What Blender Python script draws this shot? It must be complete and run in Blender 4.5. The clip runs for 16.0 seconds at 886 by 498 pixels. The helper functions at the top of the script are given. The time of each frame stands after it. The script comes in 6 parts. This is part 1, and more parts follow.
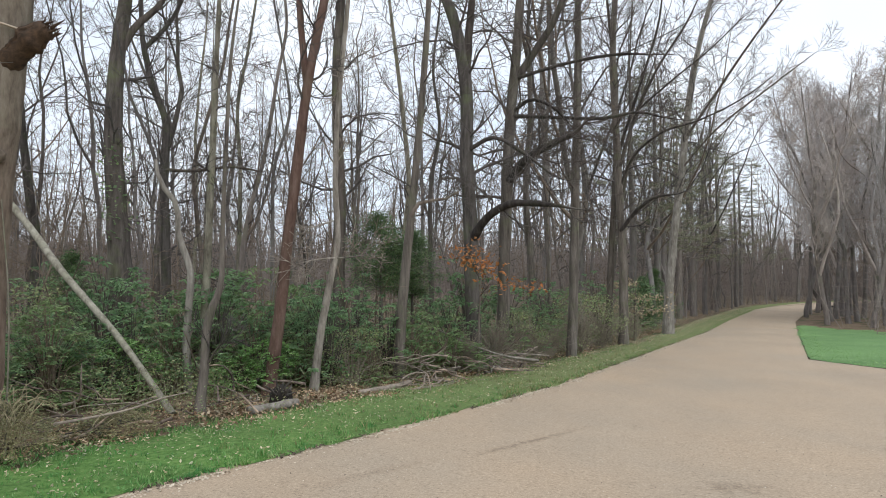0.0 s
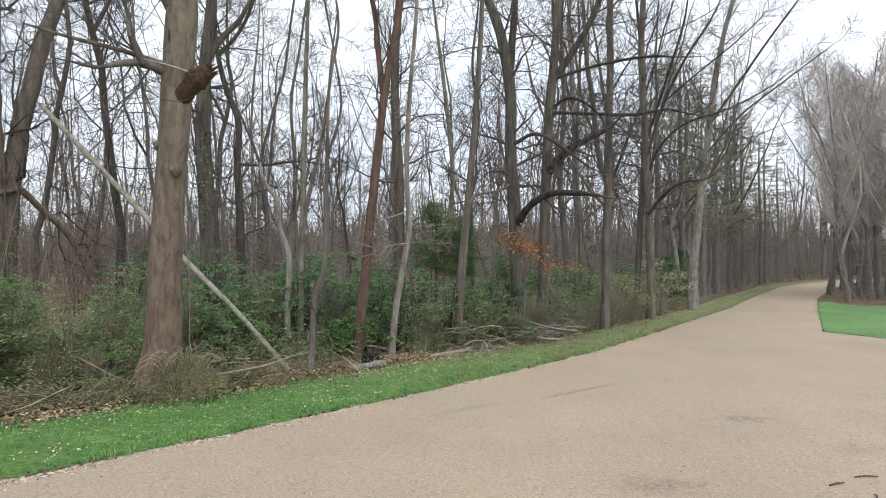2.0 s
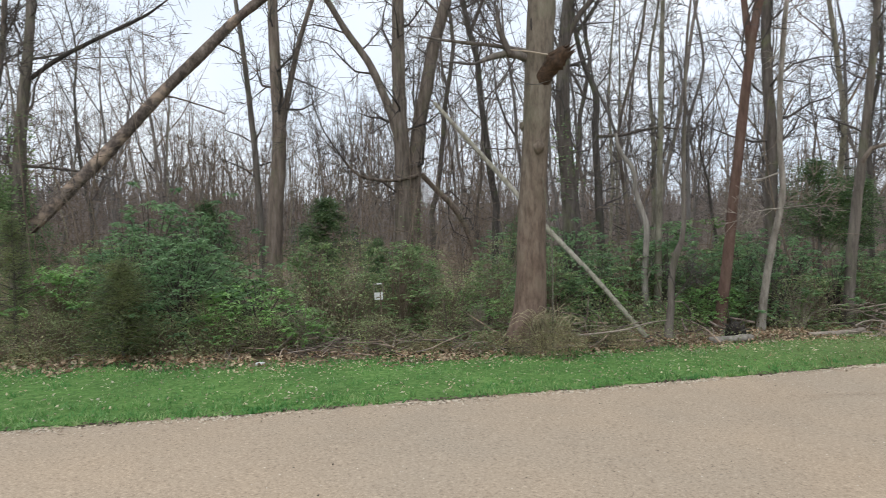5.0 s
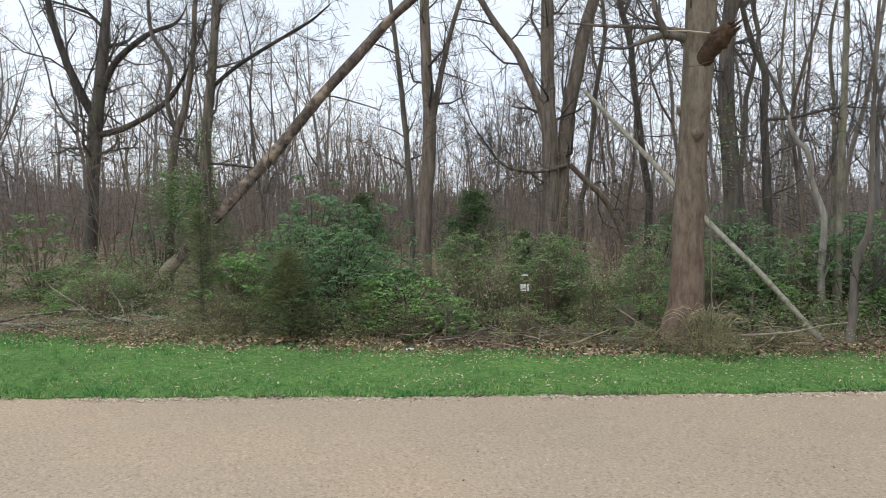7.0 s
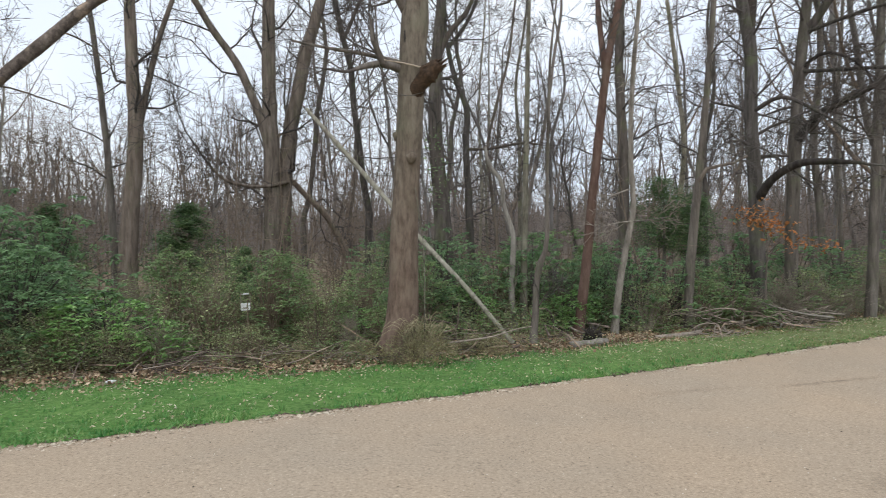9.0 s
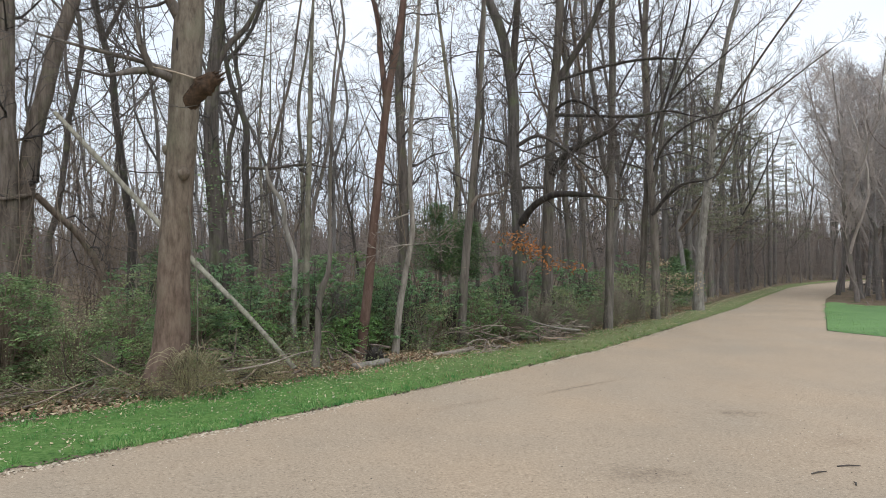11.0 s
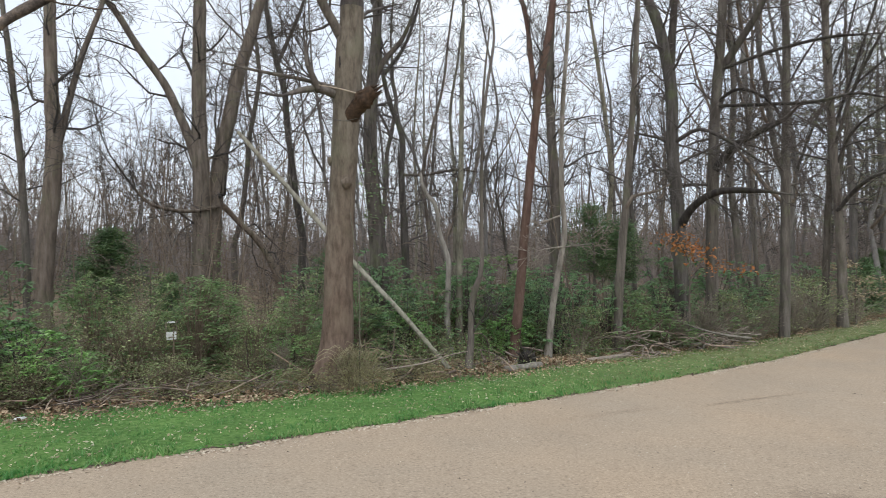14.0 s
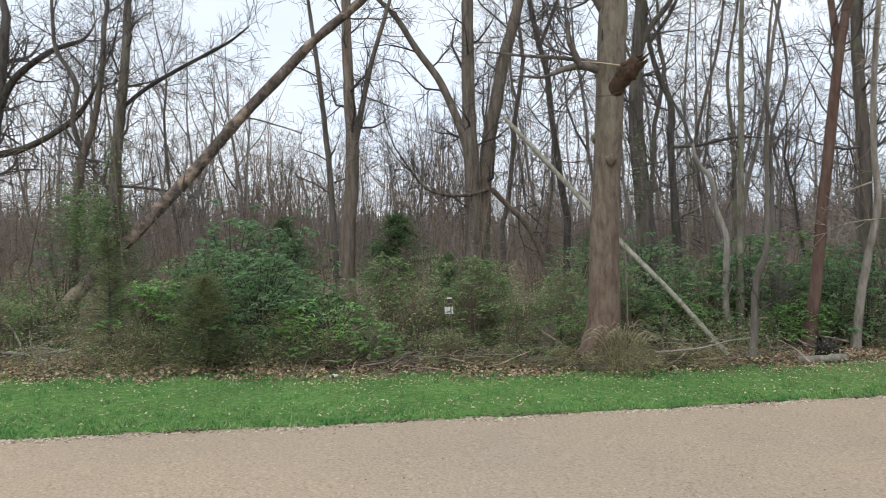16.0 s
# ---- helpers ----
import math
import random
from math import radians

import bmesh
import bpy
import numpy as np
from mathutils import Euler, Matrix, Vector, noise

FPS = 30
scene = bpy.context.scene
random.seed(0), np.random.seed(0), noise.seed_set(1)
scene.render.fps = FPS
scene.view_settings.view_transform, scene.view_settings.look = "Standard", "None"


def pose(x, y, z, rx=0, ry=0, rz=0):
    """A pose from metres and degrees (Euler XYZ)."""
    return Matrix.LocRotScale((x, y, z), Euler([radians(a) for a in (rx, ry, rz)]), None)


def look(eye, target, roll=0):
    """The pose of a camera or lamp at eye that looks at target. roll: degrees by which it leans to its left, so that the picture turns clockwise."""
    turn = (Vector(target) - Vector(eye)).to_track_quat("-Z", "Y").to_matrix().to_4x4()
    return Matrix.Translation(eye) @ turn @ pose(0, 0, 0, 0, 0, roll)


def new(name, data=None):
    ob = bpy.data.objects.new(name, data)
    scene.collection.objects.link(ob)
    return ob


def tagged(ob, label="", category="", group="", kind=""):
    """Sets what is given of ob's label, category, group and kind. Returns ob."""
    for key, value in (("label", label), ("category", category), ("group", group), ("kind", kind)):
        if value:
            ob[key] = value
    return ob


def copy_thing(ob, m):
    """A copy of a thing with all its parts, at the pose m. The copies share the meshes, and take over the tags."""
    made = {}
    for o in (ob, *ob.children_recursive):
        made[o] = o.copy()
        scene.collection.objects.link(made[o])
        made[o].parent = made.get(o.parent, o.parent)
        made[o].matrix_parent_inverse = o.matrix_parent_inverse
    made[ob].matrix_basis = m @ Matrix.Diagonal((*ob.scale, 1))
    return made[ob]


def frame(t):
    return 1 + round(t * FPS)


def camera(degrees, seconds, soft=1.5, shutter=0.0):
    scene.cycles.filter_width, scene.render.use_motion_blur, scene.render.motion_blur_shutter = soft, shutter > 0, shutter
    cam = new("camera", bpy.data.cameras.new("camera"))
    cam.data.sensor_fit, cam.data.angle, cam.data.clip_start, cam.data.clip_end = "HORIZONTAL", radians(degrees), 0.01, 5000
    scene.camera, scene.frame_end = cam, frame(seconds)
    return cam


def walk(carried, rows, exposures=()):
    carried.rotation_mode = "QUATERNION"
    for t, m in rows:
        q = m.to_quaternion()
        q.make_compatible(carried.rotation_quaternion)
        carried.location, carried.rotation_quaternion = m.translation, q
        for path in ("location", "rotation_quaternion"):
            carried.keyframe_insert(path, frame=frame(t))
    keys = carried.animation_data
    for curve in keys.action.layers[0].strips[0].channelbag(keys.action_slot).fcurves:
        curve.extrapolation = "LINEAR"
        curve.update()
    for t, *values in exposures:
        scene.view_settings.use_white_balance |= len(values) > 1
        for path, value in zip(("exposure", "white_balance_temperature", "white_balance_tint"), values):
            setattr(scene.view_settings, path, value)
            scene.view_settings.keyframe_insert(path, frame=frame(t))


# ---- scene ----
cam = camera(70.06, 16.0, 0.85, 0.2)

PATH = [
    (0, pose(0.450, 2.060, 1.612, 91.78, 0.20, 2.45)),
    (0.5, pose(0.440, 2.100, 1.616, 91.62, 0.22, 3.85)),
    (1, pose(0.400, 2.110, 1.615, 91.35, 0.24, 5.00)),
    (1.5, pose(0.080, 1.500, 1.640, 90.80, 0.35, 4.55)),
    (2, pose(-0.142, 0.214, 1.687, 89.97, 0.59, 4.37)),
    (2.5, pose(-0.142, 0.214, 1.687, 89.75, 0.64, 5.76)),
    (3, pose(-0.085, 0.128, 1.672, 89.45, 0.71, 8.94)),
    (3.5, pose(-0.057, 0.085, 1.665, 89.06, 0.81, 14.38)),
    (4, pose(-0.043, 0.064, 1.661, 88.69, 1.26, 22.06)),
    (4.5, pose(-0.014, 0.021, 1.654, 88.37, 1.46, 29.68)),
    (5, pose(0.000, 0.000, 1.650, 88.01, 1.81, 36.19)),
    (5.2, pose(0.000, 0.000, 1.650, 87.83, 1.76, 39.08)),
    (5.5, pose(0.000, 0.000, 1.650, 87.80, 1.75, 43.00)),
    (5.8, pose(0.000, 0.000, 1.650, 87.77, 1.74, 46.30)),
    (6.15, pose(0.000, 0.000, 1.650, 87.73, 1.73, 48.90)),
    (6.5, pose(0.000, 0.000, 1.650, 87.69, 1.72, 50.30)),
    (6.9, pose(0.000, 0.000, 1.650, 87.65, 1.71, 49.90)),
    (7.3, pose(0.000, 0.000, 1.650, 87.61, 1.70, 46.66)),
    (7.5, pose(0.000, 0.000, 1.650, 87.60, 1.60, 44.46)),
    (8, pose(0.000, 0.000, 1.650, 87.69, 1.60, 38.65)),
    (8.5, pose(0.000, 0.000, 1.650, 87.74, 1.30, 31.59)),
    (9, pose(0.000, 0.000, 1.650, 88.53, 1.17, 24.70)),
    (9.5, pose(0.000, 0.000, 1.650, 89.44, 0.80, 17.70)),
    (10, pose(0.000, 0.000, 1.650, 89.70, 0.75, 11.81)),
    (10.2, pose(0.000, 0.000, 1.650, 89.98, 0.70, 9.96)),
    (10.5, pose(0.000, 0.000, 1.650, 90.07, 0.76, 7.70)),
    (10.9, pose(0.000, 0.000, 1.650, 90.18, 0.84, 5.60)),
    (11.3, pose(0.000, 0.000, 1.650, 90.29, 0.92, 4.50)),
    (11.8, pose(0.000, 0.000, 1.650, 90.43, 1.02, 4.50)),
    (12.3, pose(0.000, 0.000, 1.650, 90.57, 1.12, 6.17)),
    (12.5, pose(0.000, 0.000, 1.650, 90.58, 1.21, 7.27)),
    (13, pose(0.000, 0.000, 1.650, 90.58, 1.27, 10.41)),
    (13.5, pose(0.000, 0.000, 1.650, 90.59, 1.34, 14.64)),
    (14, pose(0.000, 0.000, 1.650, 90.71, 1.28, 18.86)),
    (14.5, pose(0.000, 0.000, 1.650, 90.48, 1.40, 25.49)),
    (15, pose(0.000, 0.000, 1.650, 90.09, 1.71, 32.10)),
    (15.5, pose(0.000, 0.000, 1.650, 89.73, 1.89, 37.71)),
    (16, pose(0.000, 0.000, 1.650, 89.54, 2.11, 42.54)),
]
walk(cam, PATH, [(0, 0.1), (1.1, 0.1), (1.5, 0.17), (1.9, 0.26), (2.1, 0.2), (2.5, 0.05), (3.4, 0.05), (16, 0.05)])

# ---- world and light ----
def build_world():
    w = bpy.data.worlds.new("overcast_sky")
    scene.world = w
    w.use_nodes = True
    nt = w.node_tree
    nt.nodes.clear()
    out = nt.nodes.new("ShaderNodeOutputWorld")
    bg = nt.nodes.new("ShaderNodeBackground")
    sky = nt.nodes.new("ShaderNodeTexSky")
    sky.sky_type, sky.sun_disc = "NISHITA", False
    sky.sun_elevation, sky.sun_rotation = radians(48), radians(200)
    dim = nt.nodes.new("ShaderNodeVectorMath")
    dim.operation = "SCALE"
    dim.inputs["Scale"].default_value = 0.10
    co = nt.nodes.new("ShaderNodeTexCoord")
    cl = nt.nodes.new("ShaderNodeTexNoise")
    cl.inputs["Scale"].default_value, cl.inputs["Detail"].default_value = 2.2, 4
    ramp = nt.nodes.new("ShaderNodeValToRGB")
    ramp.color_ramp.elements[0].position, ramp.color_ramp.elements[1].position = 0.35, 0.65
    ramp.color_ramp.elements[0].color = (0.77, 0.855, 0.985, 1)
    ramp.color_ramp.elements[1].color = (0.95, 0.995, 1.045, 1)
    mix = nt.nodes.new("ShaderNodeMix")
    mix.data_type = "RGBA"
    mix.inputs[0].default_value = 0.88
    L = nt.links.new
    L(sky.outputs[0], dim.inputs[0])
    L(co.outputs["Generated"], cl.inputs["Vector"])
    L(cl.outputs["Fac"], ramp.inputs[0])
    L(dim.outputs[0], mix.inputs[6])
    L(ramp.outputs[0], mix.inputs[7])
    L(mix.outputs[2], bg.inputs[0])
    bg.inputs[1].default_value = SKY
    L(bg.outputs[0], out.inputs[0])


SKY = 1.15
build_world()
sun = new("sun", bpy.data.lights.new("sun", "SUN"))
sun.data.energy, sun.data.angle, sun.data.color = 1.5, radians(70), (0.98, 1.0, 0.95)
sun.matrix_world = look((4, -14, 22), (0, 0, 0))


# ---- materials ----
def material(name):
    m = bpy.data.materials.new(name)
    m.use_nodes = True
    nt = m.node_tree
    b = nt.nodes["Principled BSDF"]
    return m, nt, b


def noise_node(nt, vec, scale, detail=4.0, rough=0.6):
    n = nt.nodes.new("ShaderNodeTexNoise")
    n.inputs["Scale"].default_value, n.inputs["Detail"].default_value = scale, detail
    n.inputs["Roughness"].default_value = rough
    nt.links.new(vec, n.inputs["Vector"])
    return n.outputs["Fac"]


def ramp_node(nt, fac, stops):
    r = nt.nodes.new("ShaderNodeValToRGB")
    el = r.color_ramp.elements
    while len(el) < len(stops):
        el.new(0.5)
    for e, (pos, col) in zip(el, stops):
        e.position, e.color = pos, (*col, 1)
    nt.links.new(fac, r.inputs[0])
    return r.outputs[0]


def mix_node(nt, fac, a, b, blend="MIX"):
    n = nt.nodes.new("ShaderNodeMix")
    n.data_type, n.blend_type = "RGBA", blend
    for sock, val in ((n.inputs[0], fac), (n.inputs[6], a), (n.inputs[7], b)):
        if isinstance(val, (int, float)):
            sock.default_value = val
        elif isinstance(val, tuple):
            sock.default_value = (*val, 1)
        else:
            nt.links.new(val, sock)
    return n.outputs[2]


def stretch(nt, vec, sx, sy, sz):
    n = nt.nodes.new("ShaderNodeMapping")
    n.inputs["Scale"].default_value = (sx, sy, sz)
    nt.links.new(vec, n.inputs[0])
    return n.outputs[0]


def bump(nt, b, height, strength, dist):
    n = nt.nodes.new("ShaderNodeBump")
    n.inputs["Strength"].default_value, n.inputs["Distance"].default_value = strength, dist
    nt.links.new(height, n.inputs["Height"])
    nt.links.new(n.outputs[0], b.inputs["Normal"])


def coords(nt, kind="Object"):
    return nt.nodes.new("ShaderNodeTexCoord").outputs[kind]


def bark(name, dark, mid, pale, lichen=0.25, scale=9.0, lichen_col=(0.13, 0.16, 0.075), grain=0.14, high=None):
    """Furrowed bark: vertical streaks, blotches, lichen, and a tint of its own for each tree."""
    m, nt, b = material(name)
    co = coords(nt)
    st = stretch(nt, co, 1, 1, grain)
    f = noise_node(nt, st, scale, 6, 0.7)
    col = ramp_node(nt, f, [(0.3, dark), (0.5, mid), (0.72, pale)])
    blot = noise_node(nt, co, 1.7, 4)
    col = mix_node(nt, blot, mix_node(nt, 1.0, col, (0.72, 0.7, 0.68), "MULTIPLY"), col)
    li = nt.nodes.new("ShaderNodeMapRange")
    li.inputs[1].default_value, li.inputs[2].default_value, li.inputs[4].default_value = 0.5, 0.75, lichen * 2
    nt.links.new(noise_node(nt, co, 2.6, 5), li.inputs[0])
    col = mix_node(nt, li.outputs[0], col, lichen_col)
    if high:
        sep = nt.nodes.new("ShaderNodeSeparateXYZ")
        nt.links.new(co, sep.inputs[0])
        wob = nt.nodes.new("ShaderNodeMath")
        wob.operation = "MULTIPLY_ADD"
        nt.links.new(blot, wob.inputs[0])
        wob.inputs[1].default_value = 3.0
        nt.links.new(sep.outputs["Z"], wob.inputs[2])
        up = nt.nodes.new("ShaderNodeMapRange")
        up.inputs[1].default_value, up.inputs[2].default_value = 2.6, 5.0
        nt.links.new(wob.outputs[0], up.inputs[0])
        col = mix_node(nt, up.outputs[0], col, mix_node(nt, 1.0, col, high, "MULTIPLY"))
    info = nt.nodes.new("ShaderNodeObjectInfo").outputs["Random"]
    tint = ramp_node(nt, info, [(0.0, (0.78, 0.76, 0.74)), (0.5, (1.0, 1.0, 1.0)), (1.0, (1.12, 1.04, 0.98))])
    col = mix_node(nt, 1.0, col, tint, "MULTIPLY")
    nt.links.new(col, b.inputs["Base Color"])
    b.inputs["Roughness"].default_value = 0.92
    b.inputs["Specular IOR Level"].default_value = 0.2
    bump(nt, b, f, 0.7, 0.02)
    return m


def leaf_mat(name, c1, c2, c3, gloss=0.45, translucent=0.25, patch=3.0, lo=(0.64, 0.7, 0.7), hi=(1.28, 1.2, 1.12)):
    """Leaves that differ from one to the next, with some light passing through them."""
    m, nt, b = material(name)
    isl = nt.nodes.new("ShaderNodeNewGeometry").outputs["Random Per Island"]
    col = ramp_node(nt, isl, [(0.0, c1), (0.55, c2), (1.0, c3)])
    big = noise_node(nt, coords(nt), patch, 3)
    col = mix_node(nt, 1.0, col, ramp_node(nt, big, [(0.35, lo), (0.65, hi)]), "MULTIPLY")
    nt.links.new(col, b.inputs["Base Color"])
    b.inputs["Roughness"].default_value = gloss
    b.inputs["Specular IOR Level"].default_value = 0.35
    tr = nt.nodes.new("ShaderNodeBsdfTranslucent")
    nt.links.new(col, tr.inputs[0])
    ms = nt.nodes.new("ShaderNodeMixShader")
    ms.inputs[0].default_value = translucent
    nt.links.new(b.outputs[0], ms.inputs[1])
    nt.links.new(tr.outputs[0], ms.inputs[2])
    nt.links.new(ms.outputs[0], nt.nodes["Material Output"].inputs[0])
    return m


def road_mat():
    m, nt, b = material("tan_chip_seal")
    co = coords(nt)
    fine = noise_node(nt, co, 120, 3, 0.85)
    grit = noise_node(nt, co, 42, 1, 0.5)
    patch = noise_node(nt, co, 0.35, 4)
    streak = noise_node(nt, stretch(nt, co, 0.5, 0.2, 1), 1.1, 3)
    col = ramp_node(nt, fine, [(0.3, (0.28, 0.221, 0.165)), (0.5, (0.385, 0.305, 0.228)), (0.72, (0.5, 0.41, 0.314))])
    col = mix_node(nt, 1.0, col, ramp_node(nt, grit, [(0.28, (0.72, 0.71, 0.7)), (0.42, (0.97, 0.97, 0.97)), (0.58, (1.02, 1.02, 1.02)), (0.74, (1.22, 1.22, 1.22))]), "MULTIPLY")
    col = mix_node(nt, 1.0, col, ramp_node(nt, patch, [(0.3, (0.90, 0.92, 0.94)), (0.7, (1.1, 1.05, 1.0))]), "MULTIPLY")
    col = mix_node(nt, 1.0, col, ramp_node(nt, streak, [(0.3, (0.95, 0.94, 0.93)), (0.7, (1.03, 1.03, 1.03))]), "MULTIPLY")
    # worn dark spots and a long scuff
    spotty = noise_node(nt, co, 11, 5, 0.75)
    for (x, y, turn, lx, ly, dark) in ((2.75, 7.75, 0.3, 0.45, 0.2, 0.72), (1.15, 5.3, 0.2, 0.5, 0.3, 0.74), (1.15, 9.3, 0.82, 1.2, 0.07, 0.66), (3.4, 6.6, 0.5, 0.5, 0.3, 0.85), (-0.4, 7.9, 0.8, 0.9, 0.12, 0.85)):
        mp = nt.nodes.new("ShaderNodeMapping")
        mp.vector_type = "TEXTURE"
        mp.inputs["Location"].default_value, mp.inputs["Rotation"].default_value, mp.inputs["Scale"].default_value = (x, y, 0), (0, 0, turn), (lx, ly, 1000)
        nt.links.new(co, mp.inputs[0])
        ln = nt.nodes.new("ShaderNodeVectorMath")
        ln.operation = "LENGTH"
        nt.links.new(mp.outputs[0], ln.inputs[0])
        add = nt.nodes.new("ShaderNodeMath")
        add.operation = "MULTIPLY_ADD"
        nt.links.new(spotty, add.inputs[0])
        add.inputs[1].default_value = 4.0
        nt.links.new(ln.outputs["Value"], add.inputs[2])
        rg = nt.nodes.new("ShaderNodeMapRange")
        rg.inputs[1].default_value, rg.inputs[2].default_value, rg.inputs[3].default_value, rg.inputs[4].default_value = 1.9, 3.0, 1.0, 0.0
        nt.links.new(add.outputs[0], rg.inputs[0])
        col = mix_node(nt, rg.outputs[0], col, mix_node(nt, 1.0, col, (dark, dark * 0.98, dark * 0.97), "MULTIPLY"))
    nt.links.new(col, b.inputs["Base Color"])
    b.inputs["Roughness"].default_value = 0.9
    b.inputs["Specular IOR Level"].default_value = 0.25
    bump(nt, b, fine, 0.35, 0.01)
    return m


def floor_mat(name, stops, s1=14.0, s2=0.6, moss=None, dry=None):
    m, nt, b = material(name)
    co = coords(nt)
    f = noise_node(nt, co, s1, 6, 0.7)
    col = ramp_node(nt, f, stops)
    col = mix_node(nt, 1.0, col, ramp_node(nt, noise_node(nt, co, s2, 4), [(0.3, (0.75, 0.75, 0.75)), (0.7, (1.15, 1.12, 1.08))]), "MULTIPLY")
    if moss:
        g = nt.nodes.new("ShaderNodeMapRange")
        g.inputs[1].default_value, g.inputs[2].default_value = 0.5, 0.66
        nt.links.new(noise_node(nt, co, 1.3, 4), g.inputs[0])
        col = mix_node(nt, g.outputs[0], col, moss)
    if dry:
        sep = nt.nodes.new("ShaderNodeSeparateXYZ")
        nt.links.new(coords(nt), sep.inputs[0])
        rg = nt.nodes.new("ShaderNodeMapRange")
        rg.inputs[1].default_value, rg.inputs[2].default_value, rg.inputs[3].default_value, rg.inputs[4].default_value = 8.2, 14.5, 0.0, 0.72
        nt.links.new(sep.outputs[1], rg.inputs[0])
        col = mix_node(nt, rg.outputs[0], col, dry)
    nt.links.new(col, b.inputs["Base Color"])
    b.inputs["Roughness"].default_value = 0.95
    b.inputs["Specular IOR Level"].default_value = 0.15
    bump(nt, b, f, 0.8, 0.04)
    return m


def plain(name, col, rough=0.7, var=0.15):
    m, nt, b = material(name)
    f = noise_node(nt, coords(nt), 18, 4)
    lo = tuple(c * (1 - var) for c in col)
    hi = tuple(min(1, c * (1 + var)) for c in col)
    nt.links.new(ramp_node(nt, f, [(0.3, lo), (0.7, hi)]), b.inputs["Base Color"])
    b.inputs["Roughness"].default_value = rough
    return m


BARK = bark("grey_brown_bark", (0.066, 0.058, 0.051), (0.168, 0.147, 0.131), (0.285, 0.258, 0.234), 0.25)
BARK_BIG = bark("smooth_brown_bark", (0.098, 0.068, 0.053), (0.21, 0.15, 0.12), (0.31, 0.235, 0.192), 0.3, 12.0, (0.2, 0.168, 0.118), 0.3, (1.02, 1.2, 1.2))
BARK_DARK = bark("dark_bark", (0.045, 0.041, 0.039), (0.112, 0.1, 0.093), (0.2, 0.185, 0.175), 0.3)
LIMB = bark("blackish_limb_bark", (0.031, 0.028, 0.026), (0.08, 0.071, 0.067), (0.15, 0.135, 0.128), 0.12)
BARK_WARM = bark("warm_grey_bark", (0.085, 0.069, 0.057), (0.205, 0.17, 0.145), (0.325, 0.28, 0.245), 0.2)
BARK_RED = bark("reddish_bark", (0.088, 0.055, 0.045), (0.19, 0.121, 0.101), (0.285, 0.208, 0.18), 0.08, 9.0, (0.13, 0.16, 0.075), 0.25)
BARK_PALE = bark("pale_grey_bark", (0.13, 0.115, 0.1), (0.29, 0.265, 0.238), (0.47, 0.445, 0.41), 0.2, 12.0, (0.17, 0.17, 0.12), 0.22)
BARK_LOG = bark("weathered_log_bark", (0.045, 0.037, 0.034), (0.168, 0.136, 0.12), (0.4, 0.335, 0.3), 0.9, 6.5, (0.44, 0.335, 0.26), 0.7)
BARK_LICHEN = bark("lichen_grey_wood", (0.10, 0.09, 0.07), (0.25, 0.235, 0.19), (0.42, 0.40, 0.34), 0.35, 11.0, (0.22, 0.235, 0.14), 0.3)
POLE_WOOD = bark("bleached_lichen_wood", (0.16, 0.145, 0.115), (0.36, 0.34, 0.28), (0.52, 0.5, 0.43), 0.3, 11.0, (0.27, 0.28, 0.18), 0.3)
# distance haze is painted into this paler bark of the trees farther back
HAZEBARK = bark("haze_tinted_grey_bark", (0.13, 0.117, 0.112), (0.225, 0.206, 0.198), (0.32, 0.3, 0.292), 0.2)
TWIG = bark("grey_twig_bark", (0.056, 0.05, 0.048), (0.113, 0.103, 0.1), (0.185, 0.17, 0.165), 0.1)
TWIG_RED = bark("budding_twig_bark", (0.115, 0.09, 0.07), (0.215, 0.172, 0.138), (0.31, 0.255, 0.21), 0.05)
# far twigs and the wood's far edge, paled in colour to stand for haze
HAZETWIG = bark("haze_tinted_far_twigs", (0.20, 0.172, 0.157), (0.285, 0.25, 0.23), (0.365, 0.325, 0.30), 0.05)
HAZEMASS = bark("haze_tinted_far_wood", (0.195, 0.166, 0.16), (0.255, 0.22, 0.213), (0.32, 0.28, 0.272), 0.05, 0.8, (0.2, 0.19, 0.16), 0.3)
# pale grey twigs, lightened further in colour for the bright haze about them
PALE_HAZETWIG = bark("pale_grey_twigs", (0.36, 0.33, 0.325), (0.5, 0.465, 0.457), (0.6, 0.57, 0.56), 0.05)
TORN = plain("torn_brown_heartwood", (0.052, 0.029, 0.015), 0.9, 0.65)
CUT = plain("bare_split_wood", (0.42, 0.34, 0.26), 0.85, 0.25)
DEAD = plain("bleached_dead_wood", (0.27, 0.22, 0.18), 0.9, 0.4)
STRAW = plain("dry_straw_stem", (0.31, 0.265, 0.165), 0.9, 0.35)
GREYSTEM = plain("grey_brown_stem", (0.27, 0.23, 0.18), 0.9, 0.35)
BROWNSTEM = plain("brown_stem", (0.19, 0.145, 0.105), 0.9, 0.35)
ROAD = road_mat()
FLOOR = floor_mat("leaf_strewn_forest_floor", [(0.3, (0.075, 0.052, 0.037)), (0.5, (0.19, 0.138, 0.1)), (0.7, (0.33, 0.245, 0.18))], moss=(0.055, 0.075, 0.028))
TURF = floor_mat("turf_soil", [(0.3, (0.045, 0.095, 0.028)), (0.5, (0.105, 0.215, 0.055)), (0.75, (0.22, 0.3, 0.12))], 17.0, 1.1, dry=(0.2, 0.2, 0.1))
LAWN_TURF = floor_mat("mown_lawn", [(0.25, (0.1, 0.195, 0.072)), (0.5, (0.155, 0.275, 0.112)), (0.8, (0.235, 0.34, 0.165))], 16.0, 0.35)
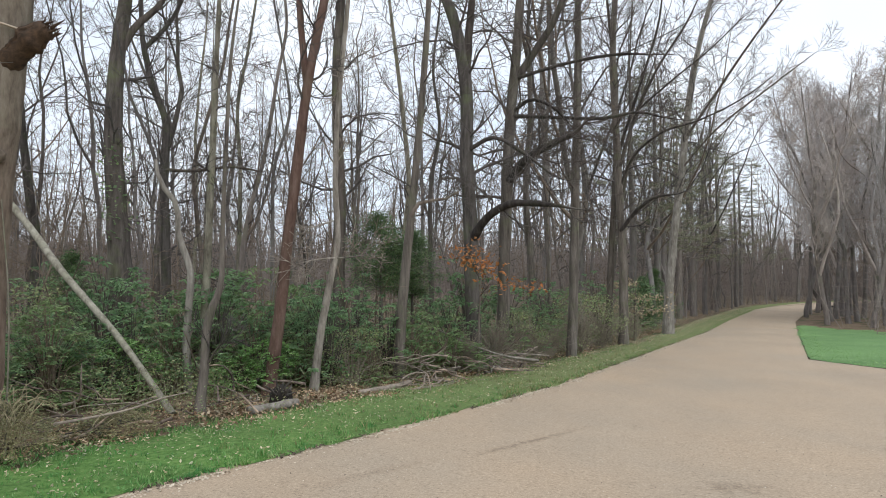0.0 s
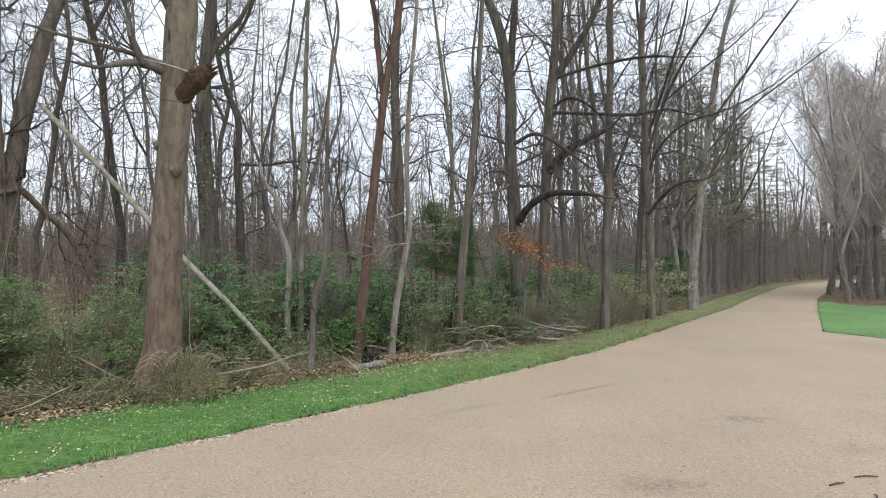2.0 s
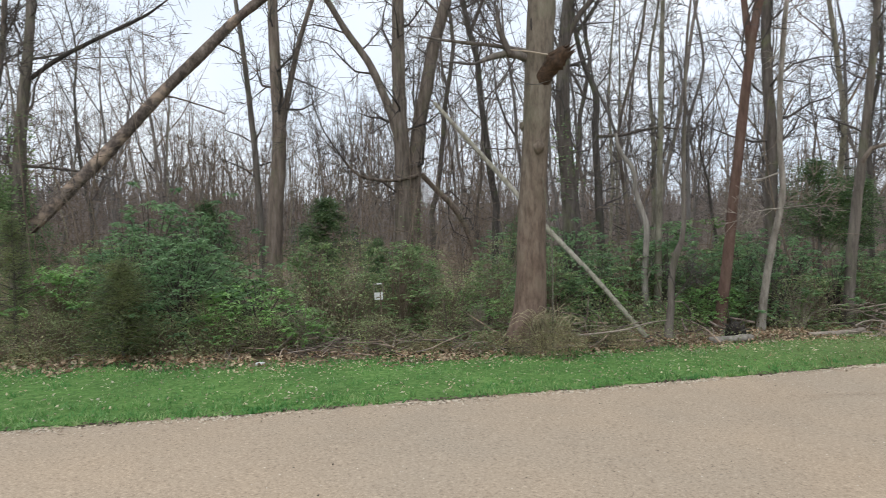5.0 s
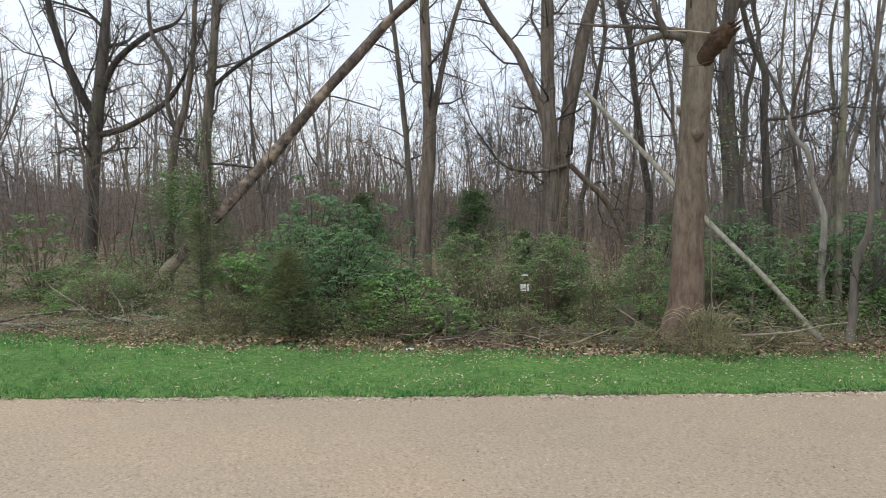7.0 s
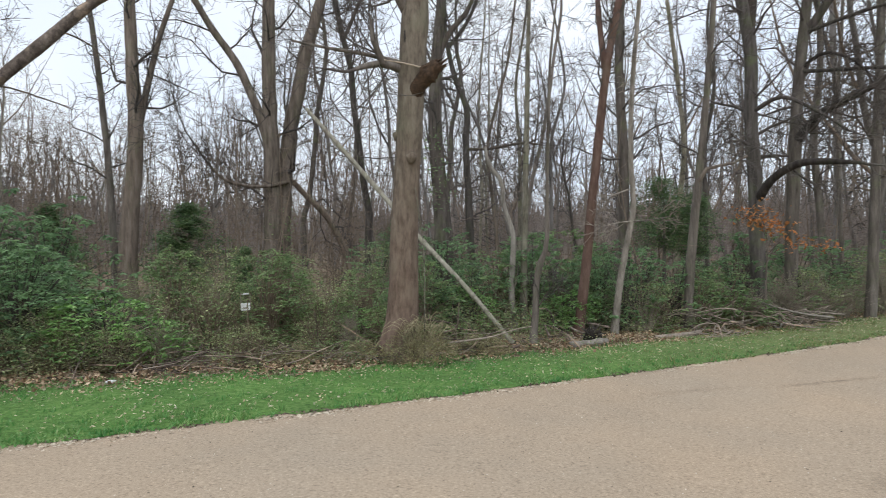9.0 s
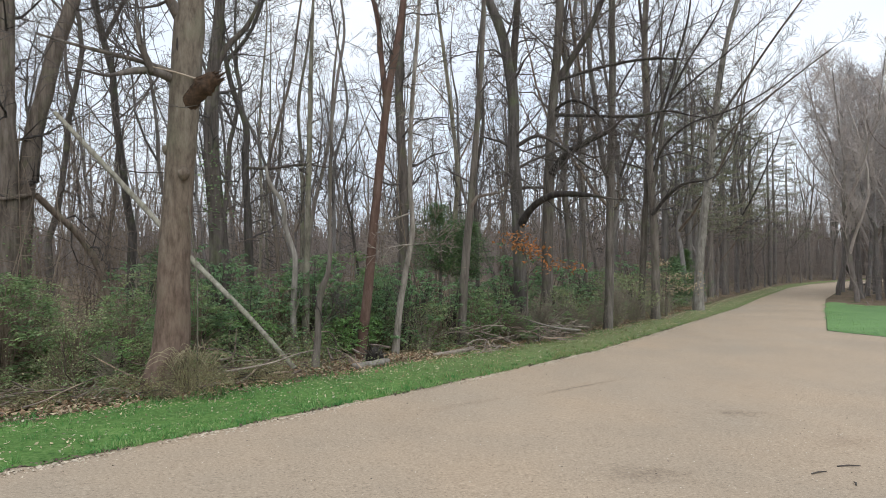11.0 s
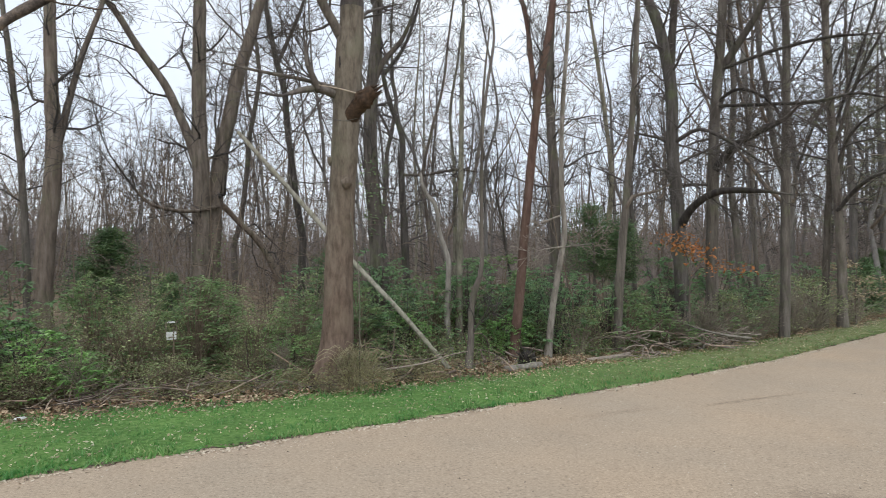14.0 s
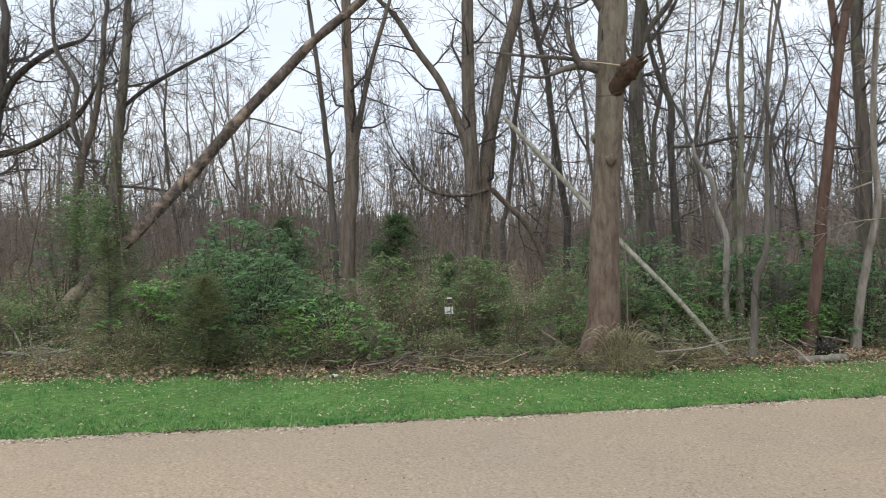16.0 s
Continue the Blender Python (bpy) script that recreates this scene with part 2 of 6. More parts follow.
GRASS = leaf_mat("spring_grass", (0.075, 0.225, 0.055), (0.14, 0.355, 0.095), (0.30, 0.44, 0.195), 0.6, 0.35, 2.6, (0.62, 0.78, 0.75), (1.5, 1.14, 1.25))
DRYGRASS = leaf_mat("dry_olive_grass", (0.15, 0.18, 0.07), (0.25, 0.27, 0.125), (0.4, 0.37, 0.22), 0.65, 0.3)
LITTER = leaf_mat("dry_oak_leaves", (0.17, 0.10, 0.06), (0.36, 0.245, 0.16), (0.62, 0.50, 0.37), 0.7, 0.15)
HOLLY = leaf_mat("dark_evergreen_leaves", (0.14, 0.234, 0.118), (0.2, 0.336, 0.165), (0.295, 0.445, 0.245), 0.5, 0.52)
FRESH = leaf_mat("fresh_green_leaves", (0.14, 0.285, 0.08), (0.235, 0.43, 0.14), (0.38, 0.56, 0.265), 0.45, 0.48)
OLIVE = leaf_mat("olive_green_leaves", (0.18, 0.22, 0.1), (0.287, 0.345, 0.163), (0.41, 0.46, 0.255), 0.6, 0.35)
CEDAR = leaf_mat("grey_green_cedar_needles", (0.14, 0.165, 0.075), (0.2, 0.235, 0.11), (0.27, 0.305, 0.155), 0.6, 0.5)
WEED = leaf_mat("brown_green_weeds", (0.148, 0.131, 0.0684), (0.239, 0.228, 0.12), (0.353, 0.331, 0.194), 0.65, 0.3)
NEEDLE = leaf_mat("dark_needles", (0.0627, 0.125, 0.0513), (0.12, 0.205, 0.0855), (0.205, 0.285, 0.131), 0.55, 0.25)
PINE = leaf_mat("pine_needles", (0.15, 0.165, 0.1), (0.225, 0.245, 0.15), (0.31, 0.325, 0.215), 0.6, 0.3)
IVY = leaf_mat("ivy_leaves", (0.148, 0.222, 0.103), (0.222, 0.325, 0.148), (0.319, 0.427, 0.217), 0.55, 0.5)
BEECH = leaf_mat("rust_orange_leaves", (0.26, 0.10, 0.03), (0.44, 0.18, 0.065), (0.58, 0.30, 0.13), 0.6, 0.35)
PALELEAF = leaf_mat("bleached_leaves", (0.4, 0.34, 0.22), (0.56, 0.49, 0.35), (0.72, 0.66, 0.52), 0.6, 0.3)
TANLEAF = leaf_mat("pale_tan_leaves", (0.3, 0.235, 0.15), (0.42, 0.34, 0.235), (0.55, 0.47, 0.35), 0.6, 0.35)
SAND = plain("pale_edge_gravel", (0.52, 0.44, 0.345), 0.95, 0.25)
# soil colour kept dark to paint in the shadow under the turf's edge
SOIL_SHADE = plain("dark_edge_soil_and_shade", (0.12, 0.09, 0.066), 0.95, 0.5)
WHITE = plain("white_plastic", (0.64, 0.64, 0.63), 0.5, 0.12)


# ---- mesh tools ----
def quad_mesh(name, verts, quads, smooth=True):
    me = bpy.data.meshes.new(name)
    v = np.asarray(verts, dtype=np.float32)
    q = np.asarray(quads, dtype=np.int32)
    k = q.shape[1]
    me.vertices.add(len(v))
    me.vertices.foreach_set("co", v.ravel())
    me.loops.add(q.size)
    me.loops.foreach_set("vertex_index", q.ravel())
    me.polygons.add(len(q))
    me.polygons.foreach_set("loop_start", np.arange(0, q.size, k, dtype=np.int32))
    me.polygons.foreach_set("use_smooth", np.full(len(q), smooth, dtype=bool))
    me.update(calc_edges=True)
    return me


class Tubes:
    """Gathers tapered tubes along spines and builds them as one mesh."""

    def __init__(self):
        self.sets = {}

    def add(self, pts, radii, sides):
        self.sets.setdefault((len(pts), sides), []).append((np.asarray(pts, float), np.asarray(radii, float)))

    def arrays(self):
        vs, qs, off = [], [], 0
        for (n, k), items in self.sets.items():
            p = np.stack([i[0] for i in items])
            r = np.stack([i[1] for i in items])
            t = np.gradient(p, axis=1)
            t /= np.linalg.norm(t, axis=2, keepdims=True) + 1e-9
            ref = np.where(np.abs(t[:, :1, 2:3]) < 0.8, np.array([0, 0, 1.0]), np.array([1.0, 0, 0]))
            a = np.cross(t, np.broadcast_to(ref, t.shape))
            a /= np.linalg.norm(a, axis=2, keepdims=True) + 1e-9
            b = np.cross(t, a)
            ang = np.arange(k) * 2 * np.pi / k
            ring = p[:, :, None] + r[:, :, None, None] * (np.cos(ang)[:, None] * a[:, :, None] + np.sin(ang)[:, None] * b[:, :, None])
            m = len(items)
            idx = np.arange(m * n * k).reshape(m, n, k) + off
            nxt = np.roll(idx, -1, axis=2)
            qs.append(np.stack([idx[:, :-1], nxt[:, :-1], nxt[:, 1:], idx[:, 1:]], axis=-1).reshape(-1, 4))
            vs.append(ring.reshape(-1, 3))
            off += m * n * k
        return np.concatenate(vs), np.concatenate(qs)

    def mesh(self, name):
        return quad_mesh(name, *self.arrays())


def place(name, me, mat, parent=None, label=""):
    me.materials.append(mat)
    ob = new(name, me)
    if parent:
        ob.parent = parent
    return tagged(ob, label)


def unit(v):
    return v / (np.linalg.norm(v) + 1e-9)


def resample(pts, radii, step):
    """A spine through the given points, rounded, with a point about every step."""
    p, r = np.asarray(pts, float), np.asarray(radii, float)
    s = np.concatenate([[0], np.cumsum(np.linalg.norm(np.diff(p, axis=0), axis=1))])
    n = max(3, int(s[-1] / step) + 1)
    u = np.linspace(0, s[-1], n)
    tang = np.gradient(p, s, axis=0)
    out = np.zeros((n, 3))
    for i, x in enumerate(u):
        k = min(max(int(np.searchsorted(s, x)) - 1, 0), len(s) - 2)
        h = s[k + 1] - s[k]
        w = (x - s[k]) / h
        out[i] = ((2 * w**3 - 3 * w**2 + 1) * p[k] + (w**3 - 2 * w**2 + w) * h * tang[k]
                  + (-2 * w**3 + 3 * w**2) * p[k + 1] + (w**3 - w**2) * h * tang[k + 1])
    return out, np.interp(u, s, r)


def sprout(tu, p, r, rng, counts, length, s0=0.35, s1=1.0, angle=(30, 65), up=0.10, sides=(5, 3, 3), wander=0.22, thin=0.5, least=0.004, tips=None, level=0):
    """Limbs, branches and twigs along a spine, level by level."""
    n = counts[level]
    last = len(p) - 1
    turn = rng.uniform(0, 6.28)
    for i in range(n):
        f = s0 + (s1 - s0) * ((i + rng.random()) / n) ** 1.25
        x = f * last
        k = min(int(x), last - 1)
        o = p[k] + (p[k + 1] - p[k]) * (x - k)
        t = unit(p[k + 1] - p[k])
        rad = r[k] + (r[k + 1] - r[k]) * (x - k)
        turn += 2.4 + rng.uniform(-0.6, 0.6)
        a = unit(np.cross(t, np.array([math.cos(turn), math.sin(turn), 0.13])))
        ang = math.radians(rng.uniform(*angle))
        d = unit(t * math.cos(ang) + a * math.sin(ang))
        ln = length * (1.15 - 0.65 * (f - s0) / max(1e-3, s1 - s0)) * rng.uniform(0.55, 1.15)
        seg = 2 if level == 2 else (5, 3)[level]
        q = np.zeros((seg, 3))
        q[0] = o
        for j in range(1, seg):
            d = unit(d + rng.normal(0, wander, 3) + np.array([0, 0, up]))
            q[j] = q[j - 1] + d * ln / (seg - 1)
        r0 = max(least, min(rad * thin, ln * 0.022 + least))
        rr = np.linspace(r0, max(least * 0.6, r0 * 0.25), seg)
        tu.add(q, rr, sides[level])
        if tips is not None and level >= len(counts) - 2:
            tips.extend(q[1:])
        if level + 1 < len(counts):
            sprout(tu, q, rr, rng, counts, length * 0.5, 0.12, 1.0, (22, 58), up * 0.5, sides, wander * 1.25, 0.6, least, tips, level + 1)


def leaves(rng, centres, size, slim=0.55, fold=0.25, droop=0.0):
    """One folded four-cornered leaf at each centre, turned at random."""
    c = np.asarray(centres, float)
    n = len(c)
    d = rng.normal(0, 1, (n, 3))
    d[:, 2] = d[:, 2] * 0.4 - droop
    d /= np.linalg.norm(d, axis=1, keepdims=True)
    e = np.cross(d, rng.normal(0, 1, (n, 3)) * np.array([0.5, 0.5, 0.2]) + np.array([0, 0, 1.0]))
    e /= np.linalg.norm(e, axis=1, keepdims=True) + 1e-9
    h = np.cross(d, e)
    s = (size * rng.uniform(0.6, 1.3, n))[:, None]
    v = np.stack([c - d * s / 2, c + e * s * slim / 2 + h * s * fold * 0.4, c + d * s / 2, c - e * s * slim / 2 + h * s * fold * 0.4], axis=1).reshape(-1, 3)
    return v, np.arange(4 * n).reshape(n, 4)


def ground_z(x, y):
    """The lie of the land: it falls gently ahead and to the road's far end."""
    return -3.5 * np.tanh((0.0215 * x + 0.0333 * y) / 3.5)


def empty(name, x, y, z=None):
    ob = new(name)
    ob.location = (x, y, ground_z(x, y) if z is None else z)
    ob.empty_display_size = 0.2
    return ob


# ---- ground, road, verge ----
EDGE = [(-30, -29), (-14, -8.3), (-6.88, 1.0), (-5.85, 2.35), (-4.8, 3.7), (-3.75, 5.1), (-2.7, 6.55), (-1.25, 8.6), (0.11, 10.6), (2.1, 13.8), (3.8, 17.0),
        (6.5, 22.2), (11.0, 30.7), (16.0, 41.0), (26.2, 60.6), (33.0, 71.0), (40, 79.5), (50, 87.5), (67, 95), (100, 104)]
FAR = [(0, -50), (12, -30), (22, -16), (25, -10), (27, -5), (26, 0), (22, 5), (17.5, 9.5), (13.5, 13), (10.8, 16.2), (9.4, 19.3),
       (10.9, 22.4), (14.9, 30.7), (19.9, 40.9), (30.6, 60.0), (37.4, 69.4), (43.4, 76.8), (51.8, 84.4), (68, 91.6), (101, 100.5)]
WOOD = [(-34, -23), (-17, -5.2), (-9.9, 1.7), (-8.25, 3.2), (-6.5, 5.0), (-5.1, 6.5), (-3.7, 8.1), (-2.35, 9.8), (-0.9, 12.4), (1.2, 15.4), (3.0, 18.2),
        (5.5, 22.8), (9.7, 31.3), (14.6, 41.7), (24.8, 61.4), (31.6, 72.0), (39, 81), (49.2, 89.2), (66.5, 97), (99.6, 106)]


def strip(name, left, right, mat, lift, across, step, ragged_l=0.0, ragged_r=0.0, hump=0.0, seed=3):
    """A sheet between two lines of stations, lying on the land."""
    l, r = np.array(left, float), np.array(right, float)
    rows_l, rows_r = [], []
    for i in range(len(l) - 1):
        n = max(2, int(np.linalg.norm(l[i + 1] - l[i]) / (step if np.hypot(*l[i]) < 32 else step * 6)))
        for j in range(n):
            rows_l.append(l[i] + (l[i + 1] - l[i]) * j / n)
            rows_r.append(r[i] + (r[i + 1] - r[i]) * j / n)
    rows_l.append(l[-1])
    rows_r.append(r[-1])
    a, b = np.array(rows_l), np.array(rows_r)
    for arr, amp in ((a, ragged_l), (b, ragged_r)):
        if amp:
            for k in range(len(arr)):
                w = noise.noise(Vector((arr[k][0] * 1.3, arr[k][1] * 1.3, seed))) + 0.7 * noise.noise(Vector((arr[k][0] * 4.1, arr[k][1] * 4.1, seed))) + 0.5 * noise.noise(Vector((arr[k][0] * 11, arr[k][1] * 11, seed)))
                arr[k] += unit(b[k] - a[k]) * amp * w
    f = np.linspace(0, 1, across)
    xy = a[:, None] + (b - a)[:, None] * f[None, :, None]
    z = ground_z(xy[..., 0], xy[..., 1]) + lift + hump * np.sin(np.pi * f)[None]
    v = np.concatenate([xy, z[..., None]], axis=2).reshape(-1, 3)
    idx = np.arange(len(v)).reshape(len(a), across)
    q = np.stack([idx[:-1, :-1], idx[:-1, 1:], idx[1:, 1:], idx[1:, :-1]], axis=-1).reshape(-1, 4)
    return place(name, quad_mesh(name, v, q), mat)


def side_of(line, x, y):
    """How far a place lies to the left of a line of stations (minus: to its right)."""
    best, sign = 1e9, 1
    for (ax, ay), (bx, by) in zip(line, line[1:]):
        dx, dy = bx - ax, by - ay
        f = min(1, max(0, ((x - ax) * dx + (y - ay) * dy) / (dx * dx + dy * dy)))
        px, py = ax + f * dx - x, ay + f * dy - y
        d = math.hypot(px, py)
        if d < best:
            best, sign = d, (1 if dx * (y - ay) - dy * (x - ax) > 0 else -1)
    return best * sign


def side_of_wood(x, y):
    return side_of(WOOD, x, y)


def off_road(x, y, left, right):
    """Whether a place lies well clear of the road: in the wood or beyond the road's other side."""
    return side_of(WOOD, x, y) > left or side_of(FAR[10:], x, y) < -right


def build_ground():
    u = np.linspace(-1, 1, 181)
    w = 4.0 * np.sinh(5.2 * u)
    x, y = np.meshgrid(w - 2, w + 12, indexing="ij")
    z = ground_z(x, y) - 0.05
    for i in range(0, 181):
        for j in range(0, 181):
            if abs(x[i, j]) < 45 and -15 < y[i, j] < 60:
                s = side_of_wood(x[i, j], y[i, j])
                if s > 0.2:
                    amp = min(1.0, (s - 0.2) / 1.5)
                    z[i, j] += amp * (0.05 + 0.07 * noise.noise(Vector((x[i, j] * 0.5, y[i, j] * 0.5, 0))) + 0.04 * noise.noise(Vector((x[i, j] * 1.9, y[i, j] * 1.9, 4))))
    v = np.stack([x, y, z], axis=2).reshape(-1, 3)
    idx = np.arange(181 * 181).reshape(181, 181)
    q = np.stack([idx[:-1, :-1], idx[1:, :-1], idx[1:, 1:], idx[:-1, 1:]], axis=-1).reshape(-1, 4)
    tagged(place("ground", quad_mesh("ground", v, q), FLOOR), "brown forest floor under fallen leaves", "ground", kind="structure")


build_ground()
ROAD_EDGE = [(x - 0.16, y + 0.12) for x, y in EDGE]
tagged(strip("road", ROAD_EDGE, FAR, ROAD, 0.0, 30, 0.10, 0.0, 0.0, 0.0, 3), "tan gravelly chip-seal road with crumbling edges", "road", kind="structure")
tagged(strip("verge", WOOD, EDGE, TURF, 0.006, 14, 0.12, 0.42, 0.10, 0.03, 9), "green grass verge between road and wood", "verge", kind="structure")
LAWN = [(46, 2), (40, 7), (36, 11), (32, 15), (28, 20), (24, 25), (20.5, 29), (19.8, 33), (18.0, 36.4)]
tagged(strip("lawn", FAR[5:13] + [(17.5, 36)], LAWN, LAWN_TURF, 0.006, 22, 0.15, 0.3, 1.6, 0.03, 5), "mown green lawn beside the road junction", "lawn", kind="structure")


def build_grass():
    """Blades of grass on the verge, thick near the road junction and thin far off."""
    rng = np.random.default_rng(11)
    a, b = np.array(WOOD, float), np.array(EDGE, float)
    pts = []
    for i in range(1, 15):
        ln = np.linalg.norm(b[i + 1] - b[i])
        near = np.hypot(*(b[i] + b[i + 1]) / 2)
        wide = np.linalg.norm(a[i] - b[i])
        n = int(ln * wide * (1500 if near < 13 else 700 if near < 25 else 120 if near < 50 else 25))
        f, g = rng.random(n), rng.random(n) ** 0.85 * 1.2 - 0.18
        l0 = a[i] + (a[i + 1] - a[i]) * f[:, None]
        l1 = b[i] + (b[i + 1] - b[i]) * f[:, None]
        pts.append(l0 + (l1 - l0) * g[:, None])
    p = np.concatenate(pts)
    keep = np.array([noise.noise(Vector((x * 1.1, y * 1.1, 2))) + 0.5 * noise.noise(Vector((x * 3.7, y * 3.7, 8))) > -0.42 for x, y in p])
    p = p[keep]
    n = len(p)
    z = ground_z(p[:, 0], p[:, 1]) + 0.004
    clump = np.array([noise.noise(Vector((x * 5.5, y * 5.5, 6))) for x, y in p])
    h = rng.uniform(0.02, 0.055, n) * (1.0 + 1.5 * np.clip(clump, -0.5, 1))
    th = rng.uniform(0, 6.28, n)
    wd = rng.uniform(0.005, 0.012, n)
    lean = rng.normal(0, 0.025, (n, 2))
    side = np.stack([np.cos(th), np.sin(th)], axis=1) * wd[:, None]
    v = np.zeros((n, 3, 3))
    v[:, 0, :2], v[:, 0, 2] = p - side, z
    v[:, 1, :2], v[:, 1, 2] = p + side, z
    v[:, 2, :2], v[:, 2, 2] = p + lean, z + h
    dry = rng.random(n) < np.clip((p[:, 1] - 7.5) / 7.0, 0.01, 0.8) * (0.7 + 0.6 * clump)
    for name, pick, mat, lab in (("grass", ~dry, GRASS, "short spring grass blades on the verge"), ("dry_grass", dry, DRYGRASS, "dry olive grass blades on the verge")):
        w = v[pick]
        ob = place(name, quad_mesh(name, w.reshape(-1, 3), np.arange(3 * len(w)).reshape(-1, 3), False), mat)
        tagged(ob, lab, "grass", kind="stuff")


def build_lawn_grass():
    """Short blades on the mown lawn beyond the junction."""
    rng = np.random.default_rng(13)
    n = 30000
    x, y = rng.uniform(9, 24, n), rng.uniform(14, 36, n)
    keep = np.array([side_of(FAR[5:14], a, b) < -0.05 and side_of(LAWN, a, b) > 0.3 for a, b in zip(x, y)])
    p = np.column_stack([x, y])[keep]
    n = len(p)
    z = ground_z(p[:, 0], p[:, 1]) + 0.01
    th, wd = rng.uniform(0, 6.28, n), rng.uniform(0.006, 0.014, n)
    side = np.stack([np.cos(th), np.sin(th)], axis=1) * wd[:, None]
    v = np.zeros((n, 3, 3))
    v[:, 0, :2], v[:, 0, 2] = p - side, z
    v[:, 1, :2], v[:, 1, 2] = p + side, z
    v[:, 2, :2], v[:, 2, 2] = p + rng.normal(0, 0.03, (n, 2)), z + rng.uniform(0.015, 0.045, n)
    tagged(place("lawn_grass", quad_mesh("lawn_grass", v.reshape(-1, 3), np.arange(3 * n).reshape(-1, 3), False), FRESH), "short mown grass blades on the lawn", "grass", kind="stuff")


def build_litter():
    """Dry leaves: a band along the wood's edge, a thin scatter on the grass and in the wood."""
    rng = np.random.default_rng(12)
    a, b = np.array(WOOD, float), np.array(EDGE, float)
    pts, specks = [], []
    for i in range(1, 14):
        ln = np.linalg.norm(a[i + 1] - a[i])
        out = a[i] - b[i]
        out = out / np.linalg.norm(out)
        near = np.hypot(*a[i])
        dens = 900 if near < 14 else 240 if near < 28 else 40
        n = int(ln * dens)
        f = rng.random(n)
        g = rng.normal(0.6, 0.45, n)
        base = a[i] + (a[i + 1] - a[i]) * f[:, None]
        pts.append(base + out * g[:, None])
        n = int(ln * 210)
        specks.append(a[i] + (a[i + 1] - a[i]) * rng.random(n)[:, None] - out * (rng.random(n) ** 1.5 * np.linalg.norm(a[i] - b[i]) * 0.85)[:, None])
        n = int(ln * 90)
        pts.append(a[i] + (a[i + 1] - a[i]) * rng.random(n)[:, None] + out * rng.uniform(0.5, 9, n)[:, None])
    p = np.concatenate(pts)
    p = p[np.array([noise.noise(Vector((x * 0.9, y * 0.9, 12))) + 0.6 * noise.noise(Vector((x * 2.6, y * 2.6, 13))) > rng.uniform(-0.55, 0.25) for x, y in p])]
    e = np.concatenate(specks)
    v, q = leaves(rng, np.column_stack([e, ground_z(e[:, 0], e[:, 1]) + rng.uniform(0.02, 0.05, len(e))]), 0.036, 0.6, 0.4)
    tagged(place("scattered_leaves", quad_mesh("scattered_leaves", v, q, False), PALELEAF), "small pale dry leaves scattered over the grass", "leaf litter", kind="stuff")
    z = ground_z(p[:, 0], p[:, 1]) + rng.uniform(0.01, 0.07, len(p))
    v, q = leaves(rng, np.column_stack([p, z]), 0.06, 0.6, 0.4)
    tagged(place("fallen_leaves", quad_mesh("fallen_leaves", v, q, False), LITTER), "dry brown and tan leaves lying along the wood's edge", "leaf litter", kind="stuff")


def build_crumbs():
    """Crumbs of soil, gravel and dead grass along the road's broken edge. The dark ones also stand in for the turf's
    shadow.
    """
    rng = np.random.default_rng(14)
    b = np.array(EDGE, float)
    pts = []
    for i in range(1, 13):
        ln = np.linalg.norm(b[i + 1] - b[i])
        n = int(ln * (110 if np.hypot(*b[i]) < 24 else 25))
        p = b[i] + (b[i + 1] - b[i]) * rng.random(n)[:, None] + rng.normal(0, 0.035, (n, 2))
        pts.append(p[np.array([noise.noise(Vector((x * 2.1, y * 2.1, 3))) + 0.6 * noise.noise(Vector((x * 6.1, y * 6.1, 3))) > 0.1 for x, y in p])])
    p = np.concatenate(pts)
    c = np.column_stack([p, ground_z(p[:, 0], p[:, 1]) + 0.012])
    v, q = leaves(rng, c, 0.036, 0.7, 0.4)
    tagged(place("edge_crumbs", quad_mesh("edge_crumbs", v, q, False), SOIL_SHADE), "crumbs of soil along the road's edge", "soil", kind="stuff")
    pts = []
    for i in range(1, 13):
        ln = np.linalg.norm(b[i + 1] - b[i])
        n = int(ln * (260 if np.hypot(*b[i]) < 18 else 110 if np.hypot(*b[i]) < 30 else 30))
        along = (b[i + 1] - b[i]) / ln
        p = b[i] + (b[i + 1] - b[i]) * rng.random(n)[:, None] + np.array([along[1], -along[0]]) * (0.05 + rng.gamma(1.2, 0.05, n))[:, None]
        pts.append(p[np.array([noise.noise(Vector((x * 1.7, y * 1.7, 9))) > rng.uniform(-0.5, 0.3) for x, y in p])])
    p = np.concatenate(pts)
    v, q = leaves(rng, np.column_stack([p, ground_z(p[:, 0], p[:, 1]) + 0.006]), 0.028, 0.8, 0.3)
    v[:, 2] = np.maximum(v[:, 2], ground_z(v[:, 0], v[:, 1]) + 0.002)
    tagged(place("edge_gravel", quad_mesh("edge_gravel", v, q, False), SAND), "pale loose gravel along the road's edge", "gravel", kind="stuff")


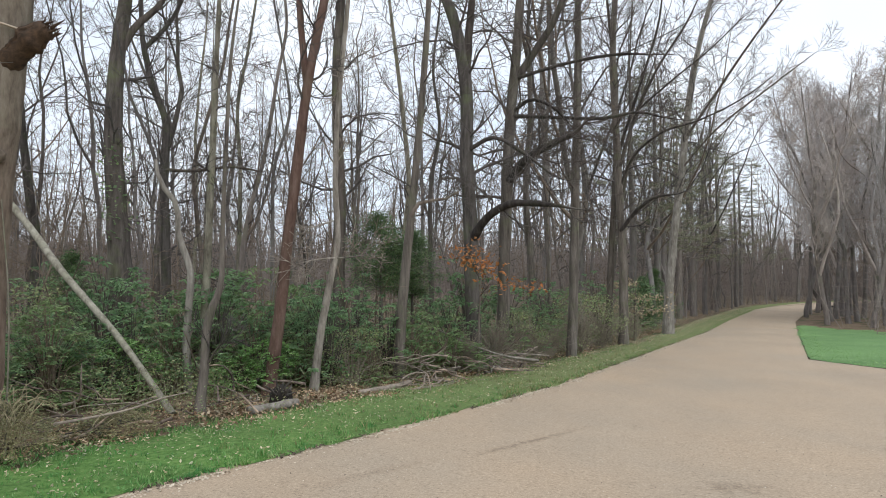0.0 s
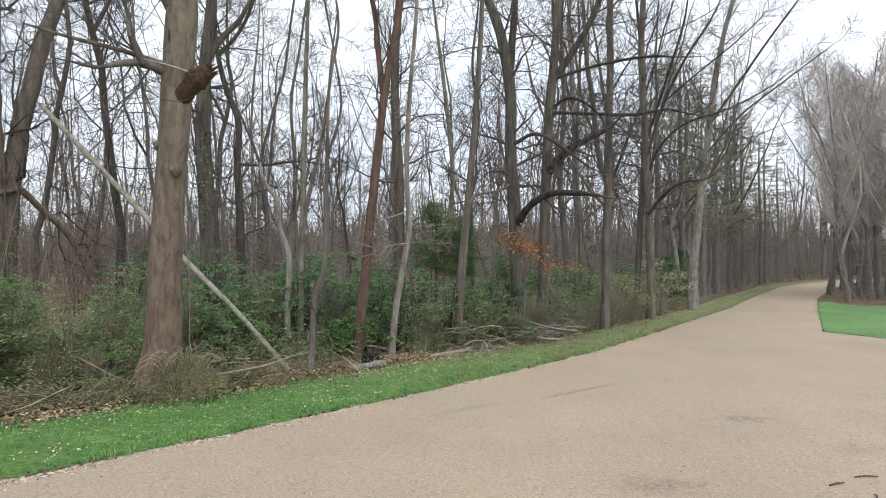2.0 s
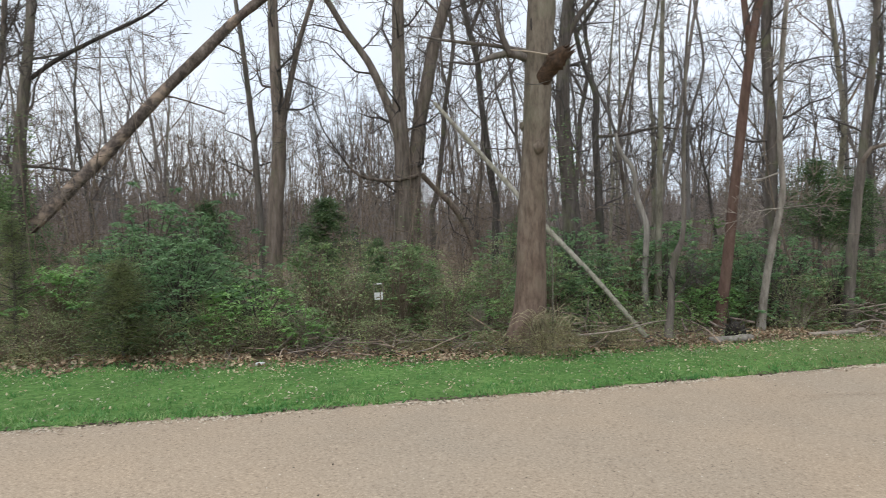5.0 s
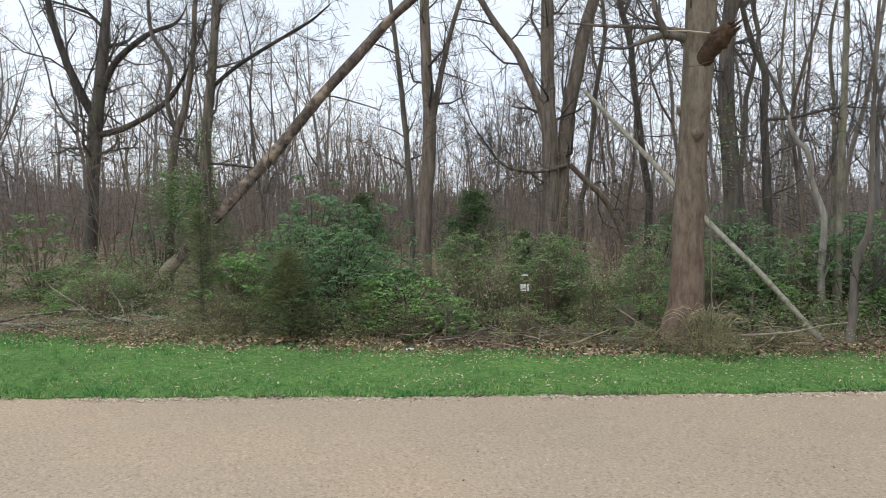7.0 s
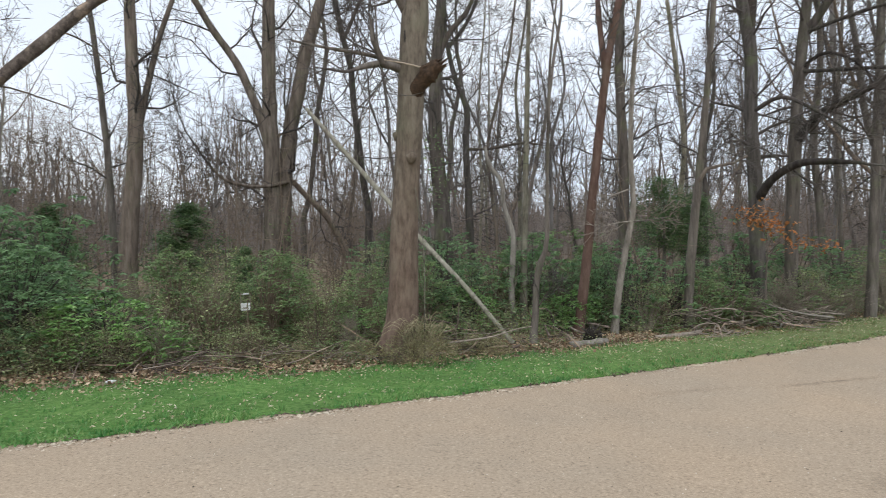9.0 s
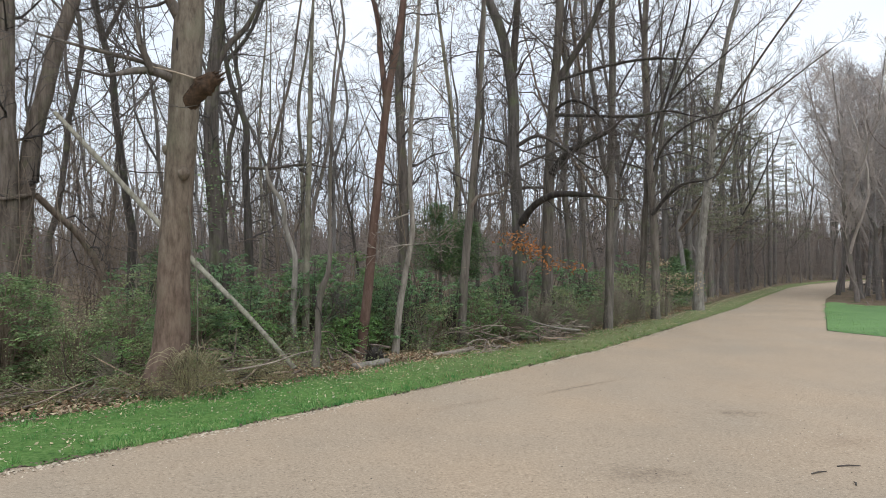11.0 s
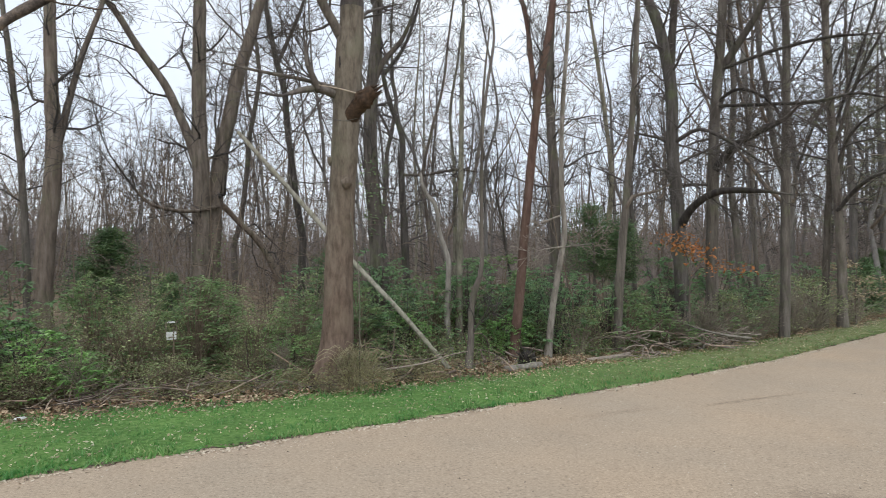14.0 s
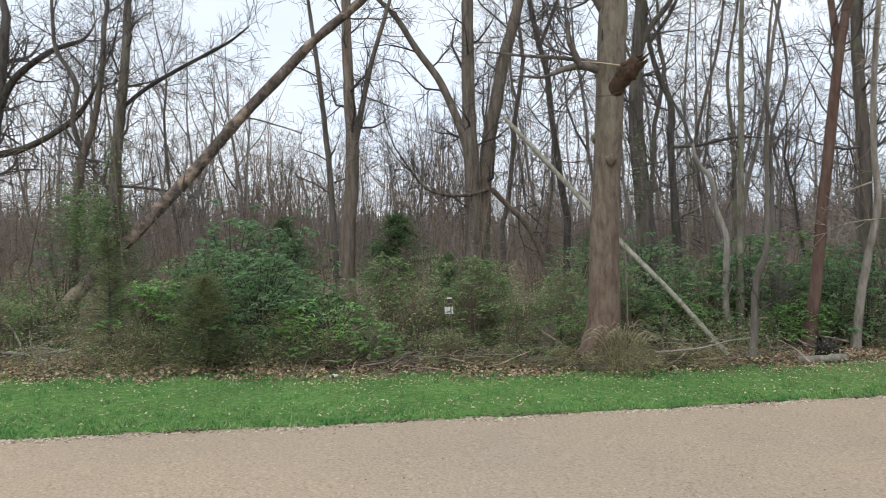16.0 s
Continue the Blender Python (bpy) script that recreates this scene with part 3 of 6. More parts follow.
def build_grit():
    """Loose chips and bits of bark lying on the road."""
    rng = np.random.default_rng(15)
    pale, dark = plain("pale_stone_chips", (0.62, 0.55, 0.46), 0.85, 0.3), plain("dark_bark_bits", (0.11, 0.085, 0.065), 0.9, 0.4)
    for name, n, size, mat, lab in (("stone_chips", 2600, 0.011, pale, "pale loose stone chips on the road"), ("bark_bits", 420, 0.017, dark, "dark bits of bark lying on the road")):
        x, y = rng.uniform(-4, 5, n), 2.0 + 9 * rng.random(n) ** 1.3
        keep = np.array([not side_of(EDGE, a, b) > -0.15 and noise.noise(Vector((a * 0.8, b * 0.8, 4))) > rng.uniform(-0.5, 0.3) for a, b in zip(x, y)])
        x, y = x[keep], y[keep]
        v, q = leaves(rng, np.column_stack([x, y, ground_z(x, y) + 0.006]), size, 0.8, 0.5)
        tagged(place(name, quad_mesh(name, v, q, False), mat), lab, "grit", kind="stuff")


build_grit()
build_grass()
build_lawn_grass()
build_litter()
build_crumbs()


# ---- trees ----
def spine_tree(stems, mat, label, seed, counts=(9, 5, 4), length=2.2, start=0.45, crown_mat=None, least=0.006, group="", limb_mat=None):
    """A tree from its trunk spine and its main limbs (points in the world and radii): the first is the trunk, the rest fork from it. A crown grows on all."""
    rng = np.random.default_rng(seed)
    x, y, _ = stems[0][0][0]
    z = float(ground_z(x, y))
    root = empty("tree", x, y, z)
    tagged(root, label, "tree", group)
    org = np.array([x, y, z])
    crown = Tubes()
    for i, (pts, rad) in enumerate(stems):
        p = np.array(pts, float) - org
        rad = list(rad)
        if i == 0:
            p[0, 2] = -0.15
        sp, sr = resample(p, rad, 0.22)
        sr = sr * (1 + 0.03 * rng.normal(0, 1, len(sp)))
        sway = np.cumsum(rng.normal(0, 0.09, (len(sp), 2)), axis=0)
        sway -= np.linspace(0, 1, len(sp))[:, None] * sway[-1]
        sp[:, :2] += sway * sr[:, None] * (0.35 if i == 0 else 0.6)
        if i == 0:
            sr = sr * (1 + 0.26 * np.exp(-np.maximum(sp[:, 2], 0) / (2.2 * rad[0])))
        tu = Tubes()
        tu.add(sp, sr, 16 if i == 0 else 9)
        place("trunk" if i == 0 else "limb", tu.mesh("trunk" if i == 0 else "limb"), mat if i == 0 else limb_mat or mat, root)
        # the stem goes on above what is named
        d = unit(sp[-1] - sp[-3])
        up = [sp[-1]]
        ends = i > 0 and d[2] < 0.55
        for _ in range(7):
            d = unit(d + rng.normal(0, 0.10, 3) + np.array([0, 0, 0.07]))
            up.append(up[-1] + d * (0.1 if ends else 0.8 if rad[-1] > 0.06 else 0.35))
        ur = np.linspace(sr[-1], 0.006 if ends else max(0.008, sr[-1] * 0.15), 8)
        if rad[-1] > 0.018:
            crown.add(np.array(up), ur, 6)
            sprout(crown, np.array(up), ur, rng, (3, *counts[1:]) if ends else counts, length * (0.4 if ends else 1), 0.0, 1.0, least=least)
        big = rad[0] > 0.07
        sprout(crown, sp, sr, rng, (counts[0] + (3 if counts[0] > 7 else 0) if big and i == 0 else 6, *counts[1:]), length * (0.85 if big else 0.7), start if i == 0 else 0.2, 1.0, (38, 85) if big else (16, 46), thin=0.28, wander=0.3 if big else 0.16, least=least)
    place("crown", crown.mesh("crown"), crown_mat or TWIG, root)
    return root


def knob(parent, pos, radius, mat, seed, squash=(1, 1, 1), name="burl"):
    """An uneven round knob of wood."""
    bm = bmesh.new()
    bmesh.ops.create_icosphere(bm, subdivisions=3, radius=1)
    for v in bm.verts:
        s = 1 + 0.28 * noise.noise(v.co * 1.9 + Vector((seed, 0, 0))) + 0.12 * noise.noise(v.co * 5 + Vector((0, seed, 0)))
        v.co = Vector((v.co.x * squash[0], v.co.y * squash[1], v.co.z * squash[2])) * s * radius + Vector(pos)
    me = bpy.data.meshes.new(name)
    bm.to_mesh(me)
    bm.free()
    me.polygons.foreach_set("use_smooth", np.full(len(me.polygons), True))
    return place(name, me, mat, parent)


def stub(parent, pts, radii, mat, seed, name="broken_stub", label=""):
    """A torn-off limb: a thick ragged tube that ends in splinters."""
    rng = np.random.default_rng(seed)
    org = np.array(parent.location)
    sp, sr = resample(np.array(pts) - org, radii, 0.05)
    tu = Tubes()
    sr = sr * (1 + rng.normal(0, 0.09, len(sr)))
    sp = np.vstack([sp, sp[-1:] + unit(sp[-1] - sp[-2]) * 0.02])
    sr = np.append(sr, 0.004)
    tu.add(sp, sr, 10)
    # ridges and hollows of torn wood along it
    for _ in range(26):
        k = int(rng.integers(0, max(1, len(sp) - 6)))
        off = unit(rng.normal(0, 1, 3)) * 0.84
        seg = range(k, min(k + int(rng.integers(4, 8)), len(sp) - 1))
        tu.add([sp[i] + off * sr[i] for i in seg], 0.012 + 0.018 * np.sin(np.linspace(0.1, 3.0, len(seg))), 5)
    end, d = sp[-2], unit(sp[-1] - sp[-2])
    for _ in range(16):
        o = end + rng.normal(0, sr[-2] * 0.5, 3) - d * 0.06
        tip = o + d * rng.uniform(0.06, 0.16) + rng.normal(0, 0.03, 3)
        tu.add([o, (o + tip) / 2, tip], [0.022, 0.014, 0.003], 4)
    return place(name, tu.mesh(name), mat, parent, label)


def ivy_on(parent, pts, spread, z_range, count, seed, mat=None, soft=0.08):
    """Climbing leaves round a trunk."""
    rng = np.random.default_rng(seed)
    org = np.array(parent.location)
    sp, _ = resample(np.array(pts) - org, [1] * len(pts), 0.1)
    sp = sp[(sp[:, 2] > z_range[0]) & (sp[:, 2] < z_range[1])]
    c = sp[rng.integers(0, len(sp), count)]
    th = rng.uniform(0, 6.28, count)
    lump = np.array([noise.noise(Vector((math.cos(a) * 1.2, math.sin(a) * 1.2, q[2] * 1.6 + seed))) for a, q in zip(th, c)])
    rr = spread * rng.uniform(0.5, 1.3, count) * (0.7 + 0.6 * rng.random(count)) * (1 + 1.1 * lump)
    c = c + np.stack([np.cos(th) * rr, np.sin(th) * rr, rng.normal(0, soft, count)], axis=1)
    v, q = leaves(rng, c, 0.075, 0.8, 0.2, 0.4)
    return place("ivy", quad_mesh("ivy", v, q, False), mat or IVY, parent, "green ivy climbing the trunk")


def build_named_trees():
    # the big tree by the verge, with its torn limb
    trunk = [(-4.47, 8.02, -0.21), (-4.45, 8.03, 0.02), (-4.4, 8.06, 0.5), (-4.34, 8.09, 1.66), (-4.28, 8.12, 2.77), (-4.21, 8.16, 3.79), (-4.16, 8.18, 4.49), (-4.11, 8.21, 5.27)]
    t = spine_tree([
        (trunk, [0.29, 0.24, 0.21, 0.195, 0.186, 0.198, 0.197, 0.181]),
        ([(-4.3, 8.11, 4.0), (-4.44, 7.81, 4.04), (-4.54, 7.53, 3.97), (-4.6, 7.27, 3.86)], [0.08, 0.052, 0.044, 0.026]),
        ([(-4.41, 7.73, 4.02), (-4.44, 7.64, 4.18), (-4.48, 7.53, 4.39), (-4.45, 7.47, 4.58)], [0.05, 0.038, 0.038, 0.015]),
        ([(-4.29, 8.02, 4.08), (-4.64, 7.71, 4.17), (-5.04, 7.33, 4.22), (-5.39, 6.96, 4.28)], [0.039, 0.028, 0.022, 0.012]),
        ([(-4.23, 8.15, 4.82), (-4.28, 7.98, 4.99), (-4.37, 7.78, 5.27), (-4.43, 7.6, 5.66)], [0.087, 0.07, 0.062, 0.054]),
    ], BARK_BIG, "stout brown tree by the verge with a torn-off limb", 1, (3, 3, 3), 1.6, 0.97, limb_mat=BARK)
    stub(t, [(-4.22, 8.13, 3.53), (-4.12, 8.09, 3.66), (-4.0, 8.08, 3.79), (-3.88, 8.09, 3.91), (-3.74, 8.1, 4.01)], [0.08, 0.125, 0.132, 0.12, 0.095], TORN, 3, label="torn red-brown limb stub")
    for k, (x, y, z, r) in enumerate(((-4.12, 7.96, 2.72, 0.075), (-4.385, 8.03, 3.05, 0.065), (-4.3, 7.94, 1.5, 0.05))):
        o = t.location
        knob(t, (x - o.x, y - o.y, z - o.z), r, BARK_BIG, k, (1, 1, 1.1))
    knob(t, (-4.205 - o.x, 7.995 - o.y, 4.43 - o.z), 0.1, LIMB, 9, (0.2, 0.2, 1.1), "knot_hole")

    tu = Tubes()
    tu.add(np.array([(-3.97, 8.02, 3.98), (-4.17, 7.86, 4.03), (-4.38, 7.69, 4.06)]) - np.array(t.location), [0.012, 0.011, 0.007], 6)
    place("broken_twig", tu.mesh("broken_twig"), CUT, t, "pale bare twig")
    tu = Tubes()
    tu.add(np.array([(-4.45, 7.50, 4.28), (-4.46, 7.48, 4.5), (-4.45, 7.48, 4.63)]) - np.array(t.location), [0.026, 0.022, 0.006], 7)
    place("branch_spur", tu.mesh("branch_spur"), BARK, t)

    tu = Tubes()
    tu.add(np.array([(-4.1, 8.0, 2.3), (-3.93, 7.88, 1.5), (-3.94, 7.92, 1.04), (-3.98, 7.95, -0.2)]) - np.array(t.location), [0.006, 0.008, 0.008, 0.01], 5)
    place("vine", tu.mesh("vine"), BARK_LICHEN, t, "thin dry vine hanging beside the trunk")

    # the double-stemmed tree behind
    a = [(-12.25, 14.61, -0.22), (-12.2, 14.66, 1.82), (-12.18, 14.67, 3.86), (-12.2, 14.66, 6.41), (-12.15, 14.7, 8.95), (-12.15, 14.7, 10.98)]
    b = [(-12.07, 14.93, -0.25), (-12.01, 14.98, 1.81), (-11.97, 15.01, 3.35), (-11.77, 15.17, 4.87), (-11.44, 15.42, 6.89), (-10.97, 15.76, 8.89), (-10.57, 16.03, 10.53)]
    t = spine_tree([
        (a, [0.29, 0.255, 0.23, 0.195, 0.17, 0.127]),
        (b, [0.223, 0.223, 0.222, 0.205, 0.187, 0.153, 0.101]),
        ([(-12.21, 14.56, 4.37), (-12.44, 14.36, 5.4), (-12.83, 14.02, 6.6), (-13.29, 13.58, 7.55), (-13.68, 13.18, 8.49), (-14.13, 12.71, 9.17)], [0.136, 0.127, 0.11, 0.102, 0.085, 0.059]),
        ([(-11.76, 14.93, 3.24), (-12.06, 14.36, 3.08), (-12.4, 13.73, 3.08), (-12.64, 13.16, 3.25), (-12.69, 12.77, 3.61)], [0.059, 0.05, 0.05, 0.041, 0.024]),
        ([(-11.81, 15.14, 3.25), (-11.65, 15.6, 2.82), (-11.33, 16.16, 2.2), (-11.07, 16.66, 1.2), (-10.9, 16.9, -0.3)], [0.08, 0.087, 0.096, 0.106, 0.017]),
    ], BARK_WARM, "double-stemmed grey-brown tree with a drooping low branch", 2, (8, 6, 5), 2.6, 0.4)
    ivy_on(t, [(-12.0, 14.8, 0.5), (-11.9, 14.85, 2.6)], 0.25, (0.3, 2.6), 500, 5)
    spine_tree([
        ([(-14.32, 11.39, -0.07), (-14.21, 11.53, 1.94), (-14.12, 11.64, 3.4), (-14.07, 11.7, 4.49), (-14.11, 11.65, 6.31), (-14.11, 11.65, 8.73), (-14.11, 11.66, 10.66)], [0.243, 0.218, 0.202, 0.186, 0.154, 0.129, 0.097]),
        ([(-14.06, 11.71, 4.49), (-13.9, 11.9, 5.5), (-13.71, 12.12, 6.79), (-13.34, 12.52, 8.41), (-13.15, 12.73, 9.38)], [0.105, 0.089, 0.073, 0.057, 0.041]),
    ], BARK_WARM, "tall grey-brown trunk that forks high up", 3, (8, 6, 5), 2.2, 0.45)
    spine_tree([([(-15.8, 12.26, -0.22), (-15.81, 12.24, 1.99), (-15.88, 12.16, 4.8), (-16.02, 11.97, 7.61), (-16.14, 11.82, 9.35)], [0.106, 0.097, 0.088, 0.07, 0.052])],
               BARK, "slim grey tree leaning at its top", 4, (8, 5, 5), 2.0, 0.35)
    t = spine_tree([
        ([(-6.92, 15.09, -0.35), (-6.92, 15.09, 1.21), (-7.01, 15.05, 2.91), (-7.06, 15.02, 4.75), (-6.99, 15.06, 6.29), (-6.87, 15.11, 7.54), (-6.79, 15.15, 8.93)], [0.283, 0.247, 0.205, 0.177, 0.155, 0.134, 0.098]),
        ([(-6.94, 15.08, 6.29), (-6.71, 15.18, 6.81), (-6.27, 15.37, 7.36), (-6.01, 15.47, 7.94)], [0.085, 0.077, 0.062, 0.041]),
    ], BARK_DARK, "dark trunk with moss and ivy at mid height", 5, (8, 6, 5), 2.2, 0.4)
    ivy_on(t, [(-6.95, 15.0, 2.2), (-7.05, 14.95, 4.2)], 0.24, (2.4, 4.6), 260, 6)
    spine_tree([
        ([(-2.69, 11.76, -0.34), (-2.54, 11.79, 0.73), (-2.41, 11.82, 2.02), (-2.26, 11.85, 3.31), (-2.06, 11.88, 4.82), (-1.85, 11.92, 5.9), (-1.7, 11.94, 6.88)], [0.1, 0.09, 0.086, 0.08, 0.074, 0.066, 0.05]),
        ([(-2.12, 11.88, 4.6), (-2.2, 11.88, 5.3), (-2.28, 11.86, 6.2), (-2.5, 11.82, 7.0)], [0.06, 0.052, 0.046, 0.038]),
    ], BARK_RED, "leaning reddish-brown trunk with a fork", 6, (6, 5, 4), 1.6, 0.62)
    spine_tree([
        ([(-2.1, 12.24, -0.42), (-1.99, 12.26, 0.47), (-1.82, 12.29, 1.46), (-1.73, 12.3, 1.9), (-1.75, 12.3, 3.01), (-1.69, 12.3, 4.46), (-1.57, 12.32, 5.8), (-1.48, 12.33, 7.14)], [0.075, 0.066, 0.056, 0.053, 0.047, 0.043, 0.038, 0.03]),
        ([(-1.73, 12.28, 1.79), (-1.96, 12.04, 1.77), (-2.25, 11.79, 1.69)], [0.016, 0.012, 0.006]),
        ([(-1.73, 12.28, 1.79), (-1.37, 12.12, 1.81), (-1.02, 11.96, 1.86)], [0.016, 0.012, 0.006]),
        ([(-1.77, 12.27, 2.4), (-2.08, 12.12, 2.29), (-2.27, 11.99, 2.26)], [0.016, 0.012, 0.006]),
    ], BARK_PALE, "pale bare sapling with a kinked stem", 7, (6, 4, 4), 1.1, 0.5, BARK_PALE)
    spine_tree([
        ([(-0.88, 13.65, -0.47), (-0.8, 13.66, 0.68), (-0.7, 13.66, 1.9), (-0.6, 13.67, 2.88), (-0.44, 13.67, 4.7), (-0.31, 13.68, 6.41), (-0.25, 13.68, 7.63)], [0.104, 0.093, 0.083, 0.072, 0.062, 0.052, 0.042]),
        ([(-0.63, 13.49, 2.56), (-0.41, 13.49, 2.85), (-0.11, 13.5, 2.84), (0.25, 13.5, 3.01)], [0.042, 0.036, 0.024, 0.018]),
    ], BARK, "greyish slim tree with a broken side branch", 8, (8, 5, 4), 1.4, 0.4)
    spine_tree([
        ([(-3.86, 11.7, -0.33), (-3.91, 11.67, 0.1), (-3.93, 11.67, 0.42), (-3.9, 11.68, 1.05), (-3.89, 11.68, 1.66), (-3.98, 11.65, 1.92), (-4.05, 11.63, 2.15), (-4.08, 11.61, 2.62), (-4.3, 11.54, 2.96), (-4.36, 11.5, 3.3)], [0.075, 0.062, 0.058, 0.055, 0.055, 0.046, 0.043, 0.04, 0.036, 0.026]),
        ([(-3.9, 11.68, 0.5), (-3.8, 11.65, 0.75), (-3.76, 11.63, 1.0)], [0.014, 0.012, 0.006]),
    ], BARK_PALE, "crooked pale dead snag", 9, (3, 2), 0.5, 0.6)
    spine_tree([([(-3.8, 11.95, -0.33), (-3.76, 11.95, 0.9), (-3.73, 11.97, 1.75), (-3.7, 11.97, 2.8), (-3.66, 11.98, 3.8), (-3.62, 12.0, 5.2), (-3.55, 12.0, 6.6)], [0.08, 0.068, 0.06, 0.056, 0.05, 0.04, 0.026])],
               BARK_LICHEN, "slim lichen-grey tree close behind a dead snag", 29, (8, 5, 4), 1.2, 0.45)
    spine_tree([
        ([(-3.08, 10.18, -0.33), (-3.06, 10.19, -0.1), (-3.02, 10.2, 0.3), (-3.01, 10.21, 0.72), (-2.96, 10.22, 1.04), (-2.86, 10.25, 1.3), (-2.82, 10.26, 2.03), (-2.8, 10.27, 2.68), (-2.77, 10.27, 3.42), (-2.72, 10.29, 4.52), (-2.6, 10.31, 5.5)], [0.08, 0.062, 0.056, 0.052, 0.056, 0.04, 0.032, 0.029, 0.026, 0.02, 0.013]),
        ([(-2.99, 10.2, 0.35), (-2.86, 10.15, 0.55), (-2.66, 10.1, 0.78)], [0.014, 0.011, 0.006]),
    ], BARK, "kinked grey stem that thins above its bend", 10, (6, 4, 3), 0.9, 0.5)
    spine_tree([
        ([(0.55, 16.49, -0.55), (0.5, 16.49, 0.9), (0.47, 16.49, 2.36), (0.39, 16.5, 4.12), (0.36, 16.5, 6.02), (0.1, 16.5, 7.36), (-0.31, 16.5, 8.42)], [0.175, 0.168, 0.16, 0.153, 0.146, 0.125, 0.11]),
        ([(0.36, 16.5, 5.88), (0.47, 16.49, 7.34), (0.61, 16.49, 8.79)], [0.102, 0.088, 0.066]),
        ([(0.5, 16.45, 2.25), (0.84, 16.03, 2.75), (1.3, 15.65, 2.99), (1.79, 15.24, 2.96), (2.31, 14.82, 2.86)], [0.109, 0.092, 0.082, 0.067, 0.035]),
        ([(0.41, 16.45, 4.3), (0.95, 16.15, 4.54), (1.58, 15.8, 4.15), (2.17, 15.45, 3.6)], [0.055, 0.045, 0.038, 0.022]),
    ], BARK_DARK, "dark tree with an arching broken limb", 11, (8, 6, 5), 2.4, 0.45, limb_mat=LIMB)
    spine_tree([
        ([(1.18, 17.36, -0.6), (1.25, 17.35, 1.16), (1.32, 17.35, 2.99), (1.42, 17.34, 4.81), (1.55, 17.33, 6.33), (1.67, 17.32, 7.85), (1.81, 17.31, 9.36)], [0.16, 0.15, 0.142, 0.132, 0.12, 0.105, 0.09]),
        ([(1.42, 17.28, 3.7), (1.8, 16.94, 4.2), (2.27, 16.61, 4.42), (2.71, 16.28, 4.59)], [0.114, 0.096, 0.08, 0.064]),
        ([(1.57, 17.33, 6.18), (1.97, 17.29, 6.75), (2.42, 17.23, 7.46), (2.87, 17.16, 8.46)], [0.107, 0.091, 0.083, 0.067]),
        ([(1.5, 17.3, 5.4), (1.9, 17.0, 5.6), (2.4, 16.6, 5.3), (2.7, 16.4, 4.9)], [0.05, 0.042, 0.035, 0.02]),
        ([(1.45, 17.3, 5.3), (2.66, 16.8, 5.12), (3.52, 16.4, 5.0), (4.2, 16.05, 5.04), (4.6, 15.75, 4.85)], [0.05, 0.044, 0.038, 0.032, 0.02]),
        ([(1.55, 17.3, 6.2), (2.8, 16.75, 6.4), (4.0, 16.1, 6.36), (4.35, 15.9, 6.27)], [0.045, 0.038, 0.032, 0.02]),
    ], BARK, "tall tree with dark rising and level side limbs", 12, (9, 6, 5), 2.6, 0.4, limb_mat=LIMB)
    spine_tree([([(3.04, 18.55, -0.68), (3.13, 18.54, 2.06), (3.21, 18.52, 4.79), (3.29, 18.51, 7.2), (3.29, 18.51, 9.31)], [0.13, 0.115, 0.105, 0.095, 0.08])],
               BARK, "straight grey trunk close to the verge", 13, (9, 6, 5), 2.2, 0.4)
    spine_tree([
        ([(5.36, 22.67, -0.85), (5.39, 22.67, 0.94), (5.33, 22.68, 2.89), (5.21, 22.71, 5.64), (5.13, 22.73, 8.4), (5.24, 22.7, 10.75)], [0.155, 0.135, 0.128, 0.12, 0.108, 0.09]),
        ([(5.3, 22.6, 2.8), (5.8, 22.2, 3.5), (6.2, 21.8, 3.8), (6.7, 21.5, 3.85)], [0.07, 0.06, 0.05, 0.03]),
        ([(5.3, 22.67, 4.2), (5.63, 22.3, 5.1), (6.3, 21.6, 5.74), (7.2, 20.8, 5.95), (8.1, 19.9, 6.35), (8.6, 19.2, 6.75)], [0.05, 0.043, 0.035, 0.027, 0.018, 0.01]),
        ([(5.3, 22.6, 4.9), (5.87, 22.44, 6.73), (6.47, 22.28, 8.0), (7.34, 22.0, 9.4), (7.7, 21.9, 10.2)], [0.06, 0.05, 0.04, 0.028, 0.018]),
        ([(5.3, 22.7, 5.4), (6.1, 22.6, 7.9), (6.55, 22.45, 9.5), (6.7, 22.4, 10.6)], [0.05, 0.04, 0.032, 0.022]),
        ([(5.87, 22.44, 6.7), (6.7, 21.8, 7.4), (7.6, 20.9, 8.1), (8.2, 20.0, 8.7)], [0.036, 0.028, 0.02, 0.01]),
    ], BARK, "grey trunk whose long limbs sweep over the road", 14, (9, 6, 5), 2.6, 0.45, TWIG, limb_mat=LIMB)
    spine_tree([([(4.94, 23.08, -0.95), (5.1, 23.04, 2.13), (5.25, 23.01, 4.5), (5.3, 23.0, 8)], [0.115, 0.105, 0.095, 0.07])], BARK, "thin dark trunk beside a paler one", 15, (8, 6, 5), 2.4, 0.4)
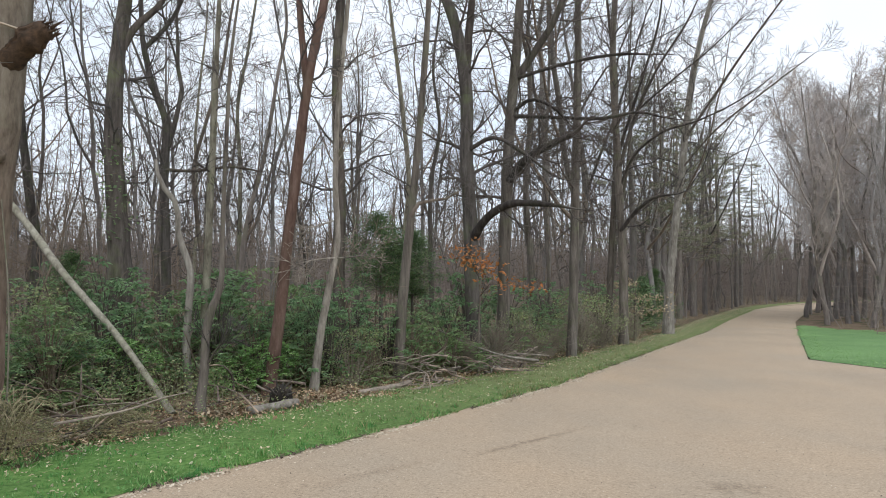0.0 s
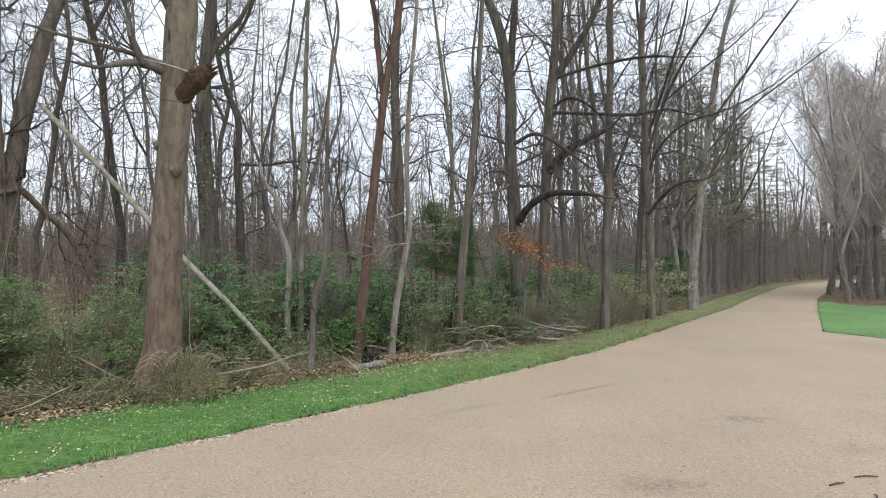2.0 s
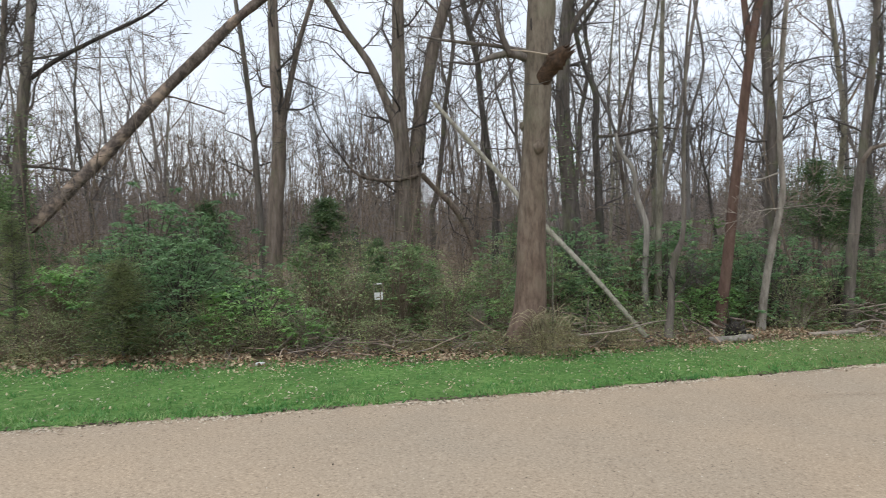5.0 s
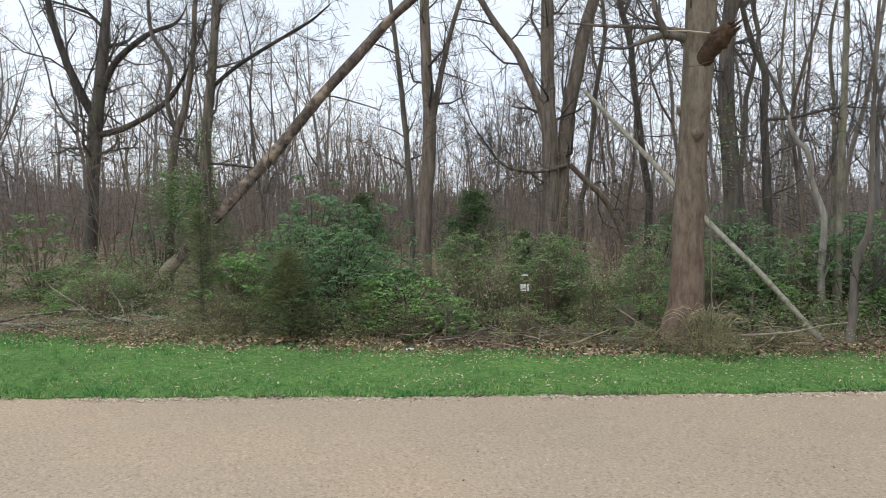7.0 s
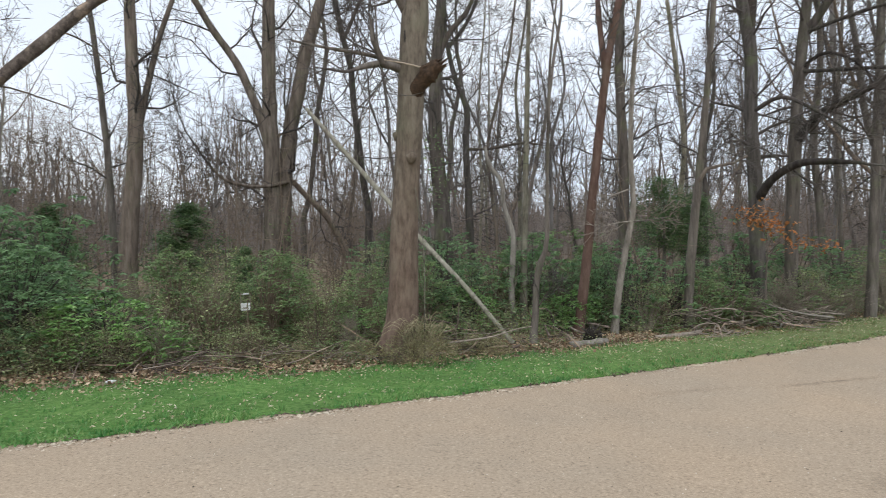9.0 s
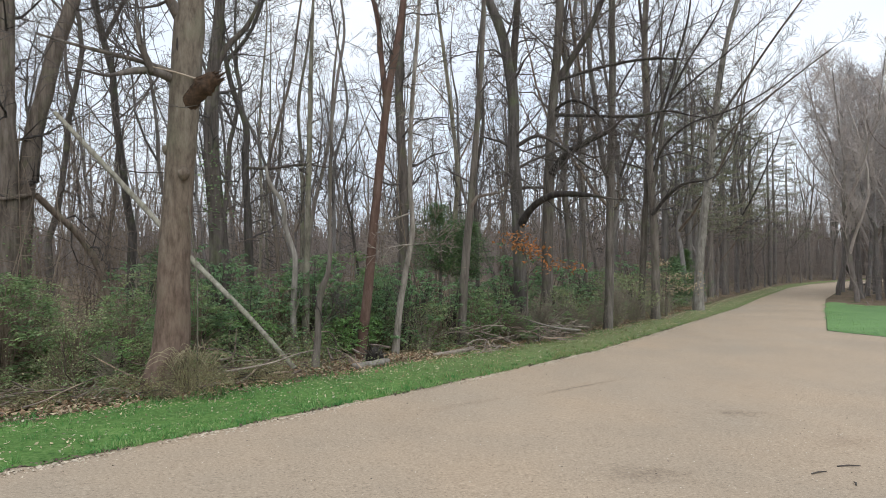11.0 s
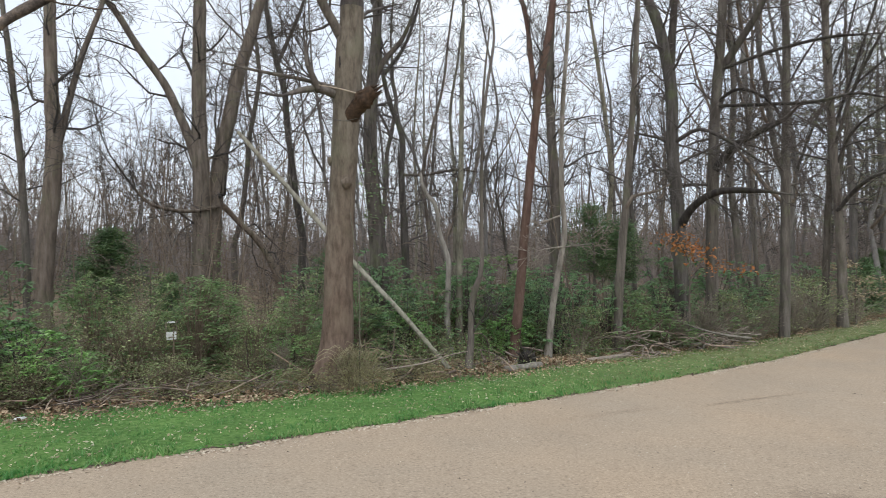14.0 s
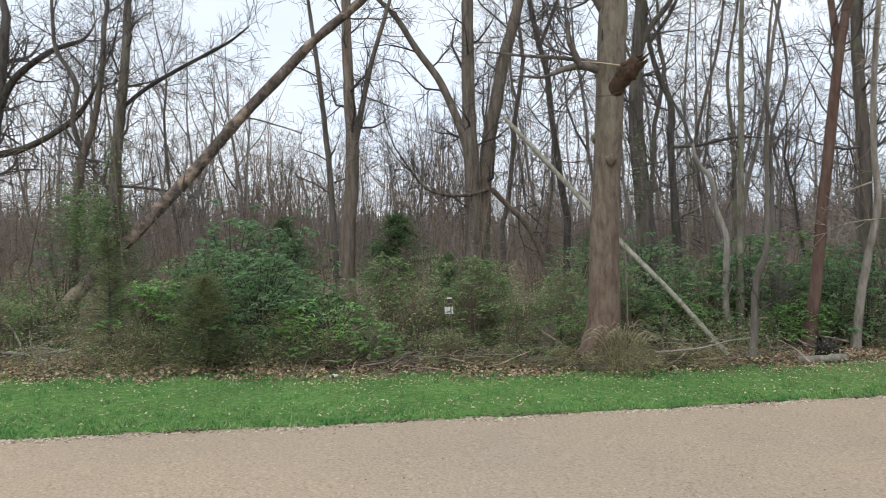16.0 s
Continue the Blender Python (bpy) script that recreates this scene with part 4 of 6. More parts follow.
    spine_tree([
        ([(8.42, 28.06, -1.08), (8.5, 28.04, 0.74), (8.65, 27.99, 2.64), (8.95, 27.9, 5.01), (9.13, 27.84, 6.66), (9.34, 27.77, 8.53), (9.72, 27.64, 10.59), (10.16, 27.48, 12.39)], [0.21, 0.18, 0.155, 0.145, 0.135, 0.122, 0.1, 0.08]),
        ([(9.2, 27.8, 6.9), (9.8, 26.4, 8.2), (10.3, 24.8, 9.4), (10.9, 23.2, 10.6), (11.4, 22.0, 11.6)], [0.06, 0.05, 0.04, 0.028, 0.014]),
        ([(9.0, 27.9, 5.6), (9.9, 26.6, 6.9), (11.0, 25.2, 7.9), (12.2, 23.9, 8.9)], [0.05, 0.04, 0.03, 0.013]),
    ], BARK_PALE, "pale trunk with rising limbs close to the road", 16, (10, 7, 5), 2.8, 0.45, TWIG, limb_mat=BARK)
    spine_tree([([(-2.43, 16.02, -0.33), (-2.44, 16.02, 1.69), (-2.43, 16.02, 3.14), (-2.5, 16.01, 4.74), (-2.51, 16.0, 6.49), (-2.37, 16.03, 8.24)], [0.145, 0.138, 0.123, 0.116, 0.102, 0.087])],
               BARK_DARK, "dark trunk standing behind a leaning red one", 17, (8, 6, 5), 2.2, 0.4)
    spine_tree([([(2.48, 21.86, -0.7), (2.35, 21.87, 1.97), (2.21, 21.89, 3.89), (2.36, 21.87, 6.38), (2.3, 21.9, 9)], [0.115, 0.105, 0.096, 0.085, 0.06])], BARK, "slim trunk deeper in the wood", 18, (8, 6, 5), 2.2, 0.35)
    # crooked slim trees that stand together deeper in, two in haze-paled bark
    for pts, girth, mat, lab, seed, limbs in (
            ([(-7.35, 18.05, -0.45), (-7.4, 18.0, 2.6), (-7.45, 18.0, 4.3), (-7.43, 18.0, 5.5), (-7.7, 17.9, 6.3), (-7.93, 17.8, 7.4), (-8.0, 17.8, 8.7)], 0.125, BARK_DARK, "dark tree with a kinked top and a long level limb", 22,
             [([(-7.9, 17.83, 7.3), (-7.36, 18.0, 8.0), (-6.88, 18.2, 9.3), (-6.7, 18.3, 10.1)], [0.06, 0.052, 0.044, 0.035]), ([(-7.41, 18.0, 4.2), (-6.77, 17.95, 4.14), (-5.58, 18.0, 4.24), (-4.84, 17.95, 4.1)], [0.045, 0.04, 0.032, 0.018])]),
            ([(-6.6, 21.0, -0.55), (-6.45, 21.0, 2.1), (-6.3, 21.1, 3.3), (-6.0, 21.2, 4.5), (-5.7, 21.2, 6.0), (-5.5, 21.3, 7.6), (-5.25, 21.4, 9.3), (-5.4, 21.3, 10.9)], 0.085, HAZEBARK, "slim grey-brown tree with a crooked stem", 23, []),
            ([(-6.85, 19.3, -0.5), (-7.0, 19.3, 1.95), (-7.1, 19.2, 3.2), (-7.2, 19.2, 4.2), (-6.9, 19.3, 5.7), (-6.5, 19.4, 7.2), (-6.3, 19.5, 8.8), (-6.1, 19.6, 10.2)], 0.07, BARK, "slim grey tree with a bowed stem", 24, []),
            ([(-5.9, 22.2, -0.6), (-5.93, 22.2, 3.2), (-5.9, 22.2, 4.8), (-5.4, 22.3, 6.8), (-5.6, 22.3, 8.5), (-5.9, 22.2, 10.3)], 0.07, HAZEBARK, "slim grey tree with a wavering stem", 25, []),
            ([(-7.75, 23.8, -0.6), (-7.6, 23.8, 2.9), (-7.6, 23.8, 5.1), (-7.7, 23.8, 7.3), (-7.35, 23.9, 9.5), (-7.05, 24.0, 11.7)], 0.085, BARK_LICHEN, "straight lichen-grey tree deeper in the wood", 26, []),
            ([(-1.65, 20.9, -0.65), (-1.5, 20.95, 2.6), (-1.38, 20.95, 3.9), (-1.55, 20.9, 6.3), (-1.77, 20.9, 8.2), (-1.95, 20.9, 9.7)], 0.1, BARK_LICHEN, "slim lichen-grey tree behind a cedar", 27, []),
            ([(-0.8, 23.0, -0.7), (-0.87, 23.0, 2.65), (-0.87, 23.0, 4.3), (-0.55, 23.0, 6.3), (-0.75, 23.0, 8.3), (-0.55, 23.0, 10.1)], 0.085, BARK_DARK, "thin dark tree behind a cedar", 28, [])):
        spine_tree([(pts, np.linspace(girth, girth * 0.42, len(pts))), *limbs], mat, lab, seed, (11, 7, 5), 2.0, 0.28)
    t = spine_tree([
        ([(-15.07, 5.37, -0.1), (-15.05, 5.43, 1.5), (-15.03, 5.5, 2.68), (-14.98, 5.62, 4.37), (-14.91, 5.79, 5.81), (-14.87, 5.91, 7.37)], [0.155, 0.14, 0.13, 0.115, 0.1, 0.078]),
        ([(-14.94, 5.73, 5.0), (-14.57, 6.1, 5.4), (-14.14, 6.6, 5.8), (-13.67, 7.08, 6.15), (-13.22, 7.49, 6.45), (-12.84, 7.75, 6.75)], [0.05, 0.046, 0.042, 0.038, 0.03, 0.016]),
    ], BARK, "ivy-clad grey tree with a long rising limb", 19, (8, 6, 5), 2.2, 0.4, limb_mat=LIMB)
    ivy_on(t, [(-15.05, 5.4, 0.3), (-15.0, 5.6, 4.2)], 0.24, (0.2, 4.1), 700, 8)
    ivy_on(t, [(-15.2, 5.1, 1.2), (-15.4, 4.9, 3.6)], 0.6, (1.9, 2.6), 2600, 9, soft=0.38)
    spine_tree([
        ([(-18.64, 3.66, 0.0), (-18.62, 3.78, 1.86), (-18.6, 3.89, 3.3), (-18.57, 4.01, 4.6), (-18.54, 4.15, 5.47)], [0.2, 0.178, 0.175, 0.188, 0.15]),
        ([(-18.56, 4.05, 4.6), (-18.61, 3.83, 5.01), (-18.66, 3.56, 5.7), (-18.7, 3.36, 6.37), (-18.73, 3.17, 7.17), (-18.75, 3.04, 7.97)], [0.13, 0.115, 0.099, 0.091, 0.084, 0.062]),
        ([(-18.53, 4.18, 5.3), (-18.22, 4.42, 6.02), (-17.86, 4.81, 6.5), (-17.5, 5.18, 6.81), (-17.12, 5.55, 6.96)], [0.101, 0.086, 0.079, 0.065, 0.05]),
        ([(-18.58, 3.97, 4.2), (-18.09, 4.43, 4.31), (-17.56, 4.96, 4.62), (-17.01, 5.49, 5.15), (-16.56, 5.66, 5.59)], [0.087, 0.079, 0.072, 0.064, 0.042]),
    ], BARK_DARK, "dark old tree with several heavy limbs", 20, (8, 6, 5), 2.4, 0.6, limb_mat=LIMB)
    spine_tree([
        ([(-16.27, 4.94, 0.1), (-16.22, 5.11, 2.75), (-16.17, 5.23, 3.83), (-16.08, 5.51, 4.8), (-16.03, 5.67, 5.76), (-15.98, 5.81, 7.27)], [0.115, 0.102, 0.1, 0.072, 0.062, 0.05]),
        ([(-16.17, 5.26, 4.1), (-16.22, 5.1, 4.77), (-16.19, 5.2, 5.72), (-16.3, 4.83, 6.48), (-16.31, 4.8, 7.14)], [0.065, 0.054, 0.054, 0.047, 0.04]),
    ], BARK, "grey tree with a wavy double top", 21, (8, 6, 5), 1.9, 0.5)


build_named_trees()


def fallen_trunk():
    """The tall dead trunk that leans across the wood, torn at its foot."""
    p = [(-15.97, 4.52, 0.27), (-15.49, 5.22, 1.27), (-14.88, 6.14, 2.42), (-14.21, 7.02, 3.6), (-13.47, 7.88, 4.84), (-12.76, 8.54, 5.8), (-11.92, 9.26, 6.79), (-11.13, 9.83, 7.5), (-10.48, 10.16, 8.07)]
    r = [0.16, 0.158, 0.158, 0.15, 0.138, 0.128, 0.118, 0.1, 0.08]
    rng = np.random.default_rng(31)
    root = empty("fallen_tree", p[0][0], p[0][1])
    tagged(root, "fallen weathered trunk leaning at a slant, torn at its foot", "fallen tree")
    org = np.array(root.location)
    sp, sr = resample(np.array(p) - org, r, 0.12)
    drift = np.array([[noise.noise(Vector((k * 0.09, c * 7.3, 1))) for c in range(3)] for k in range(len(sp))])
    sp = sp + 0.02 * drift
    sr = sr * (0.92 + 0.14 * drift[:, 0] + rng.normal(0, 0.03, len(sr)))
    tu = Tubes()
    tu.add(sp, sr, 18)
    place("trunk", tu.mesh("trunk"), BARK_LOG, root)
    for k, f in enumerate((0.12, 0.2, 0.31, 0.37, 0.46, 0.58, 0.66, 0.75)):
        j = int(f * (len(sp) - 1))
        th = rng.uniform(0, 6.28)
        o = sp[j] + sr[j] * 0.75 * unit(np.array([math.cos(th), math.sin(th) * 0.6 - 0.5, math.sin(th)]))
        knob(root, o, sr[j] * rng.uniform(0.28, 0.5), BARK_LOG, 40 + k, (1.3, 0.9, 1.2), "knot")
    for k, (f, d) in enumerate(((0.93, (0.3, 0.2, 0.9)), (0.96, (-0.2, -0.3, 0.9)), (0.99, (0.6, 0.5, 0.4)), (0.85, (0.5, 0.7, -0.1)), (0.7, (0.1, 0.9, 0.25)), (0.55, (0.3, 0.9, -0.1)))):
        o = sp[int(f * (len(sp) - 1))]
        q, d = [o], unit(np.array(d))
        for _ in range(5):
            d = unit(d + rng.normal(0, 0.15, 3))
            q.append(q[-1] + d * (0.45 if k < 3 else 0.3))
        rr = np.linspace(0.06 if k < 3 else 0.02, 0.012, 6)
        cr = Tubes()
        cr.add(np.array(q), rr, 7)
        sprout(cr, np.array(q), rr, rng, (4, 3), 0.7, least=0.005)
        place("branch", cr.mesh("branch"), BARK_LOG, root)
    sl = Tubes()
    d = unit(sp[0] - sp[3])
    for _ in range(14):
        o = sp[1] + rng.normal(0, 0.09, 3)
        e = o + d * rng.uniform(0.25, 0.6)
        sl.add([o, (o + e) / 2 + rng.normal(0, 0.01, 3), e], [0.035, 0.025, 0.004], 4)
    sl.add([sp[0], sp[3], sp[6], sp[9]] + np.array([0.05, -0.05, 0.05]), [0.11, 0.14, 0.13, 0.05], 10)
    place("torn_foot", sl.mesh("torn_foot"), CUT, root, "pale torn wood at the foot")


def leaning_pole():
    p = [(-3.36, 10.06, -0.24), (-4.7, 11.09, 0.66), (-6.03, 11.83, 1.6), (-7.16, 12.63, 2.38), (-8.66, 13.17, 3.67), (-10.1, 13.6, 4.95)]
    root = empty("fallen_tree", p[0][0], p[0][1])
    tagged(root, "slim lichen-grey dead trunk leaning into a tree", "fallen tree")
    org = np.array(root.location)
    sp, sr = resample(np.array(p) - org, [0.042, 0.047, 0.055, 0.058, 0.058, 0.05], 0.15)
    rng = np.random.default_rng(32)
    tu = Tubes()
    tu.add(sp, sr * (1 + rng.normal(0, 0.04, len(sr))), 10)
    place("trunk", tu.mesh("trunk"), POLE_WOOD, root)
    cr = Tubes()
    sprout(cr, sp, sr, rng, (5, 3, 2), 0.7, 0.72, 0.97, thin=0.3, least=0.005)
    place("crown", cr.mesh("crown"), POLE_WOOD, root)


def bend_snag():
    """A dark broken trunk that leans beside the road's far bend."""
    p = np.array([(30.1, 58.9, 0.5), (30.4, 58.7, -0.4), (30.7, 58.55, -1.1), (31.3, 58.25, -2.3)])
    root = empty("fallen_tree", 31.3, 58.25)
    tagged(root, "dark broken trunk leaning by the road's bend", "fallen tree")
    for pts, r in ((p, [0.08, 0.12, 0.15, 0.2]), (np.array([(30.75, 58.5, -1.2), (31.2, 58.3, -1.75), (32.0, 57.9, -1.7)]), [0.13, 0.12, 0.06]), (np.array([(31.2, 58.3, -1.8), (30.7, 58.6, -2.2), (30.4, 58.7, -2.3)]), [0.12, 0.1, 0.06])):
        sp, sr = resample(pts - np.array(root.location), r, 0.2)
        tu = Tubes()
        tu.add(sp, sr, 8)
        place("broken_limb", tu.mesh("broken_limb"), BARK_DARK, root)


fallen_trunk()
leaning_pole()
bend_snag()


def wood_tree(seed, height, girth, fork, counts, length, mat, twig, start, least, angle=(42, 88), up=0.08, kink=0.16):
    """One kind of tall bare forest tree, standing at the origin: a crooked stem, leaders that rise from its forks, limbs and fine twigs."""
    rng = np.random.default_rng(seed)
    root = new("tree")
    root.empty_display_size = 0.2
    n = 20
    p = np.zeros((n, 3))
    d = np.array([rng.normal(0, 0.04), rng.normal(0, 0.04), 1.0])
    p[0, 2] = -0.3
    for i in range(1, n):
        d[:2] = d[:2] * 0.8 + rng.normal(0, 0.035, 2) + (rng.normal(0, kink, 2) if rng.random() < 0.28 else 0)
        d = unit(d)
        p[i] = p[i - 1] + d * height / (n - 1)
    r = np.interp(np.arange(n), [0, 1, n * 0.55, n - 1], [girth * 1.35, girth, girth * 0.62, 0.015]) * (1 + rng.normal(0, 0.04, n))
    tu, cr = Tubes(), Tubes()
    tu.add(p, r, 9)
    place("trunk", tu.mesh("trunk"), mat, root)
    spines = [(p, r, start)]
    for k in range(3 if fork else 0):
        at = min(n - 5, int(n * (fork + 0.13 * k + rng.uniform(-0.04, 0.04))))
        th = rng.uniform(0, 6.28)
        d2 = unit(np.array([math.cos(th) * 0.55, math.sin(th) * 0.55, rng.uniform(0.6, 1.0)]))
        q = [p[at]]
        for _ in range(9):
            d2 = unit(d2 + rng.normal(0, 0.13, 3) + np.array([0, 0, 0.13]))
            q.append(q[-1] + d2 * height * (1 - at / n) * rng.uniform(0.08, 0.115))
        rr = np.linspace(r[at] * (0.72 - 0.1 * k), 0.012, len(q))
        cr.add(np.array(q), rr, 6)
        spines.append((np.array(q), rr, 0.12))
    for k, (sp, sr, s0) in enumerate(spines):
        sprout(cr, sp, sr, rng, counts if k == 0 else (max(4, counts[0] // 3), *counts[1:]), length * (1 if k == 0 else 0.7), s0, 1.0, angle, up, wander=0.3, thin=0.3, least=least)
    place("crown", cr.mesh("crown"), twig, root)
    return root


def skyline(x, y):
    """How high the wood may stand there, as an angle: it is young and low in some quarters, where the sky stands open above it."""
    az = math.degrees(math.atan2(-x, y))
    cap = 60.0
    for mid, half, low in ((51.5, 9.5, 11.0), (12.0, 3.5, 17.0), (-22.6, 2.0, 7.0)):
        d = abs(az - mid) / half
        if d < 1.3:
            cap = min(cap, low + 22 * max(0.0, d - 0.6))
    return cap


def plant_wood():
    """The bare wood: a few kinds of tree, copied through it with turns and sizes of their own."""
    rng = np.random.default_rng(77)
    near, far = [], []
    looks = [(BARK, TWIG, "tall bare grey-brown forest tree"), (BARK_DARK, TWIG, "tall bare dark-barked forest tree"), (BARK_LICHEN, TWIG, "tall bare lichen-grey forest tree"), (BARK, TWIG_RED, "slim bare tree with budding reddish twigs")]
    for i in range(8):
        m, tw, lab = looks[i % 4]
        ob = wood_tree(100 + i, (17, 20, 15, 13, 22, 18, 16, 11)[i], (0.105, 0.14, 0.08, 0.06, 0.16, 0.12, 0.075, 0.05)[i], (0.45, 0.5, 0, 0, 0.4, 0.6, 0, 0)[i], (26, 7, 5) if i in (2, 6) else (20, 8, 5), (2.4, 3.0, 2.2, 1.9, 3.2, 2.8, 2.3, 1.7)[i], m, tw, (0.2, 0.24, 0.13, 0.14, 0.26, 0.2, 0.12, 0.14)[i], 0.0056, (70, 100) if i in (2, 6) else (42, 88), 0.03 if i in (2, 6) else 0.08, (0.16, 0.14, 0.1, 0.2, 0.13, 0.18, 0.1, 0.22)[i])
        near.append(tagged(ob, lab, "tree", "trees of the wood"))
    # trees farther back: the haze before them is mixed into the bark colour
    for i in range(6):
        m, tw, lab = (HAZEBARK, TWIG_RED if i % 2 else TWIG, "tall bare grey tree farther back in the wood")
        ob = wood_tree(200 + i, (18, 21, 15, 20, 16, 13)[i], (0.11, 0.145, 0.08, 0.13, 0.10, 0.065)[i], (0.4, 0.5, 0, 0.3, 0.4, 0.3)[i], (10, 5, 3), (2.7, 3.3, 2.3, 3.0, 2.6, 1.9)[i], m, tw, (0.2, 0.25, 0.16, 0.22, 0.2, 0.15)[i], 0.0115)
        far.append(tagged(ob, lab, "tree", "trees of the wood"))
    spots = [(-4.4, 8.0), (-12.2, 14.7), (-14.2, 11.5), (-15.8, 12.2), (-6.9, 15.1), (-2.6, 11.8), (-2, 12.3), (-0.8, 13.7), (-3.8, 11.6), (-3.1, 10.4), (0.5, 16.5), (1.2, 17.4), (3, 18.5), (5.4, 22.7), (4.9, 23.1),
             (8.4, 28), (-2.4, 16), (2.4, 21.9), (-15, 5.4), (-18.6, 3.7), (-16.3, 4.9), (-13, 3.4), (-11.6, 6.9), (-6, 11.8), (-8.7, 13.2),
             (-7.4, 18.0), (-6.6, 21.0), (-6.9, 19.3), (-5.9, 22.2), (-7.8, 23.8), (-1.7, 20.9), (-0.8, 23.0)]
    used = {id(o): False for o in near + far}
    made = 0
    for tries in range(9000):
        if made >= 215:
            break
        ang = radians(rng.uniform(-34, 100))
        dist = 21.5 + 50 * rng.random() ** 0.9
        x, y = -math.sin(ang) * dist, math.cos(ang) * dist
        s = side_of_wood(x, y)
        if s < (0.8 if dist > 30 else 2.5):
            continue
        gap = 1.5 if dist > 30 else 2.3
        if any((x - a) ** 2 + (y - b) ** 2 < gap * gap for a, b in spots):
            continue
        kinds = near if dist < 38 else far
        if ang > 1.0 and dist < 38 and rng.random() < 0.55:
            continue
        pick = int(rng.integers(len(kinds)))
        if kinds is near and ang > 0.62 and rng.random() < 0.6:
            pick = 2 if rng.random() < 0.5 else 6
        ob = kinds[pick]
        sc = rng.uniform(0.75, 1.12)
        top = dist * math.tan(radians(skyline(x, y))) + 1.6
        tall = ((17, 20, 15, 13, 22, 18, 16, 11) if dist < 38 else (18, 21, 15, 20, 16, 13))[pick]
        sc = min(sc, top / tall)
        if sc < 0.3:
            continue
        spots.append((x, y))
        # the younger stand beside the road is slimmer
        slim = 0.74 if -0.42 < ang < 0.08 and dist < 40 else 1.0
        m = Matrix.Translation((x, y, float(ground_z(x, y)))) @ Matrix.Rotation(rng.uniform(0, 6.28), 4, "Z") @ Matrix.Diagonal((sc * slim, sc * slim, sc * rng.uniform(0.9, 1.1), 1))
        if used[id(ob)]:
            copy_thing(ob, m)
        else:
            ob.matrix_basis = m
            used[id(ob)] = True
        made += 1
    # low twiggy trees under the open sky
    made = 0
    for tries in range(2000):
        if made >= 34:
            break
        ang, dist = radians(rng.uniform(40, 64)), rng.uniform(38, 66)
        x, y = -math.sin(ang) * dist, math.cos(ang) * dist
        if any((x - a) ** 2 + (y - b) ** 2 < 2 for a, b in spots):
            continue
        spots.append((x, y))
        pick = (1, 3, 5, 0)[int(rng.integers(4))]
        sc = (dist * math.tan(radians(rng.uniform(8.5, 12.5))) + 1.6) / (18, 21, 15, 20, 16, 13)[pick]
        copy_thing(far[pick], Matrix.Translation((x, y, float(ground_z(x, y)))) @ Matrix.Rotation(rng.uniform(0, 6.28), 4, "Z") @ Matrix.Diagonal((sc * 1.15, sc * 1.15, sc, 1)))
        made += 1
    # a close rank of trunks beside the road's far stretch
    for i in range(10, 18):
        (ax, ay), (bx, by) = WOOD[i], WOOD[i + 1]
        ln = math.hypot(bx - ax, by - ay)
        for k in range(int(ln * (0.2 if i < 12 else 0.5))):
            f, off = rng.random(), 0.5 + 7.5 * rng.random() ** 1.5
            x = ax + f * (bx - ax) - (by - ay) / ln * off
            y = ay + f * (by - ay) + (bx - ax) / ln * off
            if any((x - a) ** 2 + (y - b) ** 2 < 0.9 for a, b in spots):
                continue
            spots.append((x, y))
            pick = (0, 1, 3, 4)[int(rng.integers(4))]
            tall = (18, 21, 15, 20, 16, 13)[pick]
            sc = min(rng.uniform(0.8, 1.1), (math.hypot(x, y) * math.tan(radians(skyline(x, y))) + 1.6) / tall)
            m = Matrix.Translation((x, y, float(ground_z(x, y)))) @ Matrix.Rotation(rng.uniform(0, 6.28), 4, "Z") @ Matrix.Diagonal((sc * 1.25, sc * 1.25, sc, 1))
            copy_thing(far[pick], m)
    # pale crowns beyond the bend, with haze put into the twig colour
    pale = []
    for i in range(2):
        ob = wood_tree(320 + i, 13, 0.12, (0.3, 0.22)[i], (24, 9, 5), 2.4, HAZEBARK, PALE_HAZETWIG, 0.26, 0.0095, (18, 50), 0.2)
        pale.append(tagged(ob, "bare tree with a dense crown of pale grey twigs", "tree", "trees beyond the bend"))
    fresh_pale = [True, True]
    high = (17, 20, 15, 13, 22, 18, 16, 11)
    for az, dist, k, sc in ((28.0, 44, 1, 0.72), (29.4, 47, 4, 0.66), (30.8, 43, 7, 1.15), (28.6, 53, 5, 0.85), (27.0, 60, 0, 0.9), (30.0, 50, 2, 0.95), (27.6, 64, 6, 1.0), (31.6, 48, 3, 1.1), (29.2, 58, 1, 0.78), (26.8, 54, 3, 1.05), (28.3, 49, 6, 0.9), (30.4, 57, 4, 0.72)):
        x, y = dist * math.sin(radians(az)), dist * math.cos(radians(az))
        spots.append((x, y))
        sc = sc * high[k] / 13 * 1.02
        m = Matrix.Translation((x, y, float(ground_z(x, y)))) @ Matrix.Rotation(rng.uniform(0, 6.28), 4, "Z") @ Matrix.Diagonal((sc, sc, sc, 1))
        if fresh_pale[k % 2]:
            pale[k % 2].matrix_basis = m
            fresh_pale[k % 2] = False
        else:
            copy_thing(pale[k % 2], m)
    # the wood on the road's other side
    made = 0
    for tries in range(4000):
        if made >= 44:
            break
        az, dist = (rng.uniform(26.4, 36), rng.uniform(44, 68)) if made < 34 else (rng.uniform(26, 50), rng.uniform(55, 108))
        x, y = dist * math.sin(radians(az)), dist * math.cos(radians(az))
        if side_of(FAR[10:], x, y) > -1.6 or y < 37:
            continue
        if any((x - a) ** 2 + (y - b) ** 2 < 4 for a, b in spots):
            continue
        spots.append((x, y))
        sc = rng.uniform(0.6, 0.95)
